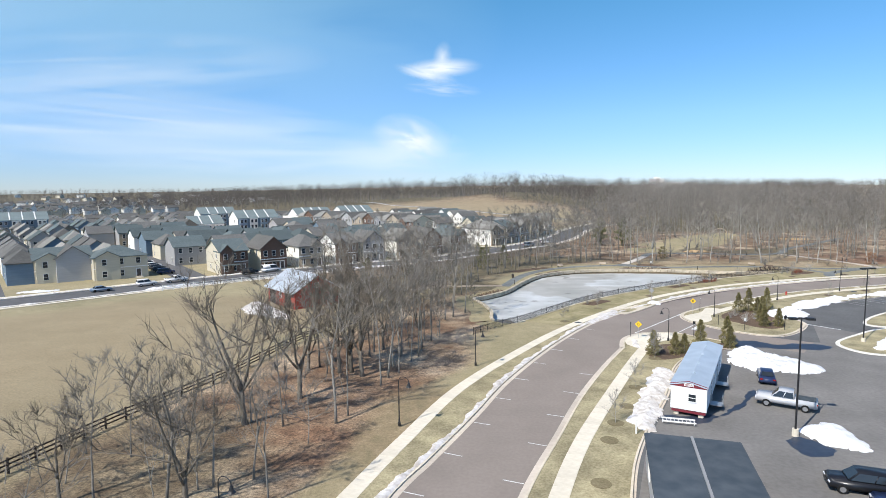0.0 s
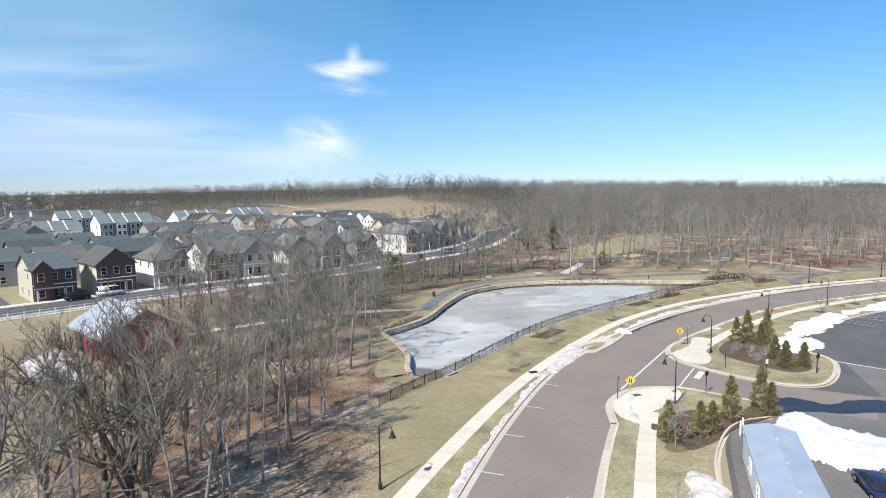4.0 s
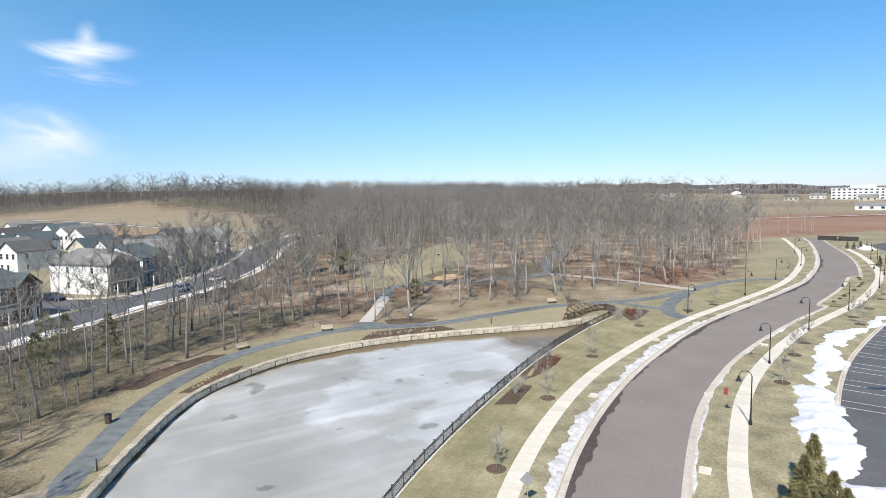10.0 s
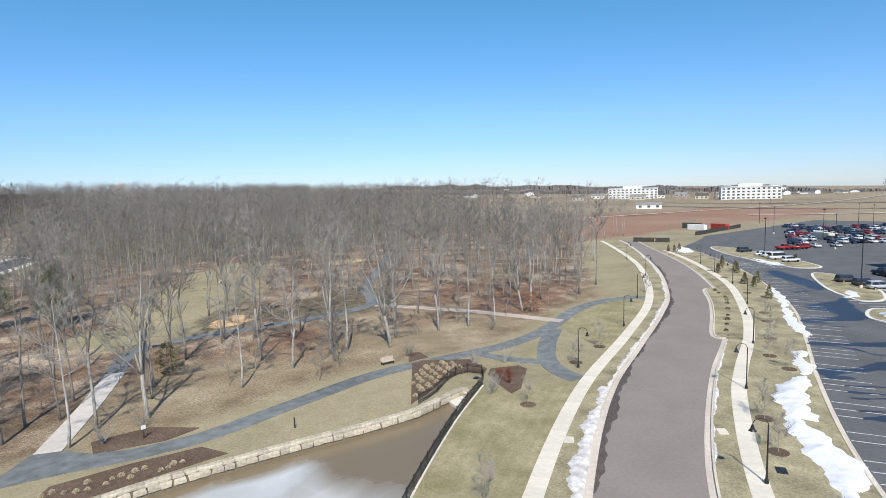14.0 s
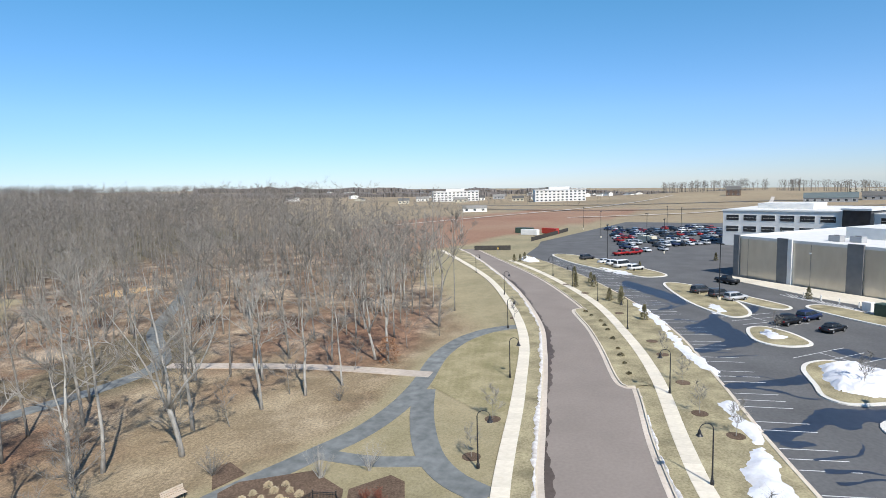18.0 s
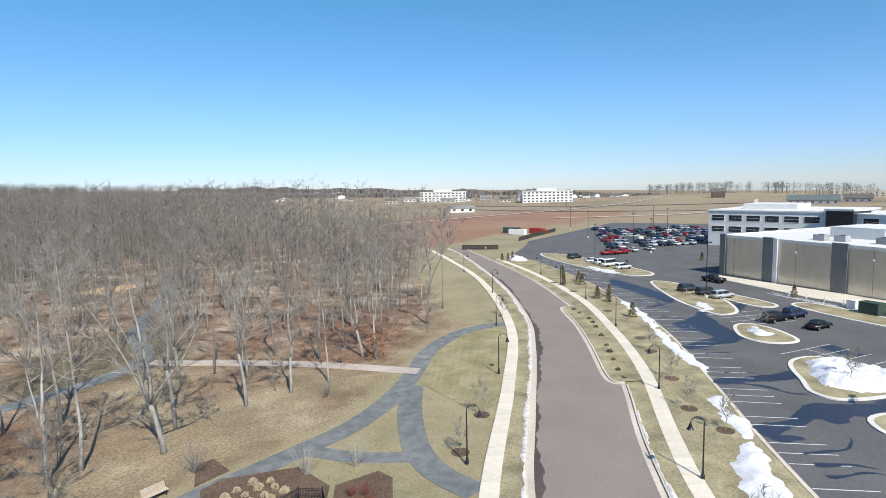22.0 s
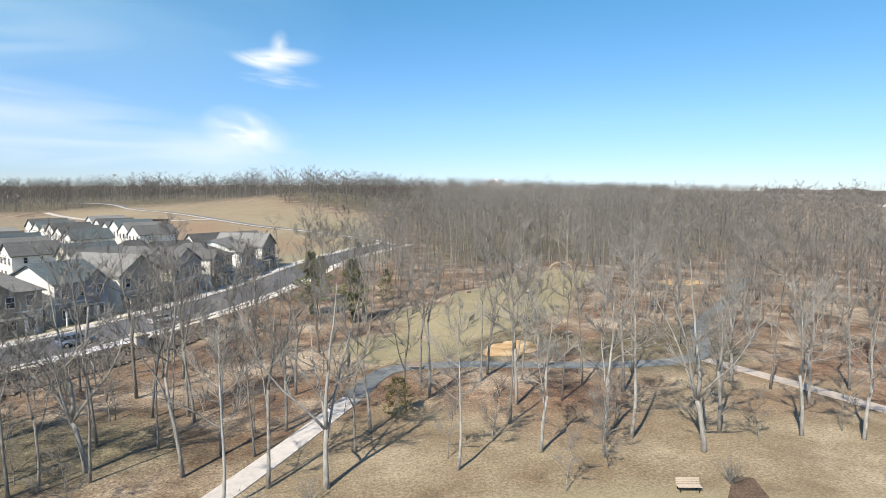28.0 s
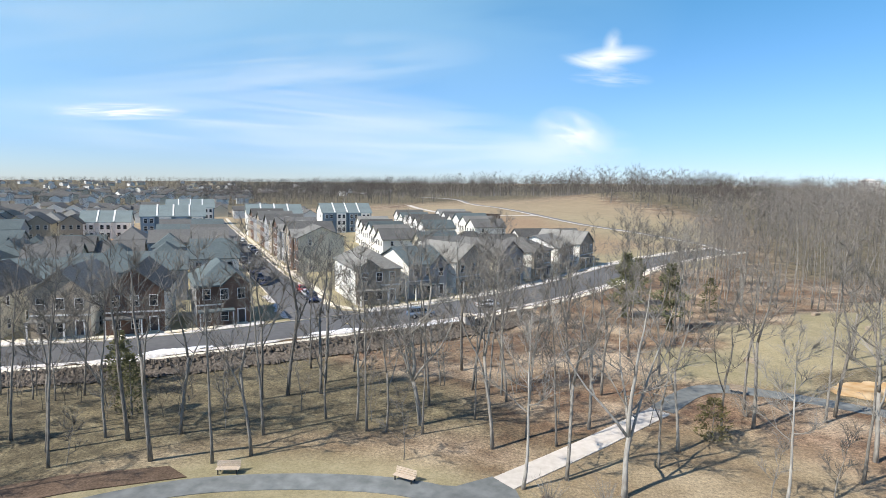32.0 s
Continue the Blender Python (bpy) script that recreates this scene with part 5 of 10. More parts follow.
picket(shift(FENCE, 0.16)[:-3])
picket(spline([(97.4, 160.6), (99, 162.2), (97.8, 164.2), (94.4, 163.8), (90.4, 162.2), (87, 161.6)], 1.9))
flat("spillway", [(90.9, 160.9), (97.4, 163), (98, 160.8), (89.8, 158.4)], -0.5, mat("spillway_rock", (0.55, 0.52, 0.46), (0.72, 0.69, 0.62), 2.0, 0.9, bump=0.1), "pale stone spillway basin with a dark culvert", "spillway", thick=1.2)
# solid drum; its black colour stands in for the unlit inside of the culvert
v, f = tube_vf([(0, 0, 0), (0.6, 0, 0)], [0.55, 0.55], 12)
tagged(put("culvert", mesh_of("culvert", v, f, BLACK), m=pose(97.2, 161.6, -0.35, 0, 0, 25)), "dark round culvert mouth in the spillway", "culvert")

# ---- trees ----
def fast_mesh(name, V, F, material, smooth=False):
    """A triangle mesh from arrays."""
    me = bpy.data.meshes.new(name)
    V, F = np.asarray(V, np.float32), np.asarray(F, np.int32)
    me.vertices.add(len(V))
    me.vertices.foreach_set("co", V.ravel())
    me.loops.add(F.size)
    me.loops.foreach_set("vertex_index", F.ravel())
    me.polygons.add(len(F))
    me.polygons.foreach_set("loop_start", np.arange(0, F.size, 3, dtype=np.int32))
    me.polygons.foreach_set("loop_total", np.full(len(F), 3, np.int32))
    me.materials.append(material)
    if smooth:
        me.shade_smooth()
    me.update(calc_edges=True)
    me.validate()
    return me


def bend(r, p, d, length, segs, lift, wob):
    """A limb's line from p along d, turning upwards by lift."""
    pts, d = [p], d.normalized()
    for _ in range(segs):
        d = (d + Vector((r.uniform(-wob, wob), r.uniform(-wob, wob), lift + r.uniform(-wob, wob) * 0.6))).normalized()
        pts.append(pts[-1] + d * (length / segs))
    return pts


def sliver(v, f, p, q, w, r):
    side = (q - p).cross(Vector((r.uniform(-1, 1), r.uniform(-1, 1), r.uniform(-1, 1))))
    side = side.normalized() * w if side.length > 1e-6 else Vector((w, 0, 0))
    k = len(v)
    v += [p - side, p + side, q]
    f.append((k, k + 1, k + 2))


def bare_tree(seed, height, spread, low, limbs, subs, twigs, fine, thick, lean=0.03, wild=0.16, forks=1):
    """Trunk and crown of a leafless tree: leaders, limbs, branches, twigs and fine twigs."""
    r = random.Random(seed)
    up = Vector((r.uniform(-lean, lean), r.uniform(-lean, lean), 1))
    if forks == 1:
        lead = [bend(r, Vector((0, 0, -0.2)), up, height * 0.9, 9, 0.03, 0.07)]
        radii = [[thick * (1 - 0.9 * i / 9) * (1.3 if i == 0 else 1) for i in range(10)]]
        tv, tf = tube_vf(lead[0], radii[0], 7)
    else:
        stem = bend(r, Vector((0, 0, -0.2)), up, height * low, 4, 0.03, 0.08)
        sr = [thick * (1.3, 1.0, 0.94, 0.88, 0.82)[i] for i in range(5)]
        tv, tf = tube_vf(stem, sr, 7)
        lead, radii = [], []
        a0 = r.uniform(0, 6.28)
        for k in range(forks):
            a = a0 + 6.28 * k / forks + r.uniform(-0.4, 0.4)
            e = r.uniform(0.35, 0.8) if k else 0.15
            ld = bend(r, stem[-1 - (k % 3) % 2] - Vector((0, 0, 0.15)), Vector((math.cos(a) * e, math.sin(a) * e, 1)), height * (1 - low) * r.uniform(0.75, 1.0), 7, 0.06, 0.14)
            r1 = thick * (r.uniform(0.5, 0.66) if k else 0.84)
            rr = [r1 * (1 - 0.9 * i / 7) for i in range(8)]
            lead.append(ld)
            radii.append(rr)
            v2, f2 = tube_vf(ld, rr, 5)
            k0 = len(tv)
            tv = tv + v2
            tf = tf + [tuple(i + k0 for i in q) for q in f2]
    cv, cf = [], []

    def add(pair):
        k = len(cv)
        cv.extend(pair[0])
        cf.extend(tuple(i + k for i in q) for q in pair[1])

    def at(line, t):
        u = t * (len(line) - 1)
        i = min(int(u), len(line) - 2)
        return line[i].lerp(line[i + 1], u - i), (line[i + 1] - line[i]).normalized()

    ga = r.uniform(0, 6.28)
    lo = low if forks == 1 else 0.12
    for n in range(limbs):
        j = n % len(lead)
        t = min(0.98, lo + (0.99 - lo) * ((n + r.uniform(0, 0.8)) / limbs) ** 0.85)
        p, d = at(lead[j], t)
        ga += 2.4 + r.uniform(-0.5, 0.5)
        el = r.uniform(0.2, 0.8) + 0.28 * t
        way = Vector((math.cos(ga), math.sin(ga), el))
        ln = spread * (1.15 - 0.6 * (t - lo) / (1 - lo)) * r.uniform(0.65, 1.2)
        limb = bend(r, p, way, ln, 6, 0.06, wild)
        r0 = max(0.03, thick * (1 - 0.85 * t) * (0.55 if forks == 1 else 0.42))
        add(tube_vf(limb, [r0 * (1 - 0.84 * i / 6) for i in range(7)], 4, False))
        for s in range(subs):
            p2, d2 = at(limb, r.uniform(0.15, 1.0))
            w2 = d2 + Vector((r.uniform(-1, 1), r.uniform(-1, 1), r.uniform(-0.3, 0.8))) * 0.85
            br = bend(r, p2, w2, ln * r.uniform(0.28, 0.55), 3, 0.07, wild * 1.4)
            add(tube_vf(br, [r0 * 0.38 * (1 - 0.75 * i / 3) + 0.01 for i in range(4)], 3, False))
            for k in range(twigs):
                p3, d3 = at(br, r.uniform(0.1, 1.0))
                q3 = p3 + (d3 + Vector((r.uniform(-1, 1), r.uniform(-1, 1), r.uniform(-0.4, 1))) * 0.9).normalized() * ln * r.uniform(0.12, 0.28)
                sliver(cv, cf, p3, q3, 0.019, r)
                sliver(cv, cf, p3, q3, 0.019, r)
                for g in range(fine):
                    p4 = p3.lerp(q3, r.uniform(0.2, 1.0))
                    q4 = p4 + ((q3 - p3).normalized() + Vector((r.uniform(-1, 1), r.uniform(-1, 1), r.uniform(-0.5, 1)))).normalized() * r.uniform(0.35, 1.0)
                    sliver(cv, cf, p4, q4, 0.013, r)
    return mesh_of("trunk", tv, tf, None, True), mesh_of("crown", cv, cf, None)


def tree_kind(name, label, meshes, bark, twig):
    base = thing(name, label, "tree", "bare winter trees", m=pose(0, -3000, -200))
    tm, cm = meshes
    for me, mt in ((tm, bark), (cm, twig)):
        if not me.materials:
            me.materials.append(mt)
    put("trunk", tm, base)
    put("crown", cm, base)
    return base


KINDS = {}


def plant(key, x, y, size=1.0, turn=0.0, sink=0.05):
    """The first of a kind is the thing itself, the rest are copies."""
    base, used = KINDS[key]
    m = pose(x, y, h0(x, y) - sink, 0, 0, turn) @ Matrix.Diagonal((size, size, size, 1))
    if not used:
        base.matrix_basis = m
        KINDS[key] = (base, True)
        return base
    s = base.scale.copy()
    return copy_thing(base, m @ Matrix.Diagonal((1 / s.x, 1 / s.y, 1 / s.z, 1)))


FOREST = "tall slender leafless tree with grey-brown bark"
for key, args, lab, bk in (("f0", (11, 19.5, 3.9, 0.46, 12, 6, 4, 3, 0.14), FOREST, BARK), ("f1", (12, 20.5, 3.5, 0.5, 11, 6, 4, 3, 0.13), FOREST, BARK),
                           ("f2", (13, 17.5, 3.7, 0.42, 12, 6, 5, 3, 0.13, 0.05, 0.2, 2), FOREST, BARK), ("f3", (14, 20, 4.1, 0.46, 12, 6, 4, 3, 0.17, 0.04, 0.18, 2), FOREST, BARK),
                           ("p0", (15, 18, 4.0, 0.42, 13, 7, 5, 3, 0.17, 0.06, 0.2, 1), "leafless tree with pale grey bark", PALE_BARK), ("p1", (16, 16.5, 4.3, 0.38, 14, 7, 5, 3, 0.18, 0.08, 0.24, 2), "leafless spreading tree with pale bark", PALE_BARK),
                           ("o0", (17, 14.0, 5.6, 0.24, 14, 8, 5, 3, 0.26, 0.08, 0.3, 4), "large spreading leafless tree with gnarled limbs", DARK_BARK),
                           ("o1", (18, 12.0, 5.4, 0.28, 13, 8, 5, 3, 0.23, 0.14, 0.32, 3), "large spreading leafless tree with gnarled limbs", DARK_BARK),
                           ("w0", (27, 17.5, 5.2, 0.28, 15, 7, 4, 2, 0.23, 0.14, 0.34, 4), "large leafless tree with pale mottled bark", PALE_BARK),
                           ("s0", (19, 8, 2.4, 0.2, 9, 5, 5, 2, 0.06, 0.08), "thin young leafless tree in the woods", BARK), ("s1", (20, 6, 2.0, 0.2, 8, 5, 4, 2, 0.05, 0.1), "thin young leafless tree in the woods", BARK),
                           ("y0", (21, 4.2, 1.4, 0.3, 8, 5, 4, 2, 0.04), "small staked sapling on the lawn", PALE_BARK)):
    KINDS[key] = (tree_kind("tree" if key[0] != "y" else "sapling", lab, bare_tree(*args), bk, TWIG if bk is BARK else DARK_TWIG if bk is DARK_BARK else mat("pale_twigs", (0.215, 0.196, 0.168), (0.345, 0.322, 0.285), 1.0, 0.95, vary=0.15)), False)

# woods beside the trail and the street
PLACES = [("f", [(21.8, 171.7), (21.5, 177.6), (28.7, 175.4), (33.9, 176.7), (27.3, 180.5), (34.8, 182.8), (31.4, 192.5), (34.6, 194.2), (41.7, 188.7), (45.5, 187.2), (48.9, 187.9), (50.6, 201.2), (56, 187), (54.2, 200.6),
                 (58.6, 190.3), (61.5, 189.4), (62.9, 183.4), (64.2, 194.3), (65.2, 204.5), (70.3, 187.9), (72.2, 191.9), (14, 174.4), (10.5, 185.1), (80.3, 205.3), (76.6, 196.4), (87.7, 204.1), (92.6, 202.8), (94.4, 195.3),
                 (99.2, 199.4), (102.8, 196.1), (17.6, 164.2), (23.8, 177.9), (38.6, 188), (9.4, 173.1), (12.8, 160.5), (47.3, 195), (55.1, 198.9), (36.2, 178.9)]),
          ("f", [(138.2, 210.4), (129.8, 190.1), (96.2, 224.4), (99.7, 213.9), (152.8, 219.8), (145.9, 208), (139.9, 192.8), (162, 205.9), (159.4, 198.4), (182.2, 207.7), (158.1, 191.6), (135.2, 258.4), (121, 199.6),
                 (123.5, 213.2), (108.4, 202.8), (118.4, 215.3), (130.3, 183.1), (153.7, 176.5), (166, 178.4), (144.7, 180.6), (159.8, 183.1), (142.8, 186.7), (155.7, 203), (153.8, 213.9), (148.7, 214.1), (149.8, 231.4),
                 (138, 227.2), (131.2, 223.3), (86.3, 190.7), (80.1, 200.1), (89.2, 206.2), (72.1, 213.6), (60.4, 217.7), (47.6, 207.8), (52.8, 200.2), (43.6, 186.8)]),
          ("p", [(78.4, 182.6), (106, 184), (113, 181), (120.8, 187.4), (118.1, 178.8), (59.7, 180.9), (93.9, 185.1), (122.6, 176.5), (133.3, 175.8), (96.4, 184.6), (86.7, 184), (168, 184), (176, 189)]),
          ("w", [(101.3, 180.4), (67.4, 182.2), (133.3, 177.8), (118, 196), (48, 190)]),
          ("s", [(22.8, 172.5), (49.1, 182.4), (91.1, 179.9), (92.2, 182.4), (85.7, 177.1), (117.9, 180.9), (129.6, 183.3), (96.5, 187.7), (78.1, 184.8), (91.7, 181.6), (102.5, 182.5), (83, 187), (110, 190), (115, 194),
                 (70, 197), (108, 181), (128, 178), (140, 176), (148, 174), (28, 186), (18, 181), (40, 195), (44, 200), (57, 206), (63, 209)]),
          ("o", [(-20.6, 56.8), (-12.6, 74.6)], 1.12),
          ("o", [(-29.6, 41.7), (-19.6, 41.2)], 0.74),
          ("o", [(-12.2, 73.6), (-10.6, 72.0), (-13.8, 73.4), (-16.8, 64.2), (-9.2, 84.5), (-18.3, 74.8), (-3.3, 85.5), (-13.5, 90.1), (-6.9, 113.2), (-1.2, 117.5)], 0.98),
          ("s", [(-31.4, 45), (-33, 50.4), (-28.4, 49.6), (-25.2, 54.2), (-30.2, 57), (-24.4, 47.4), (-26.6, 61), (-22, 59.4), (-24, 66)], 1.2),
          ("f", [(-27.2, 42.0), (-21.5, 41.9), (-18.8, 44.2), (-16.0, 45.5), (-13.6, 41.6)], 0.6),
          ("f", [(-16.5, 56.2), (-11.2, 56.8), (-10.3, 58.8), (-17.0, 76.2), (-7.8, 68.4), (-6.0, 73.2), (-6.2, 81.0), (-4.6, 78.2), (-3.7, 80.6), (-10.7, 80.6),
                 (-17.6, 89.3), (-15.4, 73.2), (-7.2, 71.2), (-10.4, 83.2), (-9.8, 95.8), (-3.4, 83.6), (-3.2, 89.6), (-2.0, 89.0), (1.8, 106.5), (0.3, 104.1), (-2.3, 99.8)], 0.76),
          ("f", [(-5.2, 106.1), (4.2, 110.3), (1.8, 115.2), (-5.4, 120.3), (4.2, 129.9), (0.6, 146.3), (9.3, 148), (7.7, 156.1), (-6, 137.1), (-10.9, 137), (-12, 104), (6.5, 149.7)], 0.88),
          ("s", [(-23, 47), (-13.0, 52.2), (-17, 60), (-12, 66), (-15, 70), (-7, 76), (-15, 88), (-8, 94), (-12, 99), (-1, 104), (-4, 111), (1, 121), (6.2, 115), (-8, 125), (-3, 128), (3, 136), (-14, 128), (-11, 81)], 0.97)]
rt = random.Random(21)
taken = []
for kind, spots, *size in PLACES:
    keys = [k for k in KINDS if k[0] == kind]
    for x, y in spots:
        plant(rt.choice(keys), x, y, rt.uniform(0.85, 1.15) * (size[0] if size else 0.97), rt.uniform(0, 360))
        taken.append((x, y))


def clear(x, y, gap, lines):
    return all(math.hypot(x - a, y - b) > gap for a, b in taken) and all(min(math.hypot(x - p[0], y - p[1]) for p in ln) > w for ln, w in lines)


KEEP_OFF = [(TRAIL_D, 3), (PATH_E, 3), (PATH_W, 3), (TRAIL_A, 4.5), (NROAD_S, 5), (WALK_L, 9), (POND, 4)]
MORE = [([(8, 168), (20, 168), (36, 182), (58, 186), (62, 200), (40, 204), (18, 194)], 5, "fss"), ([(24, 200), (60, 250), (74, 300), (84, 300), (66, 250), (52, 214), (30, 190)], 26, "ffs"), ([(60, 205), (74, 250), (92, 290), (160, 300), (200, 240), (180, 195), (150, 182), (132, 190), (118, 220), (80, 206)], 36, "ffp"), ([(132, 176), (150, 174), (176, 186), (176, 200), (150, 200), (132, 198)], 5, "fps"), ([(84, 182), (122, 178), (124, 200), (104, 204), (82, 200)], 2, "ffp"),
        ([(150, 180), (215, 205), (255, 232), (235, 260), (190, 235), (160, 205)], 24, "fps"), ([(-16, 110), (-30, 130), (-34, 160), (-6, 185), (10, 190), (6, 150), (-2, 130)], 22, "fos"), ([(-30, 36), (-12, 44), (0, 90), (2, 118), (-14, 100), (-26, 60)], 8, "s")]
for poly, count, kinds in MORE:
    xs, ys = [p[0] for p in poly], [p[1] for p in poly]
    made = tries = 0
    while made < count and tries < 3000:
        tries += 1
        x, y = rt.uniform(min(xs), max(xs)), rt.uniform(min(ys), max(ys))
        if inside(poly, x, y) and clear(x, y, 2.6, KEEP_OFF) and not any(math.hypot(x - a, y - b) < s * 0.8 for a, b, s, _ in MOUND):
            plant(rt.choice([k for k in KINDS if k[0] == rt.choice(kinds)] or ["f0"]), x, y, rt.uniform(0.75, 1.15), rt.uniform(0, 360))
            taken.append((x, y))
            made += 1
for x, y, s in [(75.2, 144.1, 0.9), (93.9, 152.2, 0.7), (118.7, 155.6, 0.9), (110.1, 154.9, 0.7), (122.1, 132.6, 0.9), (126.8, 135.6, 0.8), (136.1, 137.2, 0.8), (147.3, 139.8, 0.8), (163.3, 165.6, 0.9), (60, 135.6, 0.9), (46, 125.8, 0.8), (31, 113, 0.8),
                (22, 101.8, 0.8), (29.6, 78.2, 1.0), (23, 66.5, 0.8), (104, 131.8, 0.9), (97, 129.4, 0.8), (85, 124.4, 0.8), (17.4, 56, 0.8), (141, 118, 1.0), (162, 124, 0.9), (124, 112, 0.9), (69, 85, 0.8)]:
    plant("y0", x, y, s, rt.uniform(0, 360))


# ---- far woods ----
def crude_tree(seed, height, spread, limbs, twigs, w1, w2, low=0.3):
    r = random.Random(seed)
    v, f = tube_vf([(0, 0, -0.5), (r.uniform(-0.2, 0.2), r.uniform(-0.2, 0.2), height * 0.55), (r.uniform(-0.9, 0.9), r.uniform(-0.9, 0.9), height * 0.9)], [w1 * 1.5, w1, 0.03], 3, False)
    v = [Vector(a) for a in v]
    f = [t for q in f for t in ((q[0], q[1], q[2]), (q[0], q[2], q[3]))]
    stem = 6
    a = r.uniform(0, 6)
    for n in range(limbs):
        t = low + (0.96 - low) * n / limbs
        a += 2.4
        p = Vector((0, 0, height * t))
        q = p + Vector((math.cos(a), math.sin(a), r.uniform(0.5, 1.1) * (1.1 - 0.3 * t))) * spread * (1.2 - 0.65 * t) * r.uniform(0.7, 1.2)
        sliver(v, f, p, q, w1 * 0.6, r)
        for k in range(twigs):
            p2 = p.lerp(q, r.uniform(0.3, 1.0))
            sliver(v, f, p2, p2 + Vector((r.uniform(-1, 1), r.uniform(-1, 1), r.uniform(-0.2, 1.2))).normalized() * r.uniform(0.8, 2.2), w2, r)
    return np.array([tuple(q) for q in v], np.float32), np.array(f, np.int32), stem


def woodland(name, poly, count, protos, seed, label, lo=0.8, hi=1.2, gap=None, twig=None, bark=None):
    rs = np.random.RandomState(seed)
    xs, ys = [p[0] for p in poly], [p[1] for p in poly]
    P = np.stack([rs.uniform(min(xs), max(xs), count * 6), rs.uniform(min(ys), max(ys), count * 6)], 1)
    P = P[inside_np(poly, P[:, 0], P[:, 1])]
    for ln, w in gap or ():
        P = P[dist_np(ln, P[:, 0], P[:, 1]) > w]
    P = P[:count]
    Z = land(P[:, 0], P[:, 1])
    VV, FF, MM, k = [], [], [], 0
    for i in range(len(P)):
        v, f, stem = protos[rs.randint(len(protos))]
        a, s = rs.uniform(0, 6.28), rs.uniform(lo, hi)
        c, d = math.cos(a) * s, math.sin(a) * s
        VV.append(np.stack([v[:, 0] * c - v[:, 1] * d + P[i, 0], v[:, 0] * d + v[:, 1] * c + P[i, 1], v[:, 2] * s + Z[i]], 1))
        FF.append(f + k)
        MM.append((np.arange(len(f)) < stem).astype(np.int32))
        k += len(v)
    me = fast_mesh(name, np.concatenate(VV), np.concatenate(FF), twig or FAR_TWIG)
    me.materials.append(bark or FAR_BARK)
    me.polygons.foreach_set("material_index", np.concatenate(MM))
    return tagged(put(name, me), label, "woods", kind="stuff")


FIELD_LINE = [(22, 489), (-2, 535), (-21, 570), (-54, 625), (-82, 677), (-140, 740)]

def as_proto(tm, cm):
    """One pair of arrays from a tree's two meshes."""
    vs, fs, off = [], [], 0
    for me in (tm, cm):
        co = np.empty(len(me.vertices) * 3, np.float32)
        me.vertices.foreach_get("co", co)
        vs.append(co.reshape(-1, 3))
        me.calc_loop_triangles()
        ix = np.empty(len(me.loop_triangles) * 3, np.int32)
        me.loop_triangles.foreach_get("vertices", ix)
        fs.append(ix.reshape(-1, 3) + off)
        off += len(me.vertices)
        bpy.data.meshes.remove(me)
    return np.concatenate(vs), np.concatenate(fs), len(fs[0])


THIN = []
for k in range(6):
    tm, cm = bare_tree(90 + k, 17 + 1.3 * k, 3.9, 0.44, 10, 4, 4, 1, 0.12, 0.05, 0.2, 2 if k == 3 else 1)
    THIN.append(as_proto(tm, cm))
OFF = [(TRAIL_D, 3), (PATH_E, 3), (PATH_W, 3), (NROAD_S, 6), (TRAIL_A, 5), (WALK_L, 10), ([(m_[0], m_[1]) for m_ in MOUND], 10), ([(82, 226), (96, 217), (108, 222), (114, 246)], 9)]
woodland("woods", [(74, 218), (74, 250), (92, 300), (165, 305), (205, 245), (240, 262), (258, 234), (215, 208), (184, 204), (152, 204), (134, 208), (118, 226)], 190, THIN, 15, "leafless young woods round the playground", 0.75, 1.1, OFF, TWIG, BARK)
woodland("woods", [(60, 236), (70, 262), (82, 300), (92, 345), (106, 345), (98, 300), (86, 262), (76, 240)], 44, THIN, 27, "leafless trees along the bend of the street", 0.7, 1.0, [(NROAD_S, 4)], TWIG, BARK)
woodland("woods", [(150, 187), (181, 193), (198, 194), (246, 208), (300, 224), (291, 232), (251, 229), (210, 224), (176, 212)], 46, THIN, 19, "open stand of leafless trees beside the road", 0.75, 1.15, OFF, TWIG, PALE_BARK)
TANGLE = []
for k in range(4):
    tm, cm = bare_tree(130 + k, 8 + 1.4 * k, 3.4, 0.22, 9, 4, 4, 1, 0.08, 0.12, 0.26, 2 + k % 2)
    TANGLE.append(as_proto(tm, cm))
woodland("thicket", [(-33, 24), (-14, 34), (-6, 62), (3, 92), (4, 116), (-5, 122), (-14, 104), (-22, 76), (-28, 50)], 24, TANGLE, 41, "tangled leafless undergrowth beside the paddock", 0.55, 1.1, OFF, TWIG, BARK)
woodland("thicket", [(-8, 122), (5, 122), (10, 146), (20, 166), (10, 180), (-8, 168), (-16, 140)], 34, TANGLE, 42, "tangled leafless undergrowth west of the pond", 0.6, 1.1, OFF, TWIG, BARK)
woodland("thicket", [(20, 178), (40, 186), (62, 188), (66, 206), (52, 230), (34, 212), (14, 192)], 22, TANGLE, 43, "tangled leafless undergrowth below the street", 0.5, 0.9, OFF, TWIG, BARK)
woodland("thicket", [(4, 178), (12, 176), (24, 184), (24, 192), (14, 194), (2, 188)], 20, TANGLE, 44, "low dark brush below the street", 0.3, 0.55, OFF, DARK_TWIG, DARK_BARK)
woodland("woods", [(-16, 112), (-30, 130), (-34, 160), (-6, 185), (10, 190), (6, 150), (-2, 130)], 36, THIN, 16, "leafless thicket west of the pond", 0.6, 1.0, OFF, TWIG, BARK)
MID = [crude_tree(40 + k, 20 + 1.1 * k, 4.8, 14, 9, 0.09, 0.046, 0.34) for k in range(7)]
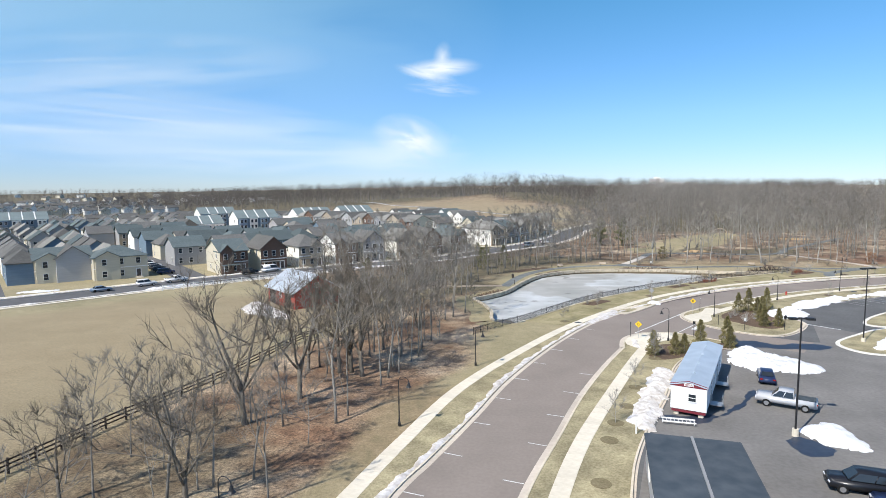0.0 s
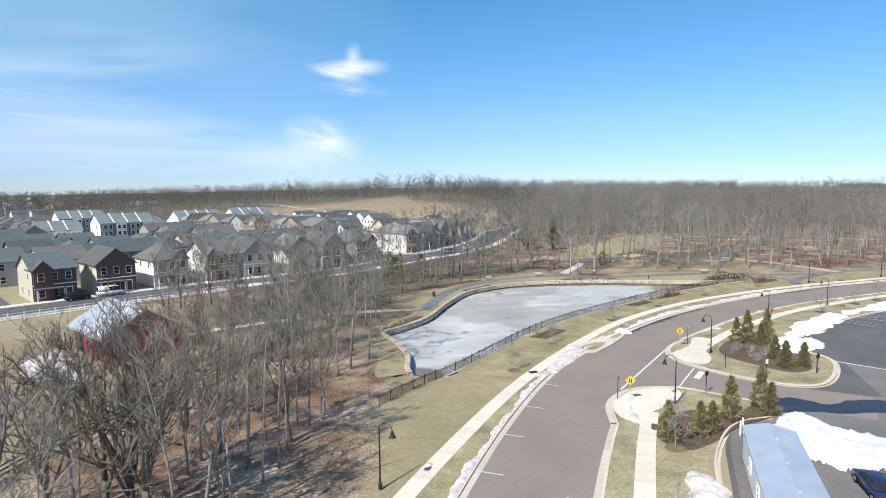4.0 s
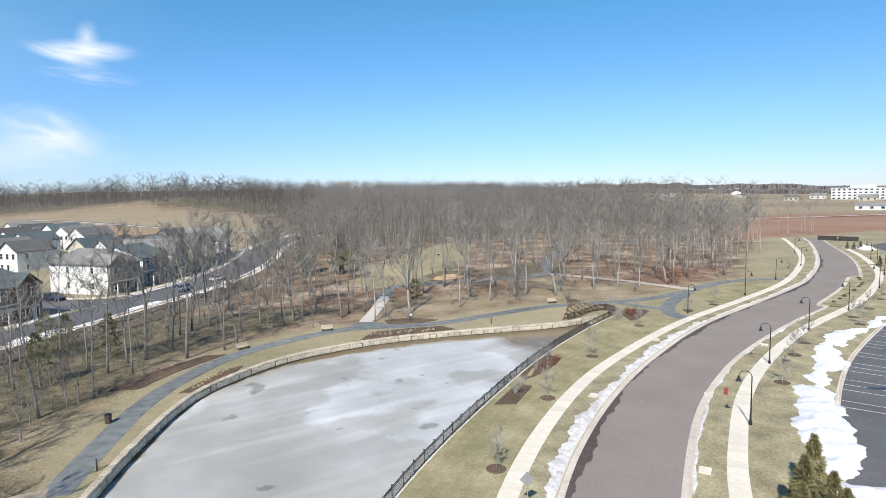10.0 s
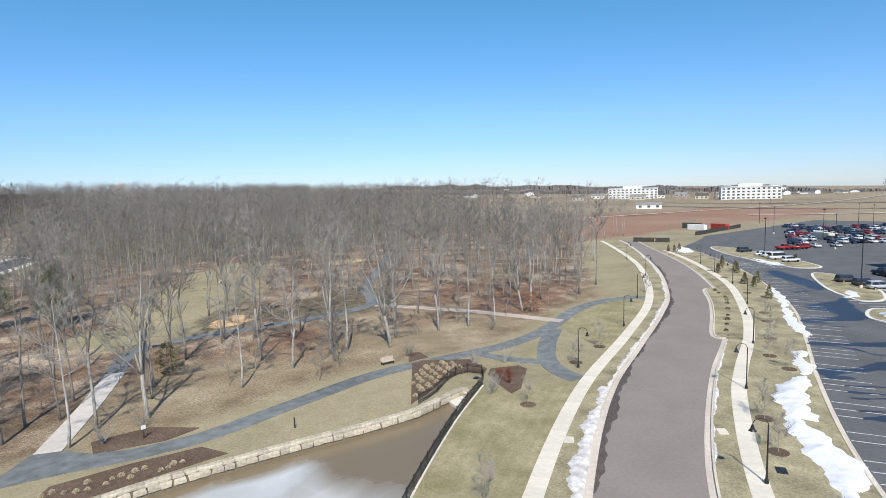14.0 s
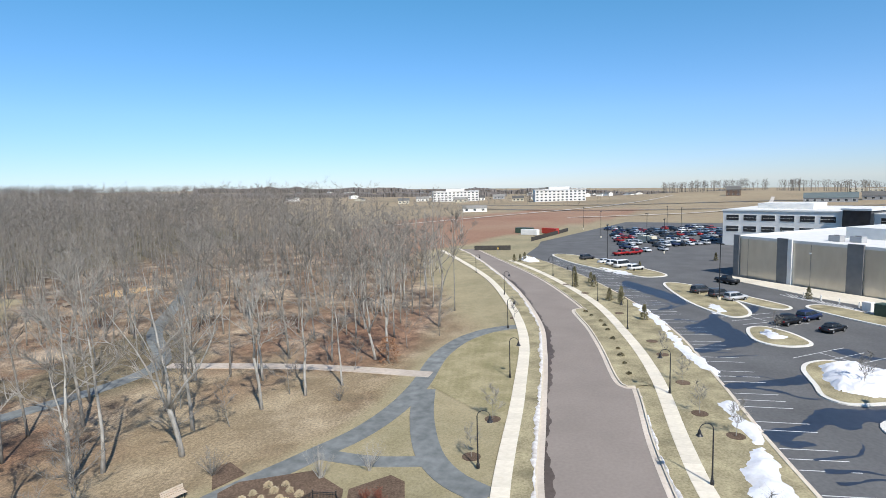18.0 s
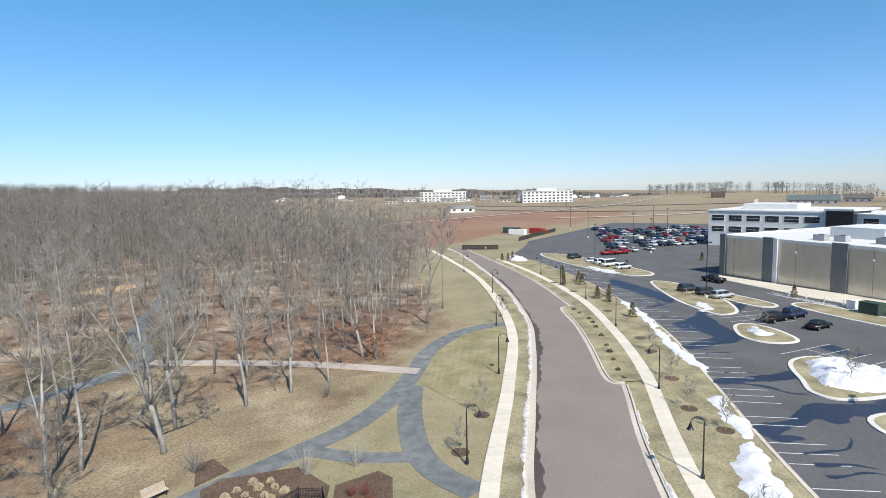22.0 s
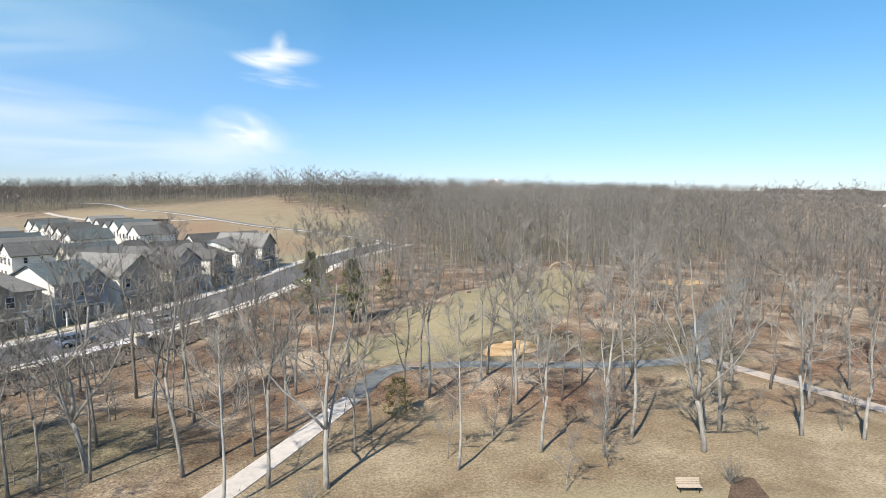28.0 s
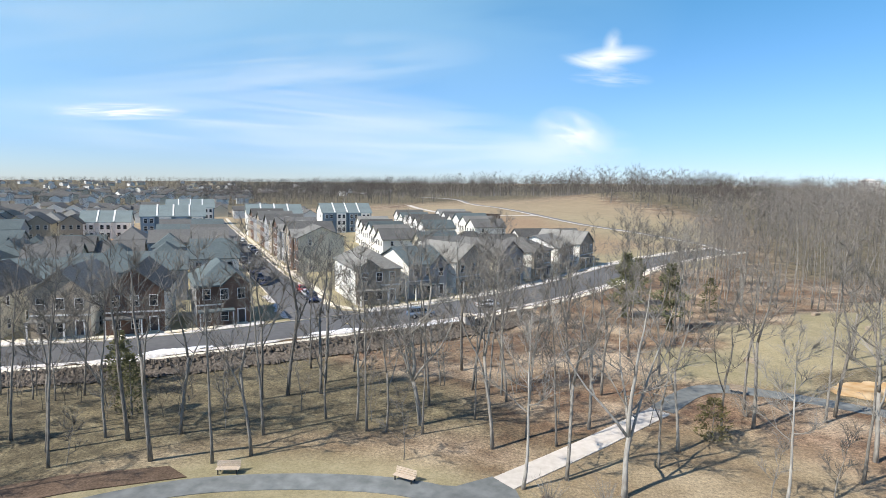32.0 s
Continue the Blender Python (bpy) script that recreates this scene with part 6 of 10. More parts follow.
FAR = [crude_tree(60 + k, 19.0 + 0.9 * k, 5.8, 11, 8, 0.13, 0.13, 0.12) for k in range(6)]
HAZE = [crude_tree(70 + k, 19.5 + 0.9 * k, 5.6, 8, 5, 0.18, 0.24, 0.1) for k in range(6)]
WOODS_1 = [(70, 300), (92, 290), (160, 300), (200, 245), (240, 262), (262, 236), (330, 330), (440, 560), (470, 700), (180, 700), (165, 520), (120, 420)]
woodland("woods", WOODS_1, 1900, MID, 5, "dense leafless grey-brown woods behind the park", 0.88, 1.12, gap=[(NROAD_S, 8)], twig=MID_TWIG)
WOODS_2 = [(112, 440), (118, 520), (74, 566), (34, 660), (-30, 700), (-95, 640), (-130, 640), (-420, 640), (-420, 1000), (700, 1000), (470, 690), (180, 690), (165, 520), (135, 440)]
woodland("woods", WOODS_2, 2500, FAR, 6, "far belt of leafless woods on the rise", 0.9, 1.16, [(FIELD_LINE, 9)])
woodland("woods", [(440, 560), (560, 700), (700, 900), (1000, 1000), (1500, 1100), (1700, 1900), (700, 1800), (600, 1000)], 800, HAZE, 7, "far leafless woods along the horizon", 0.8, 1.1)
woodland("woods", [(-420, 1200), (-700, 1000), (-1100, 700), (-1500, 500), (-2000, 900), (-1400, 1700), (-500, 1800)], 1000, HAZE, 8, "far leafless woods behind the housing estate", 0.7, 0.95)
woodland("woods", [(-190, 560), (-250, 480), (-420, 330), (-620, 330), (-900, 500), (-900, 900), (-500, 1000), (-240, 1000), (-170, 800)], 1300, HAZE, 9, "leafless tree belt behind the housing estate", 0.4, 0.6)
woodland("woods", [(330, 330), (420, 400), (520, 520), (620, 640), (560, 700), (440, 560)], 160, MID, 12, "leafless wood edge beside the bare field", 0.7, 1.0)
HILL = [crude_tree(80 + k, 17 + k, 4.6, 7, 4, 0.26, 0.42, 0.3) for k in range(4)]
for poly_, n_, s_ in (([(1030, 165), (1080, 165), (1070, 20), (1022, 20)], 110, 10), ([(1012, 4), (1062, 4), (1030, -130), (985, -125)], 90, 11)):
    woodland("woods", poly_, n_, HILL, s_, "row of leafless trees on the far hill", 0.75, 1.0, twig=MID_TWIG)
woodland("woods", [(600, 330), (1000, 330), (1300, 100), (1200, -250), (900, -150), (950, 100), (700, 200)], 260, HAZE, 19, "low scattered shrubs over the far fields", 0.1, 0.3)
woodland("woods", [(430, -10), (520, -40), (500, -150), (470, -150)], 130, HAZE, 20, "dark hedge along the far road", 0.16, 0.24)
woodland("woods", [(900, 520), (1500, 700), (2100, 600), (2100, -900), (1500, -900), (1500, 300), (1100, 420)], 900, HAZE, 17, "far scattered leafless trees along the horizon", 0.5, 0.8)
woodland("woods", [(640, 430), (900, 420), (1000, 330), (960, 260), (760, 340)], 120, HAZE, 18, "low tree belt beyond the bare earth", 0.35, 0.55)


def far_canopy(b0, b1, d0, d1, tall, seed, label):
    """Closed leafless canopy seen from a great distance: uneven crowns over a band of the land."""
    rs = np.random.RandomState(seed)
    nb, nd = int((b1 - b0) * 9), 9
    B, D = np.meshgrid(np.radians(np.linspace(b0, b1, nb)), np.linspace(d0, d1, nd), indexing="ij")
    D = D + rs.uniform(-1, 1, D.shape) * (d1 - d0) / nd * 0.4
    X, Y = 60 + np.sin(B) * D, 140 + np.cos(B) * D
    swell = np.interp(np.arange(nb), np.arange(0, nb + 12, 12), rs.uniform(0.45, 1.15, len(range(0, nb + 12, 12))))[:, None]
    Z = land(X, Y) + tall * swell * rs.uniform(0.7, 1.15, D.shape)
    Z[:, 0] -= tall * 1.4
    Z[:, -1] -= tall * 1.4
    Z[0], Z[-1] = Z[0] - tall, Z[-1] - tall
    I = np.arange(nb * nd).reshape(nb, nd)
    F = np.stack([I[:-1, :-1], I[1:, :-1], I[1:, 1:], I[:-1, 1:]], -1).reshape(-1, 4)
    V = np.stack([X, Y, Z], -1).reshape(-1, 3)
    return tagged(put("woods", mesh_of("woods", [tuple(v) for v in V.tolist()], [tuple(f) for f in F.tolist()], FAR_TWIG)), label, "woods", kind="stuff")


far_canopy(38, 74, 1250, 1500, 9, 61, "far leafless woods beyond the bare fields")
far_canopy(44, 92, 1750, 2150, 15, 62, "distant wooded rise along the horizon")
far_canopy(76, 112, 1300, 1420, 4, 63, "distant hedges across the dry fields")


# ---- evergreens and shrubs ----
def needle_mesh(name, seed, height, width, count, shape, material, leaf=0.22):
    """A crown of many small leaf tufts inside a shape, with gaps."""
    r = random.Random(seed)
    v, f = [], []
    for _ in range(count):
        t = r.random() ** 0.8
        rad = shape(t) * width * math.sqrt(r.uniform(0.25, 1.0)) * (0.85 + 0.3 * math.sin(t * 23 + seed))
        a = r.uniform(0, 6.28)
        p = Vector((math.cos(a) * rad, math.sin(a) * rad, height * t))
        out = Vector((math.cos(a), math.sin(a), r.uniform(-0.2, 0.9)))
        for g in range(2):
            sliver(v, f, p, p + (out + Vector((r.uniform(-1, 1), r.uniform(-1, 1), r.uniform(-1, 1))) * 0.7).normalized() * leaf * r.uniform(0.7, 1.6), leaf * 0.22, r)
    return mesh_of(name, v, f, material)


def evergreen(key, seed, height, width, count, label, material=None, shape=None, stem=0.06, leaf=0.22):
    shape = shape or (lambda t: (1 - t) ** 0.8 * (0.35 + 0.65 * min(1, t * 8)))
    base = thing("evergreen", label, "evergreen", "evergreens", m=pose(0, -3000, -200))
    tv, tf = tube_vf([(0, 0, -0.1), (0, 0, height * 0.9)], [stem, stem * 0.3], 6)
    put("trunk", mesh_of("trunk", tv, tf, BARK), base)
    put("crown", needle_mesh("crown", seed, height, width, count, shape, material or FOLIAGE, leaf), base)
    KINDS[key] = (base, False)


evergreen("e0", 1, 3.4, 1.15, 1300, "conical green evergreen in a mulch bed")
evergreen("e1", 2, 4.3, 1.3, 1500, "tall conical green evergreen in a mulch bed")
evergreen("e2", 3, 6.5, 2.6, 700, "loose olive wild cedar among bare trees", mat("cedar", (0.12, 0.12, 0.06), (0.205, 0.195, 0.1), 2.0, 0.9, vary=0.2), lambda t: math.sqrt(max(0.0, 1 - (1.5 * t - 0.5) ** 2)) * (0.78 - 0.3 * t), 0.13, 0.3)
evergreen("e3", 4, 2.6, 0.8, 520, "small olive-green young conifer on the verge", mat("young_conifer", (0.17, 0.155, 0.085), (0.28, 0.245, 0.14), 2.0, 0.9, vary=0.2))
for key, spots in (("e1", [(56.4, 107.6), (59, 108.8), (63.4, 110.4), (38, 82.8), (43.2, 85.4)]), ("e0", [(59.4, 106.4), (56.6, 100.2), (55.2, 96.6), (57.6, 96.4), (30, 80), (33.2, 80.2), (34.8, 80.8), (42.6, 83.2), (61.2, 108)]),
                   ("e2", [(12, 172), (14.2, 186.4), (19.5, 182.6), (11.6, 189), (84.4, 258.6), (-20, 150)]),
                   ("e3", [(197, 160.2), (205.4, 161.6), (198.6, 156.2), (203, 157.6), (183, 151), (180.4, 148.6), (186, 149), (238, 184.4), (240.6, 183.6), (237, 186), (212, 163), (168, 143.4), (250, 128), (195, 114), (228, 148)])):
    for x, y in spots:
        plant(key, x, y, rt.uniform(0.85, 1.1), rt.uniform(0, 360), 0.0)


evergreen("e4", 14, 12.0, 4.6, 1500, "tall loose green pine beside the street", mat("pine", (0.15, 0.158, 0.085), (0.27, 0.262, 0.15), 2.0, 0.9, vary=0.2), lambda t: max(0.05, 1.0 - t) ** 0.55 * (0.72 + 0.28 * math.sin(t * 27)) * smooth01(0.14, 0.34, t), 0.17, 0.6)
for x, y, s in ((68.4, 247.6, 1.0), (75.4, 239.4, 0.95), (71, 262, 0.8)):
    plant("e4", x, y, s, rt.uniform(0, 360))


def shrub(key, seed, label, stems, height, spread, material, name="shrub"):
    r = random.Random(seed)
    v, f = [], []
    for _ in range(stems):
        a, e = r.uniform(0, 6.28), r.uniform(0.15, spread)
        pts = bend(r, Vector((r.uniform(-0.1, 0.1), r.uniform(-0.1, 0.1), 0)), Vector((math.cos(a) * e, math.sin(a) * e, 1)), height * r.uniform(0.7, 1.1), 4, 0.02, 0.12)
        av, af = tube_vf(pts, [0.022, 0.018, 0.014, 0.009, 0.003], 3, False)
        k = len(v)
        v += av
        f += [tuple(i + k for i in q) for q in af]
        for g in range(7):
            p = pts[r.randint(1, 3)].lerp(pts[4], r.random())
            sliver(v, f, p, p + Vector((r.uniform(-1, 1), r.uniform(-1, 1), r.uniform(0, 1))).normalized() * r.uniform(0.2, 0.6), 0.01, r)
    base = tagged(put(name, mesh_of(name, v, f, material)), label, "shrub", "leafless shrubs")
    base.matrix_basis = pose(0, -3000, -200)
    KINDS[key] = (base, False)


shrub("b0", 1, "leafless many-stemmed shrub in mulch", 26, 2.6, 0.7, PALE_BARK)
shrub("b1", 2, "low leafless pale shrub in mulch", 22, 1.3, 0.8, PALE_BARK)
shrub("b2", 3, "leafless brown shrub beside the trail", 30, 2.4, 0.9, BARK)
shrub("b3", 4, "red-stemmed leafless shrub in a mulch bed", 26, 0.9, 0.9, mat("red_stems", (0.17, 0.065, 0.045), (0.26, 0.11, 0.075), 2.0, 0.9))
for key, spots in (("b0", [(69.4, 146.2), (65.3, 144.0), (94.1, 157.2), (102.1, 165.6), (104.8, 162.4), (96, 157.8), (58, 138.6), (30, 117.4), (33, 120)]),
                   ("b1", [(52.8, 103.2), (54.4, 104.6), (55.8, 103.4), (54.2, 101.4), (56.4, 101.8), (53.6, 99.6), (31.2, 81.4), (36.4, 84.2)]), ("b2", [(99.4, 174.9), (118, 174), (62, 179), (66, 180), (-30, 118), (86, 214), (80, 203)]),
                   ("b3", [(67.4, 144.6), (68.4, 144), (66.4, 143.6), (69.6, 145), (98.4, 157.6), (99.8, 158.4), (101, 159.4), (98.8, 159), (100.4, 160.4)])):
    for x, y in spots:
        plant(key, x, y, rt.uniform(0.8, 1.15), rt.uniform(0, 360), 0.0)
evergreen("h0", 9, 0.75, 0.85, 500, "rounded brown-green shrub in a round bed", mat("winter_shrub", (0.11, 0.095, 0.05), (0.20, 0.165, 0.09), 2.0, 0.9, vary=0.2), lambda t: math.sqrt(max(0.0, 1 - t * t)), 0.03, 0.14)
for x, y in [(168.5, 152.6), (164.6, 150.4), (158.7, 148.6), (153.5, 147.2), (148.2, 145.9), (141.5, 144.4), (137.3, 143.5), (145, 145.2), (161.6, 149.4), (171.2, 154)]:
    plant("h0", x, y, rt.uniform(0.4, 0.6), rt.uniform(0, 360), -0.12)
evergreen("h1", 10, 4.2, 1.7, 620, "airy olive-green bush among bare trees", mat("olive_bush", (0.13, 0.115, 0.05), (0.23, 0.2, 0.095), 2.0, 0.9), lambda t: math.sqrt(max(0.0, 1 - (1.6 * t - 0.6) ** 2)) * 0.9, 0.07, 0.26)
plant("h1", 75.6, 195.6, 1.0, 40.0)
evergreen("h2", 31, 3.8, 1.7, 460, "small tree still holding red-brown leaves", mat("dry_leaves", (0.20, 0.095, 0.05), (0.34, 0.19, 0.11), 2.0, 0.9), lambda t: math.sqrt(max(0.0, 1 - (1.7 * t - 0.7) ** 2)) * 0.9, 0.08, 0.24)
plant("h2", 132.2, 175.0, 1.0, 20.0)

# ---- houses ----
WIN = {}


def sash_vf(w, h, t):
    """One frame with two openings, front at -0.07 and back at 0.03; also the faces that close its openings."""
    xs, zs = (-w / 2 - t, -w / 2, w / 2, w / 2 + t), (-t, 0, h / 2 - 0.03, h / 2 + 0.03, h, h + t)
    v = [(x, y, z) for y in (-0.07, 0.03) for z in zs for x in xs]
    f, holes = [], []
    for j in range(5):
        for i in range(3):
            a = 4 * j + i
            if i == 1 and j in (1, 3):
                f += [(a, a + 1, a + 25, a + 24), (a + 4, a + 28, a + 29, a + 5), (a, a + 24, a + 28, a + 4), (a + 1, a + 5, a + 29, a + 25)]
                holes.append((a + 24, a + 25, a + 29, a + 28))
                continue
            f += [(a, a + 1, a + 5, a + 4), (a + 24, a + 28, a + 29, a + 25)]
    for i in range(3):
        f += [(i, i + 24, i + 25, i + 1), (20 + i, 21 + i, 45 + i, 44 + i)]
    for j in range(5):
        f += [(4 * j, 4 * j + 4, 4 * j + 28, 4 * j + 24), (4 * j + 3, 4 * j + 27, 4 * j + 31, 4 * j + 7)]
    return v, f, holes


def window_meshes(w, h):
    if (w, h) not in WIN:
        t = 0.09
        ring = sash_vf(w, h, t)[:2]
        WIN[(w, h)] = (mesh_of("window", *ring, TRIM), mesh_of("pane", *box_vf(-w / 2, -0.03, 0, w / 2, 0.02, h), GLASS))
    return WIN[(w, h)]


def window(parent, x, y, z, ang, w=1.0, h=1.6, pane=True):
    fr, pa = window_meshes(w, h)
    if not pane:
        if (w, h, 1) not in WIN:
            v, f, holes = sash_vf(w, h, 0.09)
            me = mesh_of("window", [(a, b - 0.04, c) for a, b, c in v], f + holes, [TRIM, GLASS])
            for p in me.polygons:
                p.material_index = 1 if p.index >= len(fr.polygons) else 0
            WIN[(w, h, 1)] = me
        return put("window", WIN[(w, h, 1)], parent, m=pose(x, y, z, 0, 0, ang))
    o = put("window", fr, parent, m=pose(x, y, z, 0, 0, ang))
    put("pane", pa, o)
    return o


def prism_roof(kind, w, d, z, rise, over=0.45, thick=0.22):
    """gable_y: ridge runs front to back; gable_x: ridge runs side to side; hip: four slopes."""
    x0, x1, y0, y1 = -w / 2 - over, w / 2 + over, -over, d + over
    drop = rise * over / (w / 2 if kind == "gable_y" else d / 2 if kind == "gable_x" else min(w, d) / 2)
    z0 = z - drop
    if kind == "gable_y":
        top = [(x0, y0, z0), (0, y0, z + rise), (x1, y0, z0), (x0, y1, z0), (0, y1, z + rise), (x1, y1, z0)]
        quads = [(0, 1, 4, 3), (1, 2, 5, 4)]
        edge = [(0, 1, 2), (5, 4, 3)]
        rim = [0, 1, 2, 5, 4, 3]
    elif kind == "gable_x":
        top = [(x0, y0, z0), (x0, d / 2, z + rise), (x0, y1, z0), (x1, y0, z0), (x1, d / 2, z + rise), (x1, y1, z0)]
        quads = [(0, 3, 4, 1), (1, 4, 5, 2)]
        rim = [0, 3, 4, 5, 2, 1]
    else:
        s = min(w, d) / 2
        if w >= d:
            top = [(x0, y0, z0), (x1, y0, z0), (x1, y1, z0), (x0, y1, z0), (-(w / 2 - s), d / 2, z + rise), (w / 2 - s, d / 2, z + rise)]
            quads = [(0, 1, 5, 4), (1, 2, 5), (2, 3, 4, 5), (3, 0, 4)]
        else:
            top = [(x0, y0, z0), (x1, y0, z0), (x1, y1, z0), (x0, y1, z0), (0, s, z + rise), (0, d - s, z + rise)]
            quads = [(0, 1, 4), (1, 2, 5, 4), (2, 3, 5), (3, 0, 4, 5)]
        rim = [0, 1, 2, 3]
    n = len(top)
    v = top + [(a, b, c - thick) for a, b, c in top]
    f = list(quads) + [tuple(i + n for i in reversed(q)) for q in quads]
    for i, a in enumerate(rim):
        b = rim[(i + 1) % len(rim)]
        f.append((a, a + n, b + n, b))
    return v, f


def body_vf(kind, w, d, z, rise):
    v, f = box_vf(-w / 2, 0, -0.4, w / 2, d, z)
    f = [f[0], f[2], f[3], f[4], f[5]]
    if kind == "gable_y":
        v += [(0, 0, z + rise), (0, d, z + rise)]
        f += [(4, 5, 8), (6, 7, 9)]
    elif kind == "gable_x":
        v += [(-w / 2, d / 2, z + rise), (w / 2, d / 2, z + rise)]
        f += [(7, 4, 8), (5, 6, 9)]
    return v, f


def wall_mesh(kind, w, d, z, rise, side, front):
    v, f = body_vf(kind, w, d, z, rise)
    me = mesh_of("wall", v, f, [side, front])
    for p in me.polygons:
        if p.normal.y < -0.9:
            p.material_index = 1
    return me


def house(m, w, d, z, kind, rise, side, front, roofm, label, seed=0, full=True, porch=True, storeys=2, group="houses of the estate", backs=False):
    r = random.Random(seed)
    top = thing("house", label, "house", group, m=m)
    put("wall", wall_mesh(kind, w, d, z, rise, side, front), top)
    roof = put("roof", mesh_of("roof", *prism_roof(kind, w, d, z, rise), roofm), top)
    if full and kind != "gable_y":
        # a small cross gable over the front
        gw = w * r.uniform(0.4, 0.52)
        gx = r.choice((-1, 1)) * (w - gw) / 2 * 0.9
        v, f = body_vf("gable_y", gw, d * 0.45, z - 0.1, rise * 0.62)
        put("gable_wall", mesh_of("gable_wall", [(a + gx, b - 0.5, c) for a, b, c in v], f, front), top)
        v, f = prism_roof("gable_y", gw, d * 0.45, z - 0.05, rise * 0.62, 0.35)
        put("gable_roof", mesh_of("gable_roof", [(a + gx, b - 0.5, c) for a, b, c in v], f, roofm), top)
    sh = z / storeys
    n = 3 if w > 7.5 else 2
    fy = -0.52 if full and kind != "gable_y" else -0.02
    for s in range(storeys):
        for k in range(n if full or (m.to_3x3() @ Vector((0, -1, 0))).dot(Vector((0.3, -0.95, 0))) > 0.2 else 0):
            x = (k - (n - 1) / 2) * w / n * 0.95
            if s == 0 and k == n - 1:
                continue
            window(top, x, -0.02 if not (full and kind != "gable_y" and abs(x - gx) < gw / 2) else fy, s * sh + 0.9, 0, 1.05, 1.6, full)
        for sgn in (-1, 1):
            for k in range(2 if full else 1):
                if r.random() < 0.75 and (full or (m.to_3x3() @ Vector((sgn, 0, 0))).dot(Vector((0.3, -0.95, 0))) > 0.2):
                    window(top, sgn * (w / 2 + 0.01), d * (0.25 + 0.42 * k), s * sh + 1.1, 90 * sgn, 0.8, 1.35, full)
        if backs:
            for k in range(2):
                window(top, (k - 0.5) * w * 0.5, d + 0.01, s * sh + 1.0, 180, 0.9, 1.4)
    x = (n - 1) / 2 * w / n * 0.95
    if not full:
        return top
    dy = -0.06 if not (full and kind != "gable_y" and abs(x - gx) < gw / 2) else fy - 0.04
    door = put("door", mesh_of("door", *box_vf(-0.5, -0.04, 0, 0.5, 0.06, 2.1), mat("dark_door", (0.05, 0.04, 0.04), (0.08, 0.06, 0.05), 3.0, 0.5)), top, m=pose(x, dy, 0.45))
    if full:
        put("door_frame", mesh_of("door_frame", *join(box_vf(-0.68, -0.08, 0, -0.5, 0.04, 2.25), box_vf(0.5, -0.08, 0, 0.68, 0.04, 2.25), box_vf(-0.68, -0.08, 2.1, 0.68, 0.04, 2.3)), TRIM), door)
        put("steps", mesh_of("steps", *join(box_vf(-0.9, -1.4, -0.1, 0.9, 0, 0.15), box_vf(-0.9, -1.1, 0.15, 0.9, 0, 0.3), box_vf(-0.9, -0.8, 0.3, 0.9, 0, 0.45)), KERB), top, m=pose(x, dy, 0))
        put("band", mesh_of("band", *box_vf(-w / 2 - 0.05, -0.06, sh - 0.12, w / 2 + 0.05, d * 0.02, sh + 0.12), TRIM), top)
        if porch and storeys == 2:
            px = -w * 0.16
            pr = put("porch_roof", mesh_of("porch_roof", *box_vf(-w * 0.33, -2.0, 2.7, w * 0.33, 0, 2.92), roofm), top, m=pose(px, fy, 0))
            for q in (-0.9, 0.9):
                put("porch_post", mesh_of("porch_post", *box_vf(-0.1, -0.1, 0, 0.1, 0.1, 2.7), TRIM), top, m=pose(px + q * w * 0.33, fy - 1.8, 0))
        if r.random() < 0.6:
            put("vent_pipe", mesh_of("vent_pipe", *tube_vf([(0, 0, 0), (0, 0, 0.7)], [0.07, 0.07], 6), GREYS), roof, m=pose(w * 0.2, d * 0.66, z + rise * 0.5))
    return top


def facing(x, y, nx, ny, z=None):
    """A pose at x, y whose y axis points along nx, ny."""
    return pose(x, y, h0(x, y) if z is None else z, 0, 0, math.degrees(math.atan2(-nx, ny)))


UX, UY, NX, NY = 0.77, 0.64, -0.64, 0.77


def estate(a, b):
    return 5 + a * UX + b * NX, 220 + a * UY + b * NY


rh = random.Random(5)
FRONTS = [("gable_x", WHITE, BRICK, ROOF, "two-storey house with brick front and white siding"), ("gable_y", WHITE, TANSTONE, ROOF_T, "house with gabled stone front and white siding"),
          ("gable_x", CREAM, BRICK, ROOF_B, "house with red brick front and cream siding"), ("hip", WHITE, TANSTONE, ROOF, "house with hipped grey roof and stone front"),
          ("gable_y", CREAM, GREYS, ROOF, "house with grey gabled front and cream siding"), ("gable_x", WHITE, GREYS, ROOF_T, "house with grey front and taupe shingle roof"),
          ("gable_y", CREAM, BRICK, ROOF, "house with gabled dark brick front")]
# front row along the street
FRONT = ((-2.9, "hip", GREYS, BRICK, ROOF_B, "corner house with dark brick front and hipped roof"), (-13.4, "gable_y", WHITE, BRICK, ROOF, "house with dark gabled brick front and white side"))
run = part_of(NROAD_N, (-74, 161), (12, 222))
fn = normals(run)
for k in range(8):
    i = min(range(len(run)), key=lambda j: abs((run[j][0] - 5) * UX + (run[j][1] - 220) * UY - (-2.9 - 11.5 * k)))
    kd, sd, fr, rf, lab = FRONT[k][1:] if k < 2 else FRONTS[(k * 3 + 2) % 7]
    x, y = run[i][0] + fn[i][0] * 3.4, run[i][1] + fn[i][1] * 3.4
    house(facing(x, y, *fn[i]), 8.2, 13.5, 7.0, kd, 3.4 if kd == "gable_y" else 3.0, sd, fr, rf, lab, k)
run = part_of(NROAD_N, (30, 240), (62, 320))
fn = normals(run)
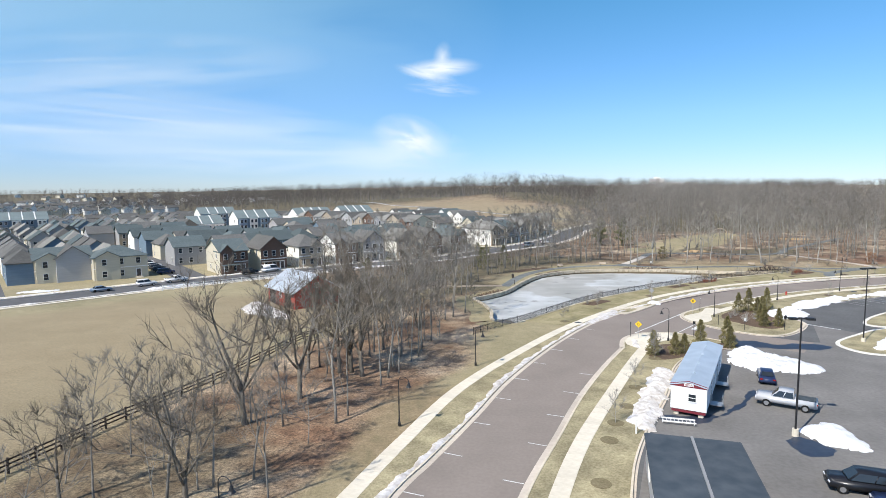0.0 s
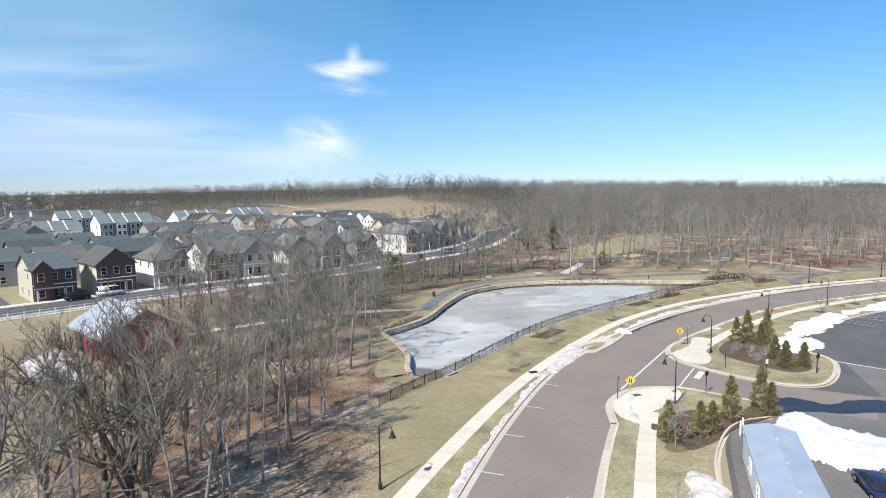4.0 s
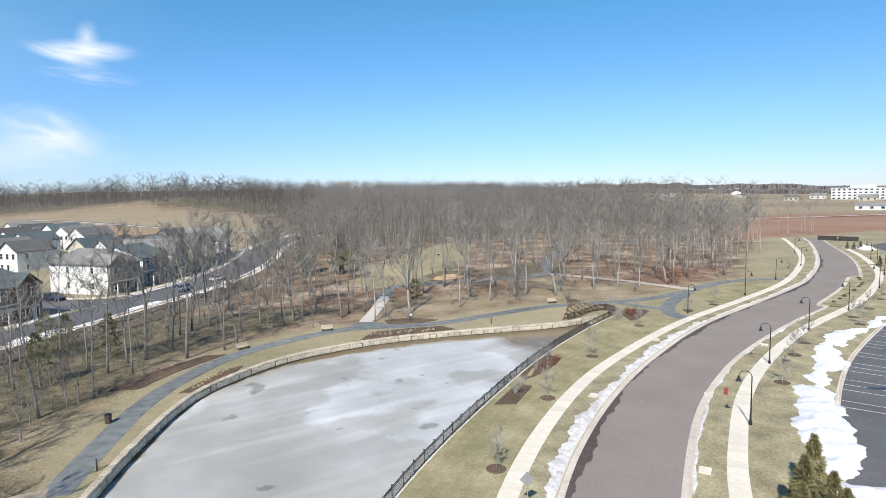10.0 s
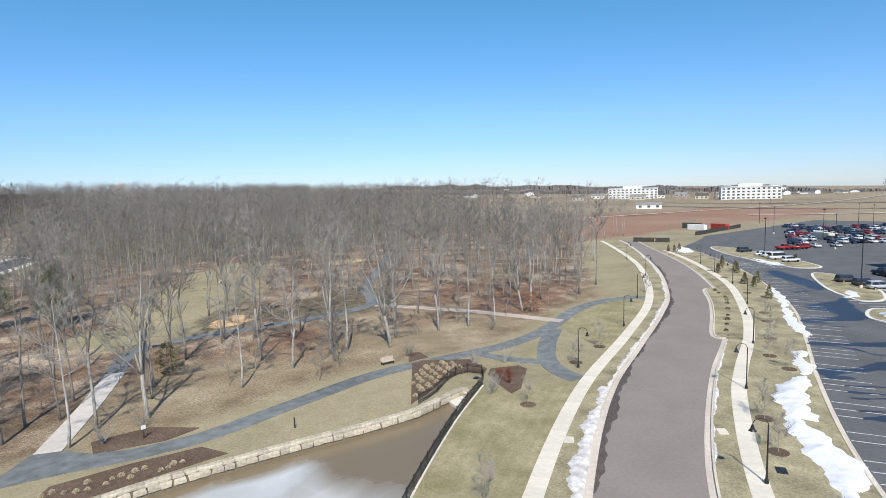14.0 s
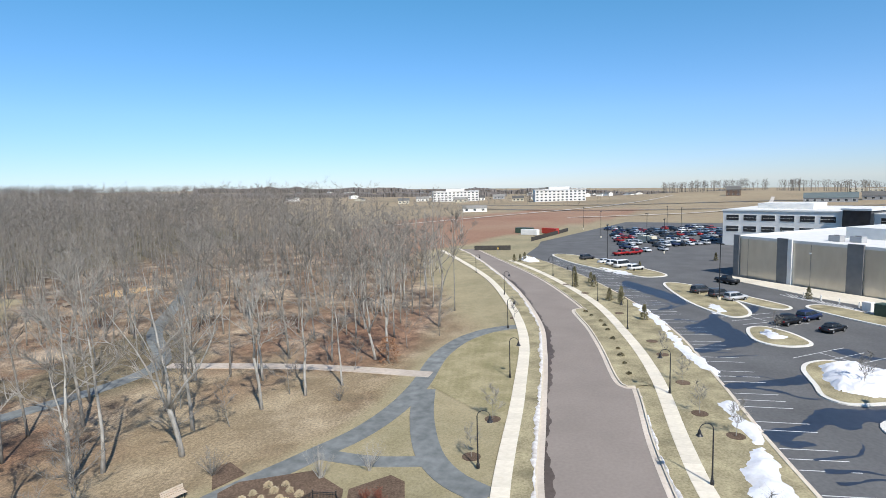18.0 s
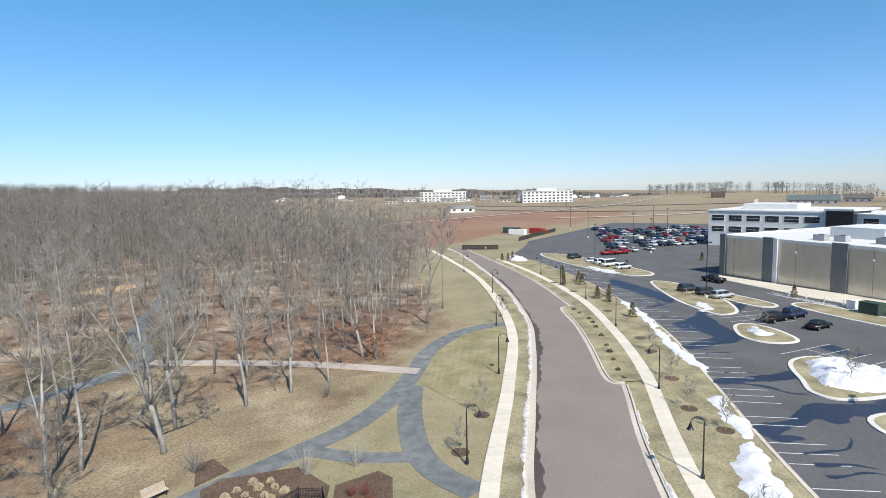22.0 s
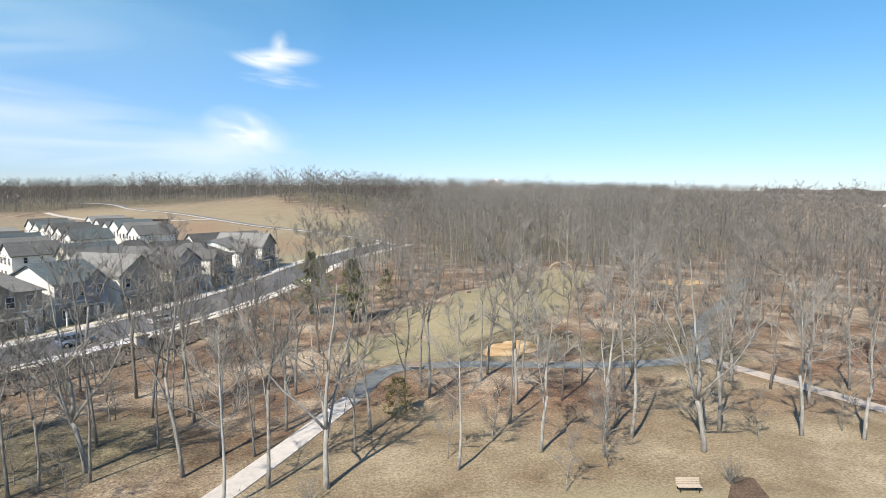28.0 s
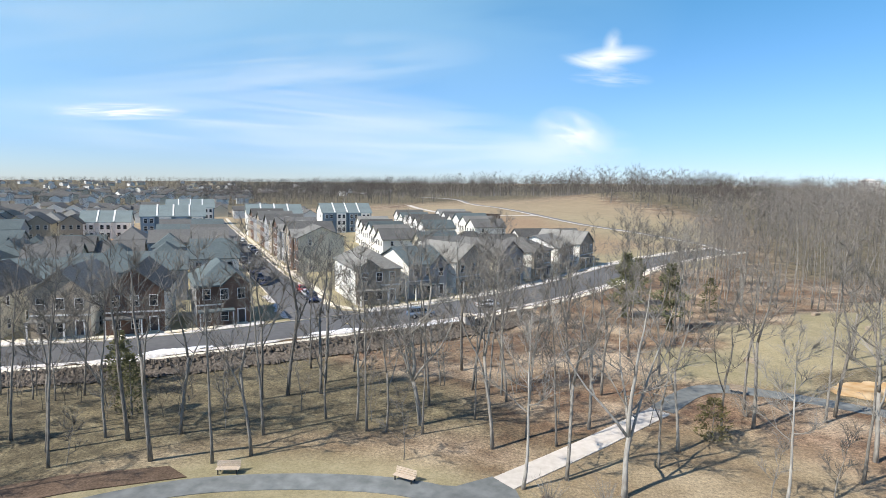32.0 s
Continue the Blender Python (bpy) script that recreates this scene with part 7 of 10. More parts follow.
for k, t in enumerate((0.0, 0.1, 0.26, 0.42, 0.58, 0.74, 0.9)):
    i = int(t * (len(run) - 1))
    kd, sd, fr, rf, lab = (("hip", WHITE, TANSTONE, ROOF_T, "corner house with white side, stone front and hipped roof"), ("gable_x", WHITE, GREYS, ROOF_B, "house with grey front and blue-grey roof"), FRONTS[1], FRONTS[4], FRONTS[3], FRONTS[5], FRONTS[1])[k]
    x, y, nx, ny = (run[i][0] + fn[i][0] * 5.4, run[i][1] + fn[i][1] * 5.4, *fn[i]) if k > 1 else ((23.2, 237.6, NX, NY), (30.2, 246.6, -0.75, 0.66))[k]
    house(facing(x, y, nx, ny), 10.2 if k > 1 else 8.8, 14 if k else 18, 7.0, kd, 3.2 if kd == "gable_y" else 2.8, sd, fr, rf, lab, 20 + k)
# wide pair of houses beside the second side street
for k, (x, y, w) in enumerate(((-104, 155.5, 13.5), (-90.5, 159.5, 13.5))):
    house(facing(x, y, NX, NY), w, 12, 6.6, "hip" if k else "gable_x", 2.6, CREAM if k else GREYS, CREAM, ROOF_B, "wide two-storey house with cream siding and grey roof", 40 + k, porch=False)
# terraces along the side street
for k in range(11):
    x, y = estate(17.9 - 0.36 * k, 57 + 10.6 * k)
    house(facing(x, y, UX + 0.034 * NX, UY + 0.034 * NY), 10.4, 12.5, 9.6 + 0.5 * (k % 2), ("gable_x", "gable_y", "hip", "gable_y")[k % 4], 2.8, GREYS if k % 2 else CREAM, (BRICK, TANSTONE, GREYS)[k % 3], (ROOF_T, ROOF)[k % 2], "narrow townhouse with brick and stone front", 60 + k, full=k < 5, porch=False, storeys=3, group="townhouses of the side street")


def clear_of_street(x, y, gap=17):
    d = min(math.hypot(x - p[0], y - p[1]) for p in NROAD_N)
    e = min(math.hypot(x - p[0], y - p[1]) for p in STREET)
    return d > gap and e > 10


spots = []
for b in (34, 49, 74, 90, 112, 128, 150, 166):
    for j in range(9):
        a = 40 + 10.6 * j + (b % 7)
        spots.append((a, b, 0))
for b in (34, 50, 68, 84, 104, 122, 142):
    for j in range(10):
        spots.append((-3 - 10.6 * j, b, 1))
for b in (12, 25, 42, 56, 74, 90, 110, 132, 154, 180):
    for j in range(7):
        spots.append((-154 - 11.0 * j, b + (j % 3), 2))
for b in (28, 40, 52, 66, 80, 96, 112, 130, 150, 172, 194, 216):
    for j in range(3):
        spots.append((-112 - 10.8 * j, b + 2 * j, 2))
for b in (160, 178, 198, 220):
    for j in range(6):
        spots.append((-52 - 11 * j, b + j % 2, 2))
for a, b, blk in spots:
    x, y = estate(a, b)
    if not clear_of_street(x, y, 20) or (88 < -a < 108 and b < 125):
        continue
    if blk == 1 and -66 < a < -24 and b > 98 or blk == 1 and a > -30 and b > 136 or blk == 0 and b > 70 or blk == 0 and a < 44:
        continue
    if blk == 0 and inside([(70, 330), (-40, 520), (400, 520), (400, 200)], x, y):
        continue
    kd = rh.choice(("gable_y", "gable_y", "gable_y", "hip")) if blk != 1 else rh.choice(("gable_x", "gable_x", "hip"))
    sd = rh.choice((WHITE, WHITE, WHITE, CREAM, GREYS)) if blk == 0 else rh.choice((WHITE, CREAM, GREYS, GREYS, BLUES))
    rf = rh.choice((ROOF, ROOF, ROOF_B, ROOF_T)) if blk != 1 else rh.choice((ROOF_B, ROOF_B, ROOF))
    flip = rh.random() < 0.5
    lab = "detached house with %s siding and %s roof" % ("white" if sd is WHITE else "cream" if sd is CREAM else "blue" if sd is BLUES else "grey", "blue-grey" if rf is ROOF_B else "taupe shingle" if rf is ROOF_T else "grey shingle")
    nx, ny = ((NX, NY) if flip else (-NX, -NY)) if blk != 0 else (UX, UY)
    hz = rh.uniform(5.6, 7.2)
    house(facing(x, y, nx, ny), 8.0 if kd != "gable_x" else 10.2, 11.5, hz, kd, 3.0, sd, rh.choice((sd, sd, sd, TANSTONE)) if blk else sd, rf, lab, int(a * 7 + b), full=False)


ROOF_P = mat("pale_blue_shingles", (0.16, 0.20, 0.205), (0.22, 0.26, 0.255), 2.2, 0.9, big=0.1, stretch=(1, 1, 4))


def townhouse_row(a, b, units, label, side=WHITE, tall=9.8):
    """A terrace with one body and roof and party walls, unit by unit."""
    x, y = estate(a, b)
    w = units * 6.0
    top = thing("townhouse_row", label, "townhouses", "townhouse rows", m=facing(x, y, NX, NY))
    put("wall", wall_mesh("gable_x", w, 14, tall, 4.2, side, BLUES if tall > 9 else WHITE), top)
    put("roof", mesh_of("roof", *prism_roof("gable_x", w, 14, tall, 4.2), ROOF_P), top)
    for k in range(units + 1):
        if 0 < k < units:
            v, f = prism_roof("gable_x", 0.3, 14, tall + 0.2, 4.2, 0.15)
            put("party_wall", mesh_of("party_wall", v, f, TRIM), top, m=pose(-w / 2 + 6 * k, 0, 0))
    for k in range(units):
        cx = -w / 2 + 6 * k + 3
        put("bay", mesh_of("bay", *box_vf(-2.2, -0.8, 0, 2.2, 0.1, tall - 0.5), WHITE if k % 2 or tall < 9 else BLUES), top, m=pose(cx, 0, 0))
        for s in range(3 if tall > 9 else 2):
            for q in (-1.1, 1.1):
                window(top, cx + q, -0.82, 0.8 + s * 3.1, 0, 1.2, 1.7)
    for sgn in (-1, 1):
        for s in range(3):
            window(top, sgn * (w / 2 + 0.01), 5.0, 1.0 + 3 * s, 90 * sgn, 0.9, 1.5)
    return top


# white gabled houses behind the corner, their gables to the street
for k in range(18):
    row, j = divmod(k, 6)
    x, y = estate((47, 76, 96)[row] + 1.2 * j, (74, 112, 108)[row] + 9.8 * j)
    rf = (ROOF, ROOF_T, ROOF_B, ROOF)[k % 4]
    house(facing(x, y, UX, UY), 8.4, 12 + row, 6.8 + 0.6 * (k % 3), "gable_y", 3.0, WHITE, WHITE, rf, "tall white house with a steep white gable", 300 + k, full=False)
townhouse_row(-15.5, 155, 4, "row of pale blue townhouses with green-grey roof")
townhouse_row(26, 166, 4, "row of blue townhouses with white party walls")
townhouse_row(60, 170, 4, "row of blue townhouses with white end gable")
townhouse_row(-41, 165, 3, "row of low white townhouses with grey roof", WHITE, 7.0)
townhouse_row(-10, 240, 4, "row of townhouses with dark front and white gable")
townhouse_row(-120, 240, 4, "row of townhouses with grey roof")


def far_houses():
    rs = np.random.RandomState(4)
    V, F, M = [], [], []
    k = 0
    def one(x, y, w, d, z, a, rise):
        nonlocal k
        v, f = body_vf("gable_y", w, d, z, rise)
        rv, rf = prism_roof("gable_y", w, d, z, rise, 0.4)
        m = Matrix.Translation((x, y, h0(x, y))) @ Matrix.Rotation(a, 4, "Z")
        for pts, fs, mi in ((v, f, 0 if rs.rand() < 0.75 else 2), (rv, rf, 1)):
            V.extend(tuple(m @ Vector(p)) for p in pts)
            F.extend(tuple(i + k for i in q) for q in fs)
            M.extend([mi] * len(fs))
            k += len(pts)
    for row in range(20):
        for j in range(42):
            a_, b_ = -560 + j * 15 + rs.uniform(-4, 4), 236 + row * (20 if row < 8 else 34) + rs.uniform(-5, 5)
            x, y = estate(a_, b_)
            if (x > -150 + 0.0 * y and y > 480) or rs.rand() < (0.3 if row < 8 else 0.55) or (-34 < a_ < 14 and b_ < 262) or (-138 < a_ < -100 and b_ < 262):
                continue
            one(x, y, 9, 12, 5.4 if row < 8 else 6.5, math.atan2(-NX, NY) + (0 if rs.rand() < 0.5 else 1.57), 2.6)
    for j in range(40):
        x, y = rs.uniform(-700, -330), rs.uniform(900, 1150)
        one(x, y, 10, 13, 6, rs.uniform(0, 3), 3)
    for j in range(90):
        x, y = rs.uniform(-1900, -500), rs.uniform(500, 1500)
        one(x, y, 11, 14, 6, rs.uniform(0, 3), 3)
    for j in range(110):
        a = radians(rs.uniform(-118, -52))
        r_ = rs.uniform(1000, 2100)
        one(50 - math.sin(a) * r_, 120 + math.cos(a) * r_, rs.uniform(9, 18), rs.uniform(9, 16), rs.uniform(3, 6), rs.uniform(0, 3), 2.4)
    me = mesh_of("distant_houses", V, F, [WHITE, ROOF, CREAM])
    me.polygons.foreach_set("material_index", np.array(M, np.int32))
    return tagged(put("distant_houses", me), "far rows of white and cream houses with grey roofs", "houses", kind="stuff")


far_houses()


# ---- barn ----
barn = thing("barn", "red timber barn with a pale metal roof", "barn", m=facing(-34.4, 119.4, 0.764, 0.645))
RED = mat("barn_red", (0.32, 0.06, 0.045), (0.42, 0.10, 0.075), 2.0, 0.8, stretch=(4, 4, 0.5))
TIN = mat("barn_tin", (0.50, 0.54, 0.58), (0.66, 0.69, 0.72), 0.9, 0.45, metal=0.3, big=0.2)
put("wall", wall_mesh("gable_x", 13, 10, 3.8, 3.0, RED, RED), barn)
put("roof", mesh_of("roof", *prism_roof("gable_x", 13, 10, 3.8, 3.0, 0.7), TIN), barn)
for k in range(14):
    v, f = prism_roof("gable_x", 0.06, 10, 3.86, 3.0, 0.7)
    put("roof_seam", mesh_of("roof_seam", [(a * 0.04, b, c) for a, b, c in v], f, TIN), barn, m=pose(-6.4 + k, 0, 0))
for x in (-4, 3.5):
    put("barn_door", mesh_of("barn_door", *box_vf(-1.4, -0.08, 0, 1.4, 0.02, 2.8), DARKWOOD), barn, m=pose(x, -0.02, 0))
window(barn, -0.2, -0.02, 1.6, 0, 0.8, 1.0)
for sgn in (-1, 1):
    window(barn, sgn * 6.51, 5.0, 4.0, 90 * sgn, 0.8, 1.0)
o = snow_pile([(-42, 119), (-40.6, 123.6), (-36, 117.4), (-31.4, 111.6), (-29, 106), (-35, 108.4), (-40, 113)], 0.35, "pale heap of gravel and snow before the barn", 61, DIRTY_SNOW)


def rail_fence(line, name, label, material, rails=(0.45, 0.85, 1.25), gap=2.4):
    fen = thing(name, label, "fence", kind="structure")
    pts = spline(line, gap)
    pm = bevel_box("post", -0.08, -0.08, 0, 0.08, 0.08, 1.45, material, 0.015)
    rm = bevel_box("rail", -gap / 2, -0.03, -0.075, gap / 2, 0.03, 0.075, material, 0.01)
    for i, p in enumerate(pts):
        put("post", pm, fen, m=pose(p[0], p[1], h0(*p)))
        if i + 1 < len(pts):
            q = pts[i + 1]
            for z in rails:
                put("rail", rm, fen, m=pose((p[0] + q[0]) / 2, (p[1] + q[1]) / 2, h0(*p) + z, 0, 0, math.degrees(math.atan2(q[1] - p[1], q[0] - p[0]))) @ Matrix.Diagonal((math.hypot(q[0] - p[0], q[1] - p[1]) / gap, 1, 1, 1)))
    return fen


rail_fence(WOOD_FENCE[::3] + [WOOD_FENCE[-1]], "paddock_fence", "dark weathered timber rail fence round the paddock", DARKWOOD)
rail_fence(part_of(shift(NROAD_S, -3.4), (-70, 139), (-26, 175))[::2], "field_fence", "white rail fence beside the street", TRIM)

# ---- commercial buildings ----
PANEL = mat("metal_wall_panel", (0.58, 0.54, 0.46), (0.64, 0.60, 0.52), 0.7, 0.3, metal=0.75, big=0.12, stretch=(1, 1, 0.4))
PANEL_D = mat("dark_wall_panel", (0.15, 0.152, 0.152), (0.19, 0.19, 0.19), 0.7, 0.5, metal=0.2)
PARAPET = mat("parapet_white", (0.72, 0.71, 0.68), (0.66, 0.65, 0.62), 0.6, 0.7)
hall = thing("warehouse_hall", "long grey metal-panelled hall with white roof edge", "commercial building", m=facing(171.5, 75.4, 0.69, -0.72))
LEN = 144
put("wall", mesh_of("wall", *box_vf(-72, 0, -0.2, 72, 46, 9.6), PANEL), hall)
put("roof", mesh_of("roof", *box_vf(-71.6, 0.4, 9.6, 71.6, 45.6, 9.75), PARAPET), hall)
put("parapet", mesh_of("parapet", *join(box_vf(-72.2, -0.15, 9.5, 72.2, 0.35, 10.15), box_vf(-72.2, 0.35, 9.5, -71.7, 46.2, 10.15), box_vf(71.7, 0.35, 9.5, 72.2, 46.2, 10.15), box_vf(-71.7, 45.7, 9.5, 71.7, 46.2, 10.15)), PARAPET), hall)
for s, w in ((0.9, 1.6), (13.4, 2.6), (29.6, 3.2), (45.6, 3.4), (62, 3.2), (80, 3.2), (100, 3.2)):
    put("pilaster", mesh_of("pilaster", *box_vf(-w / 2, -0.45, -0.1, w / 2, 0.05, 10.4), PANEL_D), hall, m=pose(-72 + s, 0, 0))
put("light_strip", mesh_of("light_strip", *box_vf(-0.5, -0.5, 0, 0.5, 0.02, 10.3), PARAPET), hall, m=pose(-72 + 15.3, 0, 0))
for k in range(18):
    put("panel_joint", mesh_of("panel_joint", *box_vf(-0.03, -0.03, 0, 0.03, 0.01, 9.5), PANEL_D), hall, m=pose(-68 + 8 * k, 0, 0))
for s in (20, 36, 52, 68):
    lm = put("wall_lamp", mesh_of("wall_lamp", *box_vf(-0.2, -0.4, 7.4, 0.2, 0, 7.7), PARAPET), hall, m=pose(-72 + s, 0, 0))
for x, y, w, d, hgt in ((-50, 24, 12, 14, 2.6), (-18, 22, 22, 16, 3.4), (26, 26, 18, 14, 2.6)):
    put("roof_block", mesh_of("roof_block", *box_vf(-w / 2, -d / 2, 9.7, w / 2, d / 2, 9.7 + hgt), PARAPET), hall, m=pose(x, y, 0))
for k, (x, y) in enumerate(((-52, 8), (-48, 9), (-40, 10), (-30, 7), (-26, 8), (-16, 8), (-8, 9), (4, 8), (16, 8), (28, 9))):
    u = put("roof_unit", bevel_box("roof_unit", -1.3, -0.9, 9.75, 1.3, 0.9, 11.1, GREYS, 0.06), hall, m=pose(x, y, 0))
    put("fan_grille", mesh_of("fan_grille", *tube_vf([(0, 0, 11.1), (0, 0, 11.2)], [0.6, 0.6], 12), BLACK), u)
office = thing("office_building", "white three-storey office block with dark window bands", "office building", m=facing(297, 123.5, 0.887, -0.46))
put("wall", mesh_of("wall", *box_vf(0, 0, -0.2, 44, 36, 12.6), PARAPET), office)
put("roof", mesh_of("roof", *join(box_vf(-0.3, -0.3, 12.6, 44.3, 36.3, 13.1), box_vf(8, 10, 13.1, 26, 24, 15)), PARAPET), office)
for s in range(3):
    for k in range(7):
        if (s, k) != (0, 0):
            window(office, 3.4 + 6.0 * k, -0.02, 1.2 + 4.0 * s, 0, 4.4, 2.0)
wing = thing("office_wing", "white office wing with a glazed corner tower", "office building", m=facing(277, 86.5, 0.75, -0.66))
put("wall", mesh_of("wall", *box_vf(0, 0, -0.2, 34, 30, 12.2), PARAPET), wing)
put("corner_tower", mesh_of("corner_tower", *box_vf(-4, -2, -0.2, 4, 8, 13.4), GLASS), wing)
put("tower_cap", mesh_of("tower_cap", *box_vf(-4.4, -2.4, 13.4, 4.4, 8.4, 14.0), PARAPET), wing)
for s in range(3):
    for k in range(4):
        window(wing, 8 + 6.2 * k, -0.02, 1.2 + 4.0 * s, 0, 4.2, 2.0)
put("roof", mesh_of("roof", *join(box_vf(-0.2, -0.2, 12.2, 34.3, 30.3, 12.6), box_vf(10, 8, 12.6, 20, 18, 14.2)), PARAPET), wing)


def far_office(x, y, nx, ny, w, d, tall, label, floors=4, bays=12, z=None):
    ob = thing("far_office", label, "office building", m=facing(x, y, nx, ny, z))
    put("wall", mesh_of("wall", *box_vf(-w / 2, 0, -1 if z is None else -20, w / 2, d, tall), PARAPET), ob)
    put("roof", mesh_of("roof", *join(box_vf(-w / 2 - 0.6, -0.6, tall, w / 2 + 0.6, d + 0.6, tall + 0.7), box_vf(-w * 0.2, d * 0.3, tall + 0.7, w * 0.2, d * 0.7, tall + 4)), PARAPET), ob)
    sh = tall / floors
    for s in range(floors):
        for k in range(bays):
            window(ob, -w / 2 + (k + 0.5) * w / bays, -0.02, s * sh + 0.9, 0, round(w / bays * 0.5, 2), round(sh * 0.46, 2))
    return ob


far_office(878, 455, 0.9, 0.42, 70, 30, 15, "white four-storey office block far across the fields")
far_office(822, 285, 0.94, 0.33, 66, 30, 15, "white four-storey office block far across the fields")
far_office(542, 1454, 0.34, 0.94, 37, 22, 13, "white office building above the far woods", 4, 8, 37)
far_office(572, 1440, 0.34, 0.94, 130, 16, 6, "long low pale building behind the far woods", 1, 10, 31)



def far_block(bearing, dist, w, d, tall, material, label, roof="flat", name="far_building"):
    """A plain building far over the fields, by its bearing and distance from the park."""
    x, y = 64 - math.sin(radians(bearing)) * dist, 138 + math.cos(radians(bearing)) * dist
    dx, dy = (x - 64) / dist, (y - 138) / dist
    ob = thing(name, label, "building", "far buildings", m=facing(x, y, dx, dy))
    put("wall", mesh_of("wall", *box_vf(-w / 2, 0, -3, w / 2, d, tall), material), ob)
    if roof == "flat":
        put("roof", mesh_of("roof", *box_vf(-w / 2 - 0.3, -0.3, tall, w / 2 + 0.3, d + 0.3, tall + 0.6), PARAPET), ob)
    else:
        put("roof", mesh_of("roof", *prism_roof("gable_x", w, d, tall, d * 0.32), roof), ob)
    n = max(3, int(w / 6))
    for s in range(max(1, int(tall / 4))):
        for k in range(n):
            window(ob, -w / 2 + (k + 0.5) * w / n, -0.02, 1.2 + 3.6 * s, 0, 2.4, 1.8, False)
    return ob


far_block(-94.3, 800, 16, 12, 8, BRICK, "brick house with dark roof on the far hill", ROOF)
far_block(-101.5, 640, 42, 14, 4.6, GREYS, "long low grey building across the fields", ROOF_B)
far_block(-104.6, 700, 24, 12, 4.6, GREYS, "low grey building across the fields", ROOF)
far_block(-108.2, 860, 26, 16, 9, BRICK, "brown brick building near the horizon")
for k in range(4):
    far_block(-103.2 - 1.3 * k, 1150 + 20 * (k % 2), 22, 16, 12, CREAM, "pale apartment block near the horizon")
for k in range(8):
    far_block(-76.6 - 0.62 * k, 1500 + 60 * (k % 3), 15, 14, 13 + 2 * (k % 3), WHITE if k % 3 else CREAM, "white apartment block on the horizon", ROOF)
for k in range(9):
    far_block(-63.5 - 1.9 * k, 820 + 90 * (k % 3), 16 + 4 * (k % 2), 10, 4.5, (CREAM, WHITE, GREYS)[k % 3], "low building among trees across the fields", (ROOF, ROOF_T)[k % 2])
far_block(-70.6, 520, 22, 7, 4, WHITE, "long white shed beside the bare earth", ROOF_T)
for pts_, w_, m_, lab_ in (([(610, 330), (560, 200), (590, 60), (640, -60)], 3.0, FAR_ASPHALT, "grey road across the far fields"), ([(330, 330), (480, 270), (640, 210), (900, 150)], 1.6, PATHC, "pale track across the far fields"),
                           ([(700, 380), (680, 200), (740, 20), (760, -120)], 4.0, FAR_ASPHALT, "grey road across the far fields"), ([(460, 210), (520, 120), (640, 70), (820, 40)], 1.8, PATHC, "pale track across the far fields")):
    ln_ = spline(pts_, 8)
    ribbon("field_road", shift(ln_, w_), shift(ln_, -w_), 0.5, m_, label=lab_, category="road")

FIELD_ROAD = spline([(108, 368), (101, 392), (79, 420), (51, 447), (25, 486), (-2, 535), (-21, 570), (-54, 625), (-82, 677), (-140, 740)], 6)
ribbon("field_road", shift(FIELD_ROAD, 1.6), shift(FIELD_ROAD, -1.6), 0.25, OLD_LOT, label="narrow road winding over the far field", category="road")
ribbon("field_road_edge", shift(FIELD_ROAD, 1.7), shift(FIELD_ROAD, 3.2), 0.3, DIRTY_SNOW, label="strip of old snow beside the field road", category="snow")
FIELD_TRACK = spline([(22, 489), (-10, 492), (-50, 520), (-120, 640)], 6)
ribbon("field_track", shift(FIELD_TRACK, 2), shift(FIELD_TRACK, -2), 0.25, PATHC, label="pale track over the far field", category="road")
cb = thing("field_container", "dark container standing in the far field", "container", m=pose(-4, 473, h0(-4, 473), 0, 0, 8))
put("box", bevel_box("box", -5, -1.3, 0, 5, 1.3, 2.9, mat("dark_container", (0.05, 0.035, 0.03), (0.07, 0.05, 0.04), 1.0, 0.7), 0.05), cb)

# ---- site trailers ----
TRAILER_WHITE = mat("trailer_siding", (0.74, 0.75, 0.76), (0.68, 0.69, 0.70), 0.8, 0.6, stretch=(6, 6, 0.3))
TRAILER_ROOF = mat("trailer_roof_metal", (0.40, 0.47, 0.54), (0.48, 0.55, 0.62), 0.6, 0.5, metal=0.2, big=0.12)
MAROON = mat("maroon_trim", (0.16, 0.02, 0.03), (0.20, 0.03, 0.04), 3.0, 0.5)
tr = thing("site_trailer", "white site office trailer with pale blue metal roof", "trailer", m=pose(25.45, 57.65, 0, 0, 0, -30.2))
W2, LN = 1.75, 18.5
v = [(-W2, 0, 0.75), (W2, 0, 0.75), (W2, LN, 0.75), (-W2, LN, 0.75), (-W2, 0, 3.35), (W2, 0, 3.35), (W2, LN, 3.35), (-W2, LN, 3.35), (0, 0, 3.75), (0, LN, 3.75)]
put("body", mesh_of("body", v, [(0, 3, 2, 1), (0, 1, 5, 4), (1, 2, 6, 5), (2, 3, 7, 6), (3, 0, 4, 7), (4, 5, 8), (6, 7, 9)], TRAILER_WHITE), tr)
v, f = prism_roof("gable_y", 2 * W2, LN, 3.4, 0.4, 0.12, 0.1)
rf = put("roof", mesh_of("roof", v, f, TRAILER_ROOF), tr)
for y in (3.5, 7.5, 11.5, 15.5):
    put("roof_vent", bevel_box("roof_vent", -0.13, -0.1, 3.75, 0.13, 0.1, 3.9, TRAILER_ROOF, 0.03), rf, m=pose(0.1, y, 0))
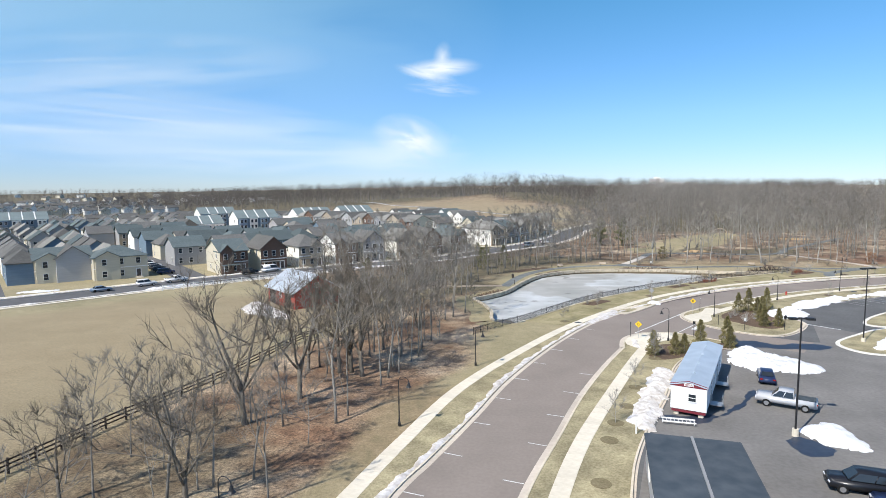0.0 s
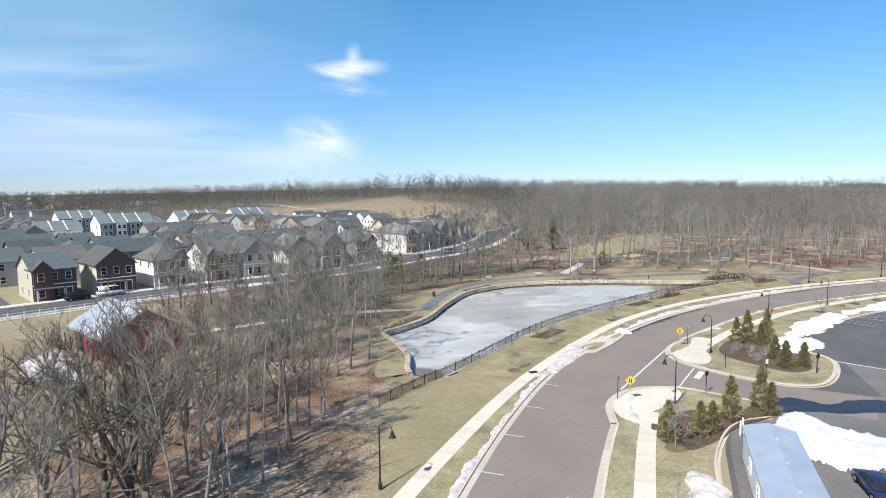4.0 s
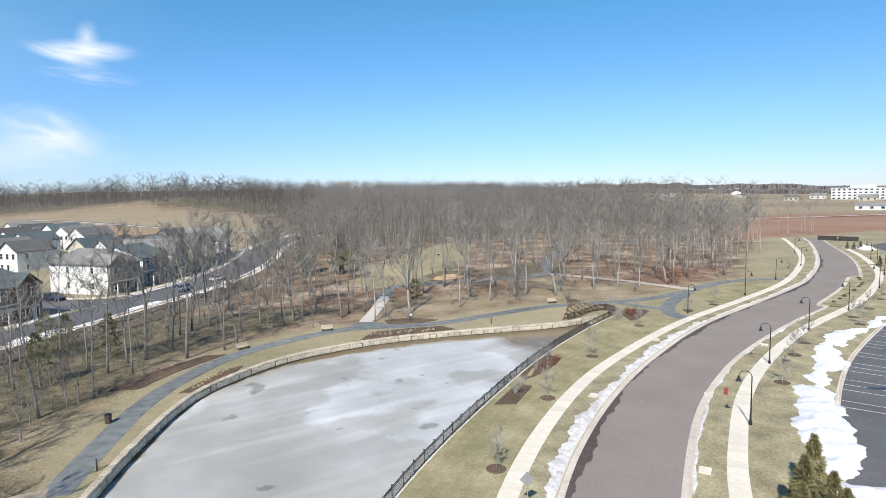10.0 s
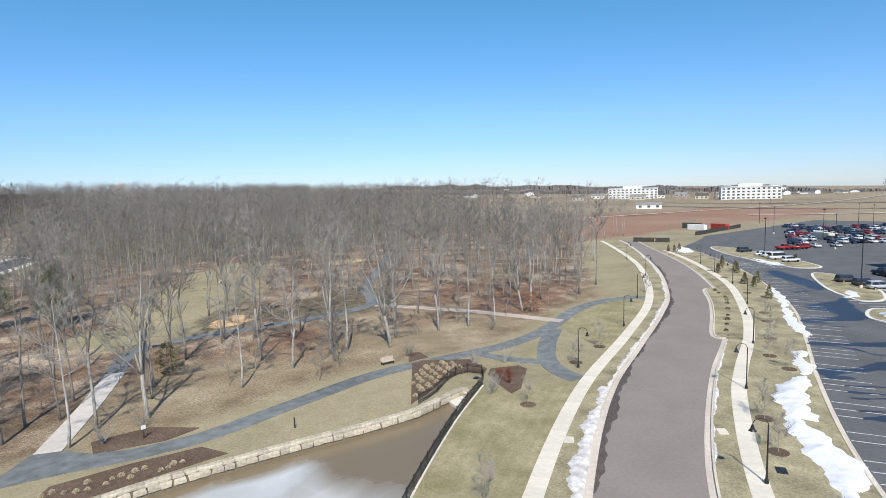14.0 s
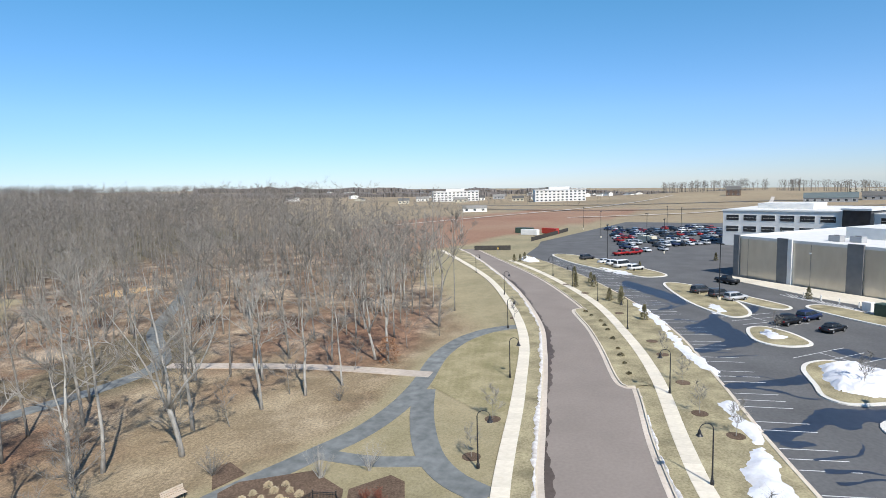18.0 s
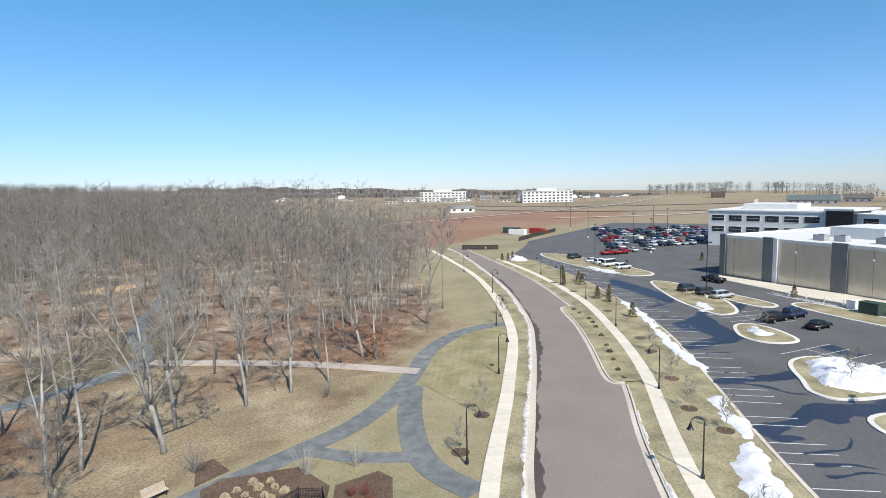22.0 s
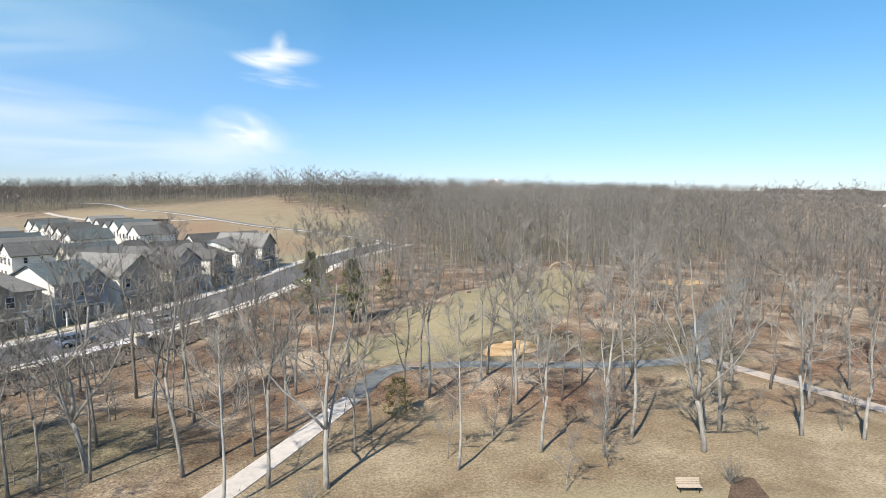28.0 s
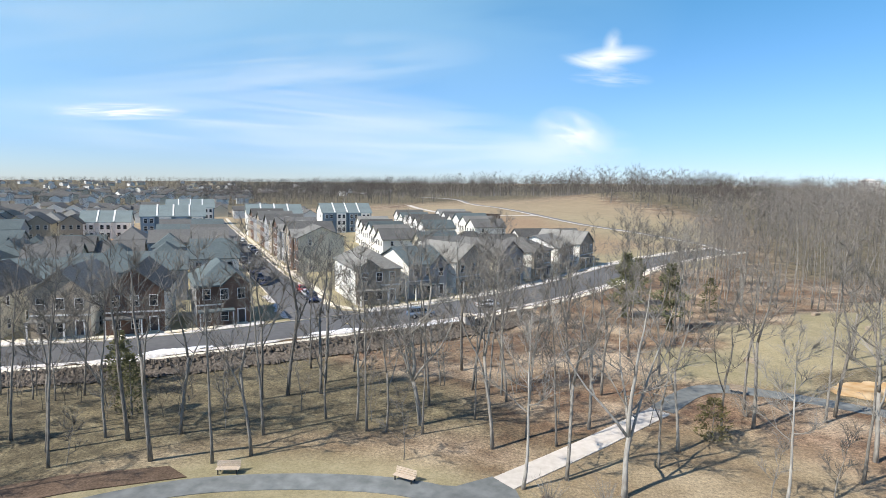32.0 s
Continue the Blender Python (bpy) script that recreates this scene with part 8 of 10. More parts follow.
put("gable_trim", mesh_of("gable_trim", [(-W2 - 0.1, -0.04, 3.2), (W2 + 0.1, -0.04, 3.2), (W2 + 0.1, -0.04, 3.42), (0, -0.04, 3.86), (-W2 - 0.1, -0.04, 3.42), (-W2 - 0.1, 0.06, 3.2), (W2 + 0.1, 0.06, 3.2), (W2 + 0.1, 0.06, 3.42), (0, 0.06, 3.86), (-W2 - 0.1, 0.06, 3.42)],
                          [(0, 1, 2, 3, 4), (9, 8, 7, 6, 5), (0, 5, 6, 1), (1, 6, 7, 2), (2, 7, 8, 3), (3, 8, 9, 4), (4, 9, 5, 0)], MAROON), tr)
put("name_plate", bevel_box("name_plate", -0.45, -0.09, 3.3, 0.45, -0.03, 3.6, TRIM, 0.01), tr)
for k in range(2):
    put("plate_bar", mesh_of("plate_bar", *box_vf(-0.34, -0.1, 3.37 + 0.11 * k, 0.34, -0.088, 3.42 + 0.11 * k), MAROON), tr)
put("base_frame", mesh_of("base_frame", *box_vf(-W2 + 0.1, 0.1, 0.4, W2 - 0.1, LN - 0.1, 0.76), MAROON), tr)
window(tr, 0.35, -0.02, 1.75, 0, 0.7, 0.75)
for y in (3, 6.5, 10, 14):
    window(tr, -W2 - 0.01, y, 1.7, -90, 0.8, 0.8)
    window(tr, W2 + 0.01, y + 0.8, 1.7, 90, 0.8, 0.8)
for x in (-1.2, 1.2):
    for y in (0.5, 6, 12, 18):
        put("support_block", bevel_box("support_block", -0.25, -0.25, 0, 0.25, 0.25, 0.42, KERB, 0.03), tr, m=pose(x, y, 0.02))
for y in (4.6, 12.0):
    put("door", mesh_of("door", *box_vf(-0.03, -0.45, 0.8, 0.05, 0.45, 2.85), GREYS), tr, m=pose(W2, y, 0))
    st = put("stair", mesh_of("stair", *join(*[box_vf(0, -0.6 + 0.28 * k, 0.62 - 0.2 * k, 1.2, -0.3 + 0.28 * k, 0.70 - 0.2 * k) for k in range(4)], box_vf(0, -1.7, 0.66, 1.2, -0.5, 0.74)), mat("galvanised", (0.42, 0.43, 0.44), (0.55, 0.56, 0.57), 3.0, 0.4, metal=0.7)), tr, m=pose(W2 + 0.05, y, 0))
    for q in (0.04, 1.16):
        put("handrail", mesh_of("handrail", *join(tube_vf([(q, -1.7, 0.7), (q, -1.7, 1.7), (q, -0.5, 1.7), (q, 0.5, 0.95), (q, 0.5, 0.05)], [0.025] * 5, 5), tube_vf([(q, -0.5, 0.7), (q, -0.5, 1.7)], [0.025] * 2, 5)), MATS["galvanised"]), st)
dk = thing("dark_trailer", "low double trailer with dark blue-grey flat roof", "trailer", m=pose(20.3, 45.1, 0, 0, 0, 164))
DROOF = mat("dark_membrane", (0.055, 0.07, 0.085), (0.09, 0.105, 0.12), 0.7, 0.7, big=0.2)
put("body", mesh_of("body", *box_vf(-3.5, 0.1, 0.5, 3.5, 17.9, 3.2), GREYS), dk)
for x0, x1 in ((-3.7, -0.06), (0.06, 3.7)):
    put("roof_half", bevel_box("roof_half", x0, -0.1, 3.2, x1, 18.1, 3.42, DROOF, 0.05), dk)
put("roof_ridge", mesh_of("roof_ridge", *box_vf(-0.1, -0.1, 3.35, 0.1, 18.1, 3.5), GREYS), dk)
put("skirt", mesh_of("skirt", *box_vf(-3.4, 0.2, 0, 3.4, 17.8, 0.5), DARKWOOD), dk)
for x in (-2, 2):
    window(dk, x, 0.08, 1.5, 0, 0.9, 0.9)
for k in range(3):
    window(dk, -3.51, 4 + 5 * k, 1.5, -90, 0.9, 0.9)
    window(dk, 3.51, 4 + 5 * k, 1.5, 90, 0.9, 0.9)
rack = thing("ladder_rack", "white metal racks and ladders lying between trailers", "rack", m=pose(23.6, 55.4, 0.05, 0, 0, -16))
for k in range(2):
    put("side_rail", mesh_of("side_rail", *box_vf(-1.6, -0.05 + k * 0.9, 0.3, 1.6, 0.05 + k * 0.9, 0.42), TRIM), rack)
for k in range(9):
    put("rung", mesh_of("rung", *box_vf(-0.03, 0, 0.32, 0.03, 0.9, 0.4), TRIM), rack, m=pose(-1.5 + 0.37 * k, 0, 0))
for x in (-1.5, 1.5):
    put("leg", mesh_of("leg", *box_vf(-0.05, 0.4, 0, 0.05, 0.5, 0.32), TRIM), rack, m=pose(x, 0, 0))


# ---- vehicles ----
def paint(name, c, rough=0.3):
    return mat(name, c, tuple(v * 0.92 for v in c), 0.5, rough, metal=0.1)


TYRE = mat("tyre", (0.012, 0.012, 0.012), (0.02, 0.02, 0.02), 3.0, 0.9)
RIM = mat("rim_metal", (0.45, 0.45, 0.46), (0.55, 0.55, 0.56), 3.0, 0.35, metal=0.8)
LAMP_W = mat("headlight_glass", (0.7, 0.72, 0.75), (0.6, 0.62, 0.65), 3.0, 0.1)
LAMP_R = mat("tail_light_red", (0.35, 0.015, 0.012), (0.28, 0.01, 0.01), 3.0, 0.2)
wheel_v = tube_vf([(0, -0.11, 0), (0, -0.09, 0), (0, 0.09, 0), (0, 0.11, 0)], [0.30, 0.34, 0.34, 0.30], 14)
TYRE_ME = mesh_of("wheel", *wheel_v, TYRE)
RIM_ME = mesh_of("rim", *tube_vf([(0, -0.125, 0), (0, 0.125, 0)], [0.2, 0.2], 10), RIM)
SHAPES = {  # length, half width, lower outline, cabin outline
    "sedan": (4.7, 0.9, [(-2.35, 0.3), (-2.35, 0.72), (-2.2, 0.9), (-0.9, 0.95), (1.1, 0.95), (2.1, 0.85), (2.35, 0.62), (2.35, 0.3)], [(-1.75, 0.93), (-1.05, 1.42), (0.35, 1.45), (1.25, 0.93)]),
    "suv": (4.8, 0.96, [(-2.4, 0.4), (-2.4, 1.0), (-2.3, 1.1), (1.05, 1.13), (2.2, 1.06), (2.4, 0.8), (2.4, 0.4)], [(-2.3, 1.09), (-2.12, 1.8), (0.35, 1.84), (1.2, 1.1)]),
    "pickup": (5.8, 1.0, [(-2.9, 0.52), (-2.9, 1.26), (-0.85, 1.26), (1.3, 1.24), (2.6, 1.2), (2.86, 1.0), (2.9, 0.5)], [(-0.82, 1.2), (-0.7, 1.96), (0.62, 1.98), (1.42, 1.2)]),
    "van": (5.6, 1.0, [(-2.8, 0.4), (-2.8, 1.2), (1.9, 1.2), (2.6, 1.0), (2.8, 0.7), (2.8, 0.4)], [(-2.78, 1.18), (-2.7, 2.3), (1.2, 2.3), (2.1, 1.18)]),
}


def extrude(outline, half, top_in=0.0, zbase=0.0, ztop=1.0):
    n = len(outline)
    v = []
    for s in (-1, 1):
        for x, z in outline:
            k = (z - zbase) / max(1e-6, ztop - zbase)
            v.append((x, s * (half - top_in * max(0, min(1, k))), z))
    f = [tuple(range(n)), tuple(range(2 * n - 1, n - 1, -1))]
    for i in range(n):
        j = (i + 1) % n
        f.append((i, n + i, n + j, j))
    return v, f


def bevelled(name, v, f, material, b):
    bm = bmesh.new()
    vs = [bm.verts.new(p) for p in v]
    for q in f:
        bm.faces.new([vs[i] for i in q])
    bmesh.ops.recalc_face_normals(bm, faces=list(bm.faces))
    bmesh.ops.bevel(bm, geom=list(bm.edges), offset=b, segments=2, affect="EDGES")
    me = bpy.data.meshes.new(name)
    bm.to_mesh(me)
    bm.free()
    me.materials.append(material)
    me.shade_smooth()
    return me


CARS = {}


def vehicle(kind, colour, name_colour, m, label=None, near=True):
    key = (kind, name_colour, near)
    if key in CARS:
        o = copy_thing(CARS[key], m)
        if label:
            o["label"] = label
        return o
    ln, hw, low, cab = SHAPES[kind]
    top = thing({"sedan": "car", "suv": "car", "pickup": "pickup_truck", "van": "van"}[kind], label or "parked %s %s on the asphalt lot" % (name_colour, {"sedan": "saloon car", "suv": "estate car", "pickup": "pickup truck", "van": "delivery van"}[kind]), "car" if kind in ("sedan", "suv") else kind, "parked cars", m=m)
    pm = paint("paint_" + name_colour, colour)
    z1 = max(z for _, z in low)
    body = put("body", bevelled("body", *extrude(low, hw, 0.06, 0.3, z1), pm, 0.07), top)
    z2 = max(z for _, z in cab)
    z0 = min(z for _, z in cab)
    put("cabin", bevelled("cabin", *extrude(cab, hw - 0.06, 0.2, z0, z2), pm, 0.06), top)
    # side and end panes stand a little proud of the cabin
    (ax, az), (bx, bz), (cx, cz), (dx, dz) = cab
    for s in (-1, 1):
        w0, w1 = hw - 0.055 + 0.012, hw - 0.26 + 0.012
        lo, hi = 0.12, 0.86
        def pt(p, q, t):
            return (p[0] + (q[0] - p[0]) * t, s * (w0 + (w1 - w0) * t), p[1] + (q[1] - p[1]) * t)
        a0, a1, d0, d1 = pt((ax + 0.12, az), (bx + 0.1, bz), lo), pt((ax + 0.12, az), (bx + 0.1, bz), hi), pt((dx - 0.1, dz), (cx - 0.08, cz), lo), pt((dx - 0.1, dz), (cx - 0.08, cz), hi)
        cut = 0.5 if near else 0.02
        mid0 = tuple(a0[i] + (d0[i] - a0[i]) * cut for i in range(3))
        mid1 = tuple(a1[i] + (d1[i] - a1[i]) * cut for i in range(3))
        e = 0.04
        if kind != "van" and near:
            put("side_window", mesh_of("side_window", [a0, (mid0[0] - e, mid0[1], mid0[2]), (mid1[0] - e, mid1[1], mid1[2]), a1], [(0, 1, 2, 3)], GLASS), top)
        put("side_window", mesh_of("side_window", [(mid0[0] + e, mid0[1], mid0[2]), d0, d1, (mid1[0] + e, mid1[1], mid1[2])], [(0, 1, 2, 3)], GLASS), top)
    def screen(p, q, push):
        lo, hi = 0.12, 0.88
        out = []
        for t, w in ((lo, hw - 0.2), (hi, hw - 0.34)):
            for s in (-1, 1):
                out.append((p[0] + (q[0] - p[0]) * t + push, s * w, p[1] + (q[1] - p[1]) * t + 0.012))
        return mesh_of("windscreen", [out[0], out[1], out[3], out[2]], [(0, 1, 2, 3)], GLASS)
    put("windscreen", screen((dx, dz), (cx, cz), 0.015), top)
    put("rear_window", screen((ax, az), (bx, bz), -0.015), top)
    if kind == "pickup":
        # dark slab on top stands in for the shaded hollow of the open bed
        put("load_bed", mesh_of("load_bed", *box_vf(-2.76, -0.83, 1.12, -0.92, 0.83, 1.275), mat("bed_shade", (0.05, 0.06, 0.065), (0.08, 0.09, 0.095), 2.0, 0.6)), top)
    for x in (-ln * 0.31, ln * 0.31):
        for s in (-1, 1):
            ws = {"sedan": 1.0, "suv": 1.12, "pickup": 1.22, "van": 1.05}[kind]
            wh = put("wheel", TYRE_ME, top, m=pose(x, s * (hw - 0.1), 0.34 * ws) @ Matrix.Diagonal((ws, 1.1, ws, 1)))
            if near:
                put("rim", RIM_ME, wh)
    zl = z1 * 0.72
    for s in (-1, 1) if near else ():
        put("headlight", bevel_box("headlight", -0.05, -0.18, -0.07, 0.05, 0.18, 0.07, LAMP_W, 0.02), top, m=pose(ln / 2 - 0.03, s * (hw - 0.28), zl))
        put("tail_light", bevel_box("tail_light", -0.05, -0.14, -0.09, 0.05, 0.14, 0.09, LAMP_R, 0.02), top, m=pose(-ln / 2 + 0.03, s * (hw - 0.22), zl + 0.06))
    CARS[key] = top
    return top


PAINTS = [("white", (0.72, 0.72, 0.72)), ("silver", (0.48, 0.49, 0.51)), ("dark grey", (0.06, 0.062, 0.07)), ("black", (0.015, 0.016, 0.02)), ("navy", (0.025, 0.04, 0.10)), ("red", (0.34, 0.02, 0.02)), ("steel blue", (0.16, 0.22, 0.30))]
PC = dict(PAINTS)


def park(kind, col, x, y, hx, hy, label=None, z=0.03):
    return vehicle(kind, PC[col], col, pose(x, y, h0(x, y) + z, 0, 0, math.degrees(math.atan2(hy, hx))), label, math.hypot(x - 60, y - 120) < 140)


park("pickup", "silver", 37.2, 60.2, -0.83, 0.55, "silver pickup truck parked beside the trailer")
park("sedan", "navy", 40, 69, 0.42, 0.91, "dark blue car with a red badge parked by the snow")
park("suv", "black", 32.6, 42.6, -0.94, 0.34, "dark green-black estate car at the lot edge")
park("suv", "navy", 33.8, 39.2, -0.94, 0.34, "dark blue estate car at the lot edge")
for x, y, k, c, hx, hy in [(171.4, 121, "suv", "black", 0.75, -0.66), (175.6, 117.4, "suv", "navy", 0.75, -0.66), (168.2, 115.4, "sedan", "black", 0.75, -0.66), (196.7, 133.4, "suv", "dark grey", 0.66, -0.75), (193.3, 130, "suv", "dark grey", 0.66, -0.75),
                           (190, 127.4, "suv", "silver", 0.66, -0.75), (210.5, 127.6, "pickup", "black", 0.75, 0.66), (246.6, 165, "suv", "dark grey", 0.75, -0.66), (239.4, 158.6, "sedan", "white", 0.75, -0.66), (235.4, 155.6, "suv", "white", 0.75, -0.66),
                           (231.4, 152.8, "van", "white", 0.75, -0.66), (226.8, 149, "suv", "white", 0.75, -0.66), (259, 155.8, "pickup", "red", 0.75, -0.66), (262, 152, "pickup", "red", 0.75, -0.66)]:
    park(k, c, x, y, hx, hy)
rc = random.Random(12)
kinds = ["sedan", "suv", "suv", "sedan", "pickup", "van"]
n_cars = 0
for row in range(11):
    for k in range(17):
        x = 256 + row * 11.5 + k * 1.0 * 1.9
        y = 152 - k * 2.7 + row * 2.2
        if rc.random() < 0.8 and inside([(262, 148), (262, 160), (300, 186), (412, 176), (402, 100), (300, 128)], x, y) and n_cars < 90:
            c = rc.choice(PAINTS)[0]
            park(rc.choice(kinds[:5] if rc.random() < 0.95 else kinds), c, x, y, 0.82, 0.57)
            n_cars += 1
for b, s in [(92, 1), (98.5, 1), (105, 1), (36, -1), (42, -1), (54, -1), (60, -1), (66, -1), (76, -1), (83, -1), (112, 1), (140, 1), (110, -1), (128, -1)]:
    x, y = estate(11.5 - 0.031 * b + 2.9 * s, b)
    park(rc.choice(("sedan", "suv")), rc.choice(("white", "silver", "dark grey", "navy")), x, y, NX * s, NY * s, "car parked along the side street")
for b, k, c in [(21.8, "sedan", "red"), (15.6, "sedan", "silver"), (9.6, "suv", "navy")]:
    park(k, c, *estate(14.1, b), 0.64, -0.77, "car parked at the street corner")
for x, y, k, c in [(34.6, 229.2, "suv", "steel blue"), (43.6, 241.6, "sedan", "white"), (-84, 138.5, "sedan", "steel blue"), (-77, 146.6, "suv", "white"), (-72, 152.4, "pickup", "white"), (-52, 171, "van", "white"), (-57, 166.6, "suv", "black")]:
    park(k, c, x, y, 0.76, 0.65, "car parked on the residential street")
for x, y in [estate(-100.2 + 0.3 * k, 16 + 6.2 * k) for k in range(6)]:
    park("suv", rc.choice(("navy", "white", "dark grey")), x, y, 0.8, 0.6, "car parked beside the wide houses")


# ---- lamps and poles ----
def street_lamp():
    top = thing("street_lamp", "black shepherd's-crook street lamp with bell shade", "street lamp", "street lamps", m=pose(0, -3000, -200))
    put("base", mesh_of("base", *tube_vf([(0, 0, 0), (0, 0, 0.35), (0, 0, 0.45), (0, 0, 0.8)], [0.16, 0.16, 0.1, 0.075], 10), BLACK), top)
    put("pole", mesh_of("pole", *tube_vf([(0, 0, 0.7), (0, 0, 4.7)], [0.07, 0.05], 8), BLACK), top)
    arc = [(0.55 - 0.55 * math.cos(a), 0, 4.65 + 0.5 * math.sin(a)) for a in [math.pi * k / 8 for k in range(9)]]
    put("crook", mesh_of("crook", *tube_vf(arc, [0.035] * 9, 6), BLACK), top)
    put("shade", mesh_of("shade", *tube_vf([(1.1, 0, 4.65), (1.1, 0, 4.5), (1.1, 0, 4.3), (1.1, 0, 4.15)], [0.07, 0.12, 0.17, 0.3], 12), BLACK), top)
    put("lens", mesh_of("lens", *tube_vf([(1.1, 0, 4.14), (1.1, 0, 4.05)], [0.16, 0.08], 8), LAMP_W), top)
    KINDS["lamp"] = (top, False)


street_lamp()
mid_road = [((a[0] + b[0]) / 2, (a[1] + b[1]) / 2) for a, b in zip(resample(ROAD_L, 120), resample(ROAD_R, 120))]
for x, y in [(-4.6, 55.9), (4.3, 75.8), (35.2, 87.7), (50.2, 104.2), (70.9, 119.6), (90.7, 129.1), (111.8, 135.1), (131.9, 138.6), (160.6, 145.6), (182, 153.2), (197.2, 161), (108.2, 153.6), (131.6, 157.4), (155.6, 164.6), (184, 173.6), (-15, 36), (212, 168.6), (212, 190)]:
    q = min(mid_road, key=lambda p: math.hypot(p[0] - x, p[1] - y))
    plant("lamp", x, y, 1.0, math.degrees(math.atan2(q[1] - y, q[0] - x)), -0.1)


def lot_light():
    top = thing("parking_light", "tall black parking lot light with flat heads", "light pole", "parking lot lights", m=pose(0, -3000, -200))
    put("footing", mesh_of("footing", *tube_vf([(0, 0, 0), (0, 0, 0.75)], [0.3, 0.3], 12), CONCRETE), top)
    put("pole", mesh_of("pole", *tube_vf([(0, 0, 0.7), (0, 0, 11.6)], [0.1, 0.07], 8), BLACK), top)
    for s in (-1, 1):
        ar = put("arm", mesh_of("arm", *box_vf(0, -0.05, 11.45, 0.5, 0.05, 11.55), BLACK), top, m=pose(0, 0, 0, 0, 0, 0 if s > 0 else 180))
        put("lamp_head", bevel_box("lamp_head", 0.4, -0.28, 11.38, 1.15, 0.28, 11.6, BLACK, 0.04), ar)
    KINDS["lot"] = (top, False)


lot_light()
for x, y in [(33.7, 52.8), (64.4, 85.8), (189.4, 130.4), (127, 111.4), (347, 137.6), (365, 184.5), (364, 144), (267, 142.8), (300, 150), (320, 170), (103, 93.4), (240, 158)]:
    plant("lot", x, y, 1.0, rc.uniform(-20, 40), 0.0)

# ---- signs, hydrant, boxes ----
YELLOW = mat("sign_yellow", (0.80, 0.52, 0.02), (0.74, 0.47, 0.02), 2.0, 0.5)


def diamond_sign(x, y, turn, face, label):
    top = thing("road_sign", label, "road sign", "road signs", m=pose(x, y, 0.1, 0, 0, turn))
    put("post", mesh_of("post", *box_vf(-0.03, -0.03, 0, 0.03, 0.03, 2.7), GREYS), top)
    s = 0.54
    v = [(0, -0.04, 2.3 - s), (s, -0.04, 2.3), (0, -0.04, 2.3 + s), (-s, -0.04, 2.3), (0, -0.06, 2.3 - s), (s, -0.06, 2.3), (0, -0.06, 2.3 + s), (-s, -0.06, 2.3)]
    pl = put("plate", mesh_of("plate", v, [(3, 2, 1, 0), (4, 5, 6, 7), (0, 1, 5, 4), (1, 2, 6, 5), (2, 3, 7, 6), (3, 0, 4, 7)], face), top)
    if face is YELLOW:
        for q in (-0.09, 0.09):
            put("symbol_bar", mesh_of("symbol_bar", *box_vf(q - 0.045, -0.07, 2.05, q + 0.045, -0.062, 2.5), BLACK), pl)
    return top


diamond_sign(31, 89.2, -25, YELLOW, "yellow diamond warning sign at the crossing")
diamond_sign(47.8, 107.8, -25, YELLOW, "yellow diamond warning sign on the island")
diamond_sign(44.2, 119.6, 160, GREYS, "grey back of a diamond road sign")
diamond_sign(252, 196, 60, YELLOW, "yellow diamond sign far along the road")


def post_sign(x, y, turn, w, h, z, face, label):
    top = thing("sign_post", label, "road sign", "road signs", m=pose(x, y, 0.1, 0, 0, turn))
    put("post", mesh_of("post", *box_vf(-0.03, -0.03, 0, 0.03, 0.03, z + h), BLACK), top)
    put("plate", bevel_box("plate", -w / 2, -0.06, z, w / 2, -0.035, z + h, face, 0.01), top)
    return top


post_sign(50.4, 93.8, 10, 0.42, 0.55, 1.6, TRIM, "small white sign on a black post")
post_sign(47.9, 97.8, 10, 0.1, 0.3, 1.5, BLACK, "thin black post on the island")
post_sign(40.2, 90.0, 0, 0.4, 0.5, 2.0, BLACK, "black-backed sign at the lot exit")
post_sign(49.6, 108.8, 70, 0.7, 0.16, 2.5, TRIM, "street name blade on a black post")
post_sign(30, 90, 0, 0.12, 0.3, 2.2, BLACK, "black marker post at the crossing")
v, f = tube_vf([(0, -0.05, 0), (0, -0.02, 0)], [0.38, 0.38], 8)
sg = thing("stop_sign", "dark back of an octagonal stop sign", "road sign", "road signs", m=pose(57.1, 93.8, 0.1, 0, 0, 20))
put("post", mesh_of("post", *box_vf(-0.04, -0.04, 0, 0.04, 0.04, 2.5), BLACK), sg)
put("plate", mesh_of("plate", v, f, BLACK), sg, m=pose(0, -0.03, 2.15, 0, 22.5, 0))
hy = thing("fire_hydrant", "red fire hydrant on the verge", "hydrant", m=pose(76.4, 125.6, 0.13))
HRED = mat("hydrant_red", (0.45, 0.05, 0.03), (0.38, 0.04, 0.03), 3.0, 0.5)
put("barrel", mesh_of("barrel", *tube_vf([(0, 0, 0), (0, 0, 0.08), (0, 0, 0.1), (0, 0, 0.6), (0, 0, 0.75), (0, 0, 0.82)], [0.2, 0.2, 0.13, 0.13, 0.1, 0.03], 10), HRED), hy)
for a in (0, 90, 180):
    put("nozzle", mesh_of("nozzle", *tube_vf([(0.1, 0, 0.45), (0.24, 0, 0.45)], [0.07, 0.07], 8), HRED), hy, m=pose(0, 0, 0, 0, 0, a))
for x, y, lab in ((93.6, 128.6, "square iron grate in the lawn"), (24, 100.4, "round iron cover in the walk")):
    g = tagged(put("drain_grate", bevel_box("drain_grate", -0.55, -0.4, 0, 0.55, 0.4, 0.05, BLACK, 0.01), m=pose(x, y, 0.12, 0, 0, 20)), lab, "grate")
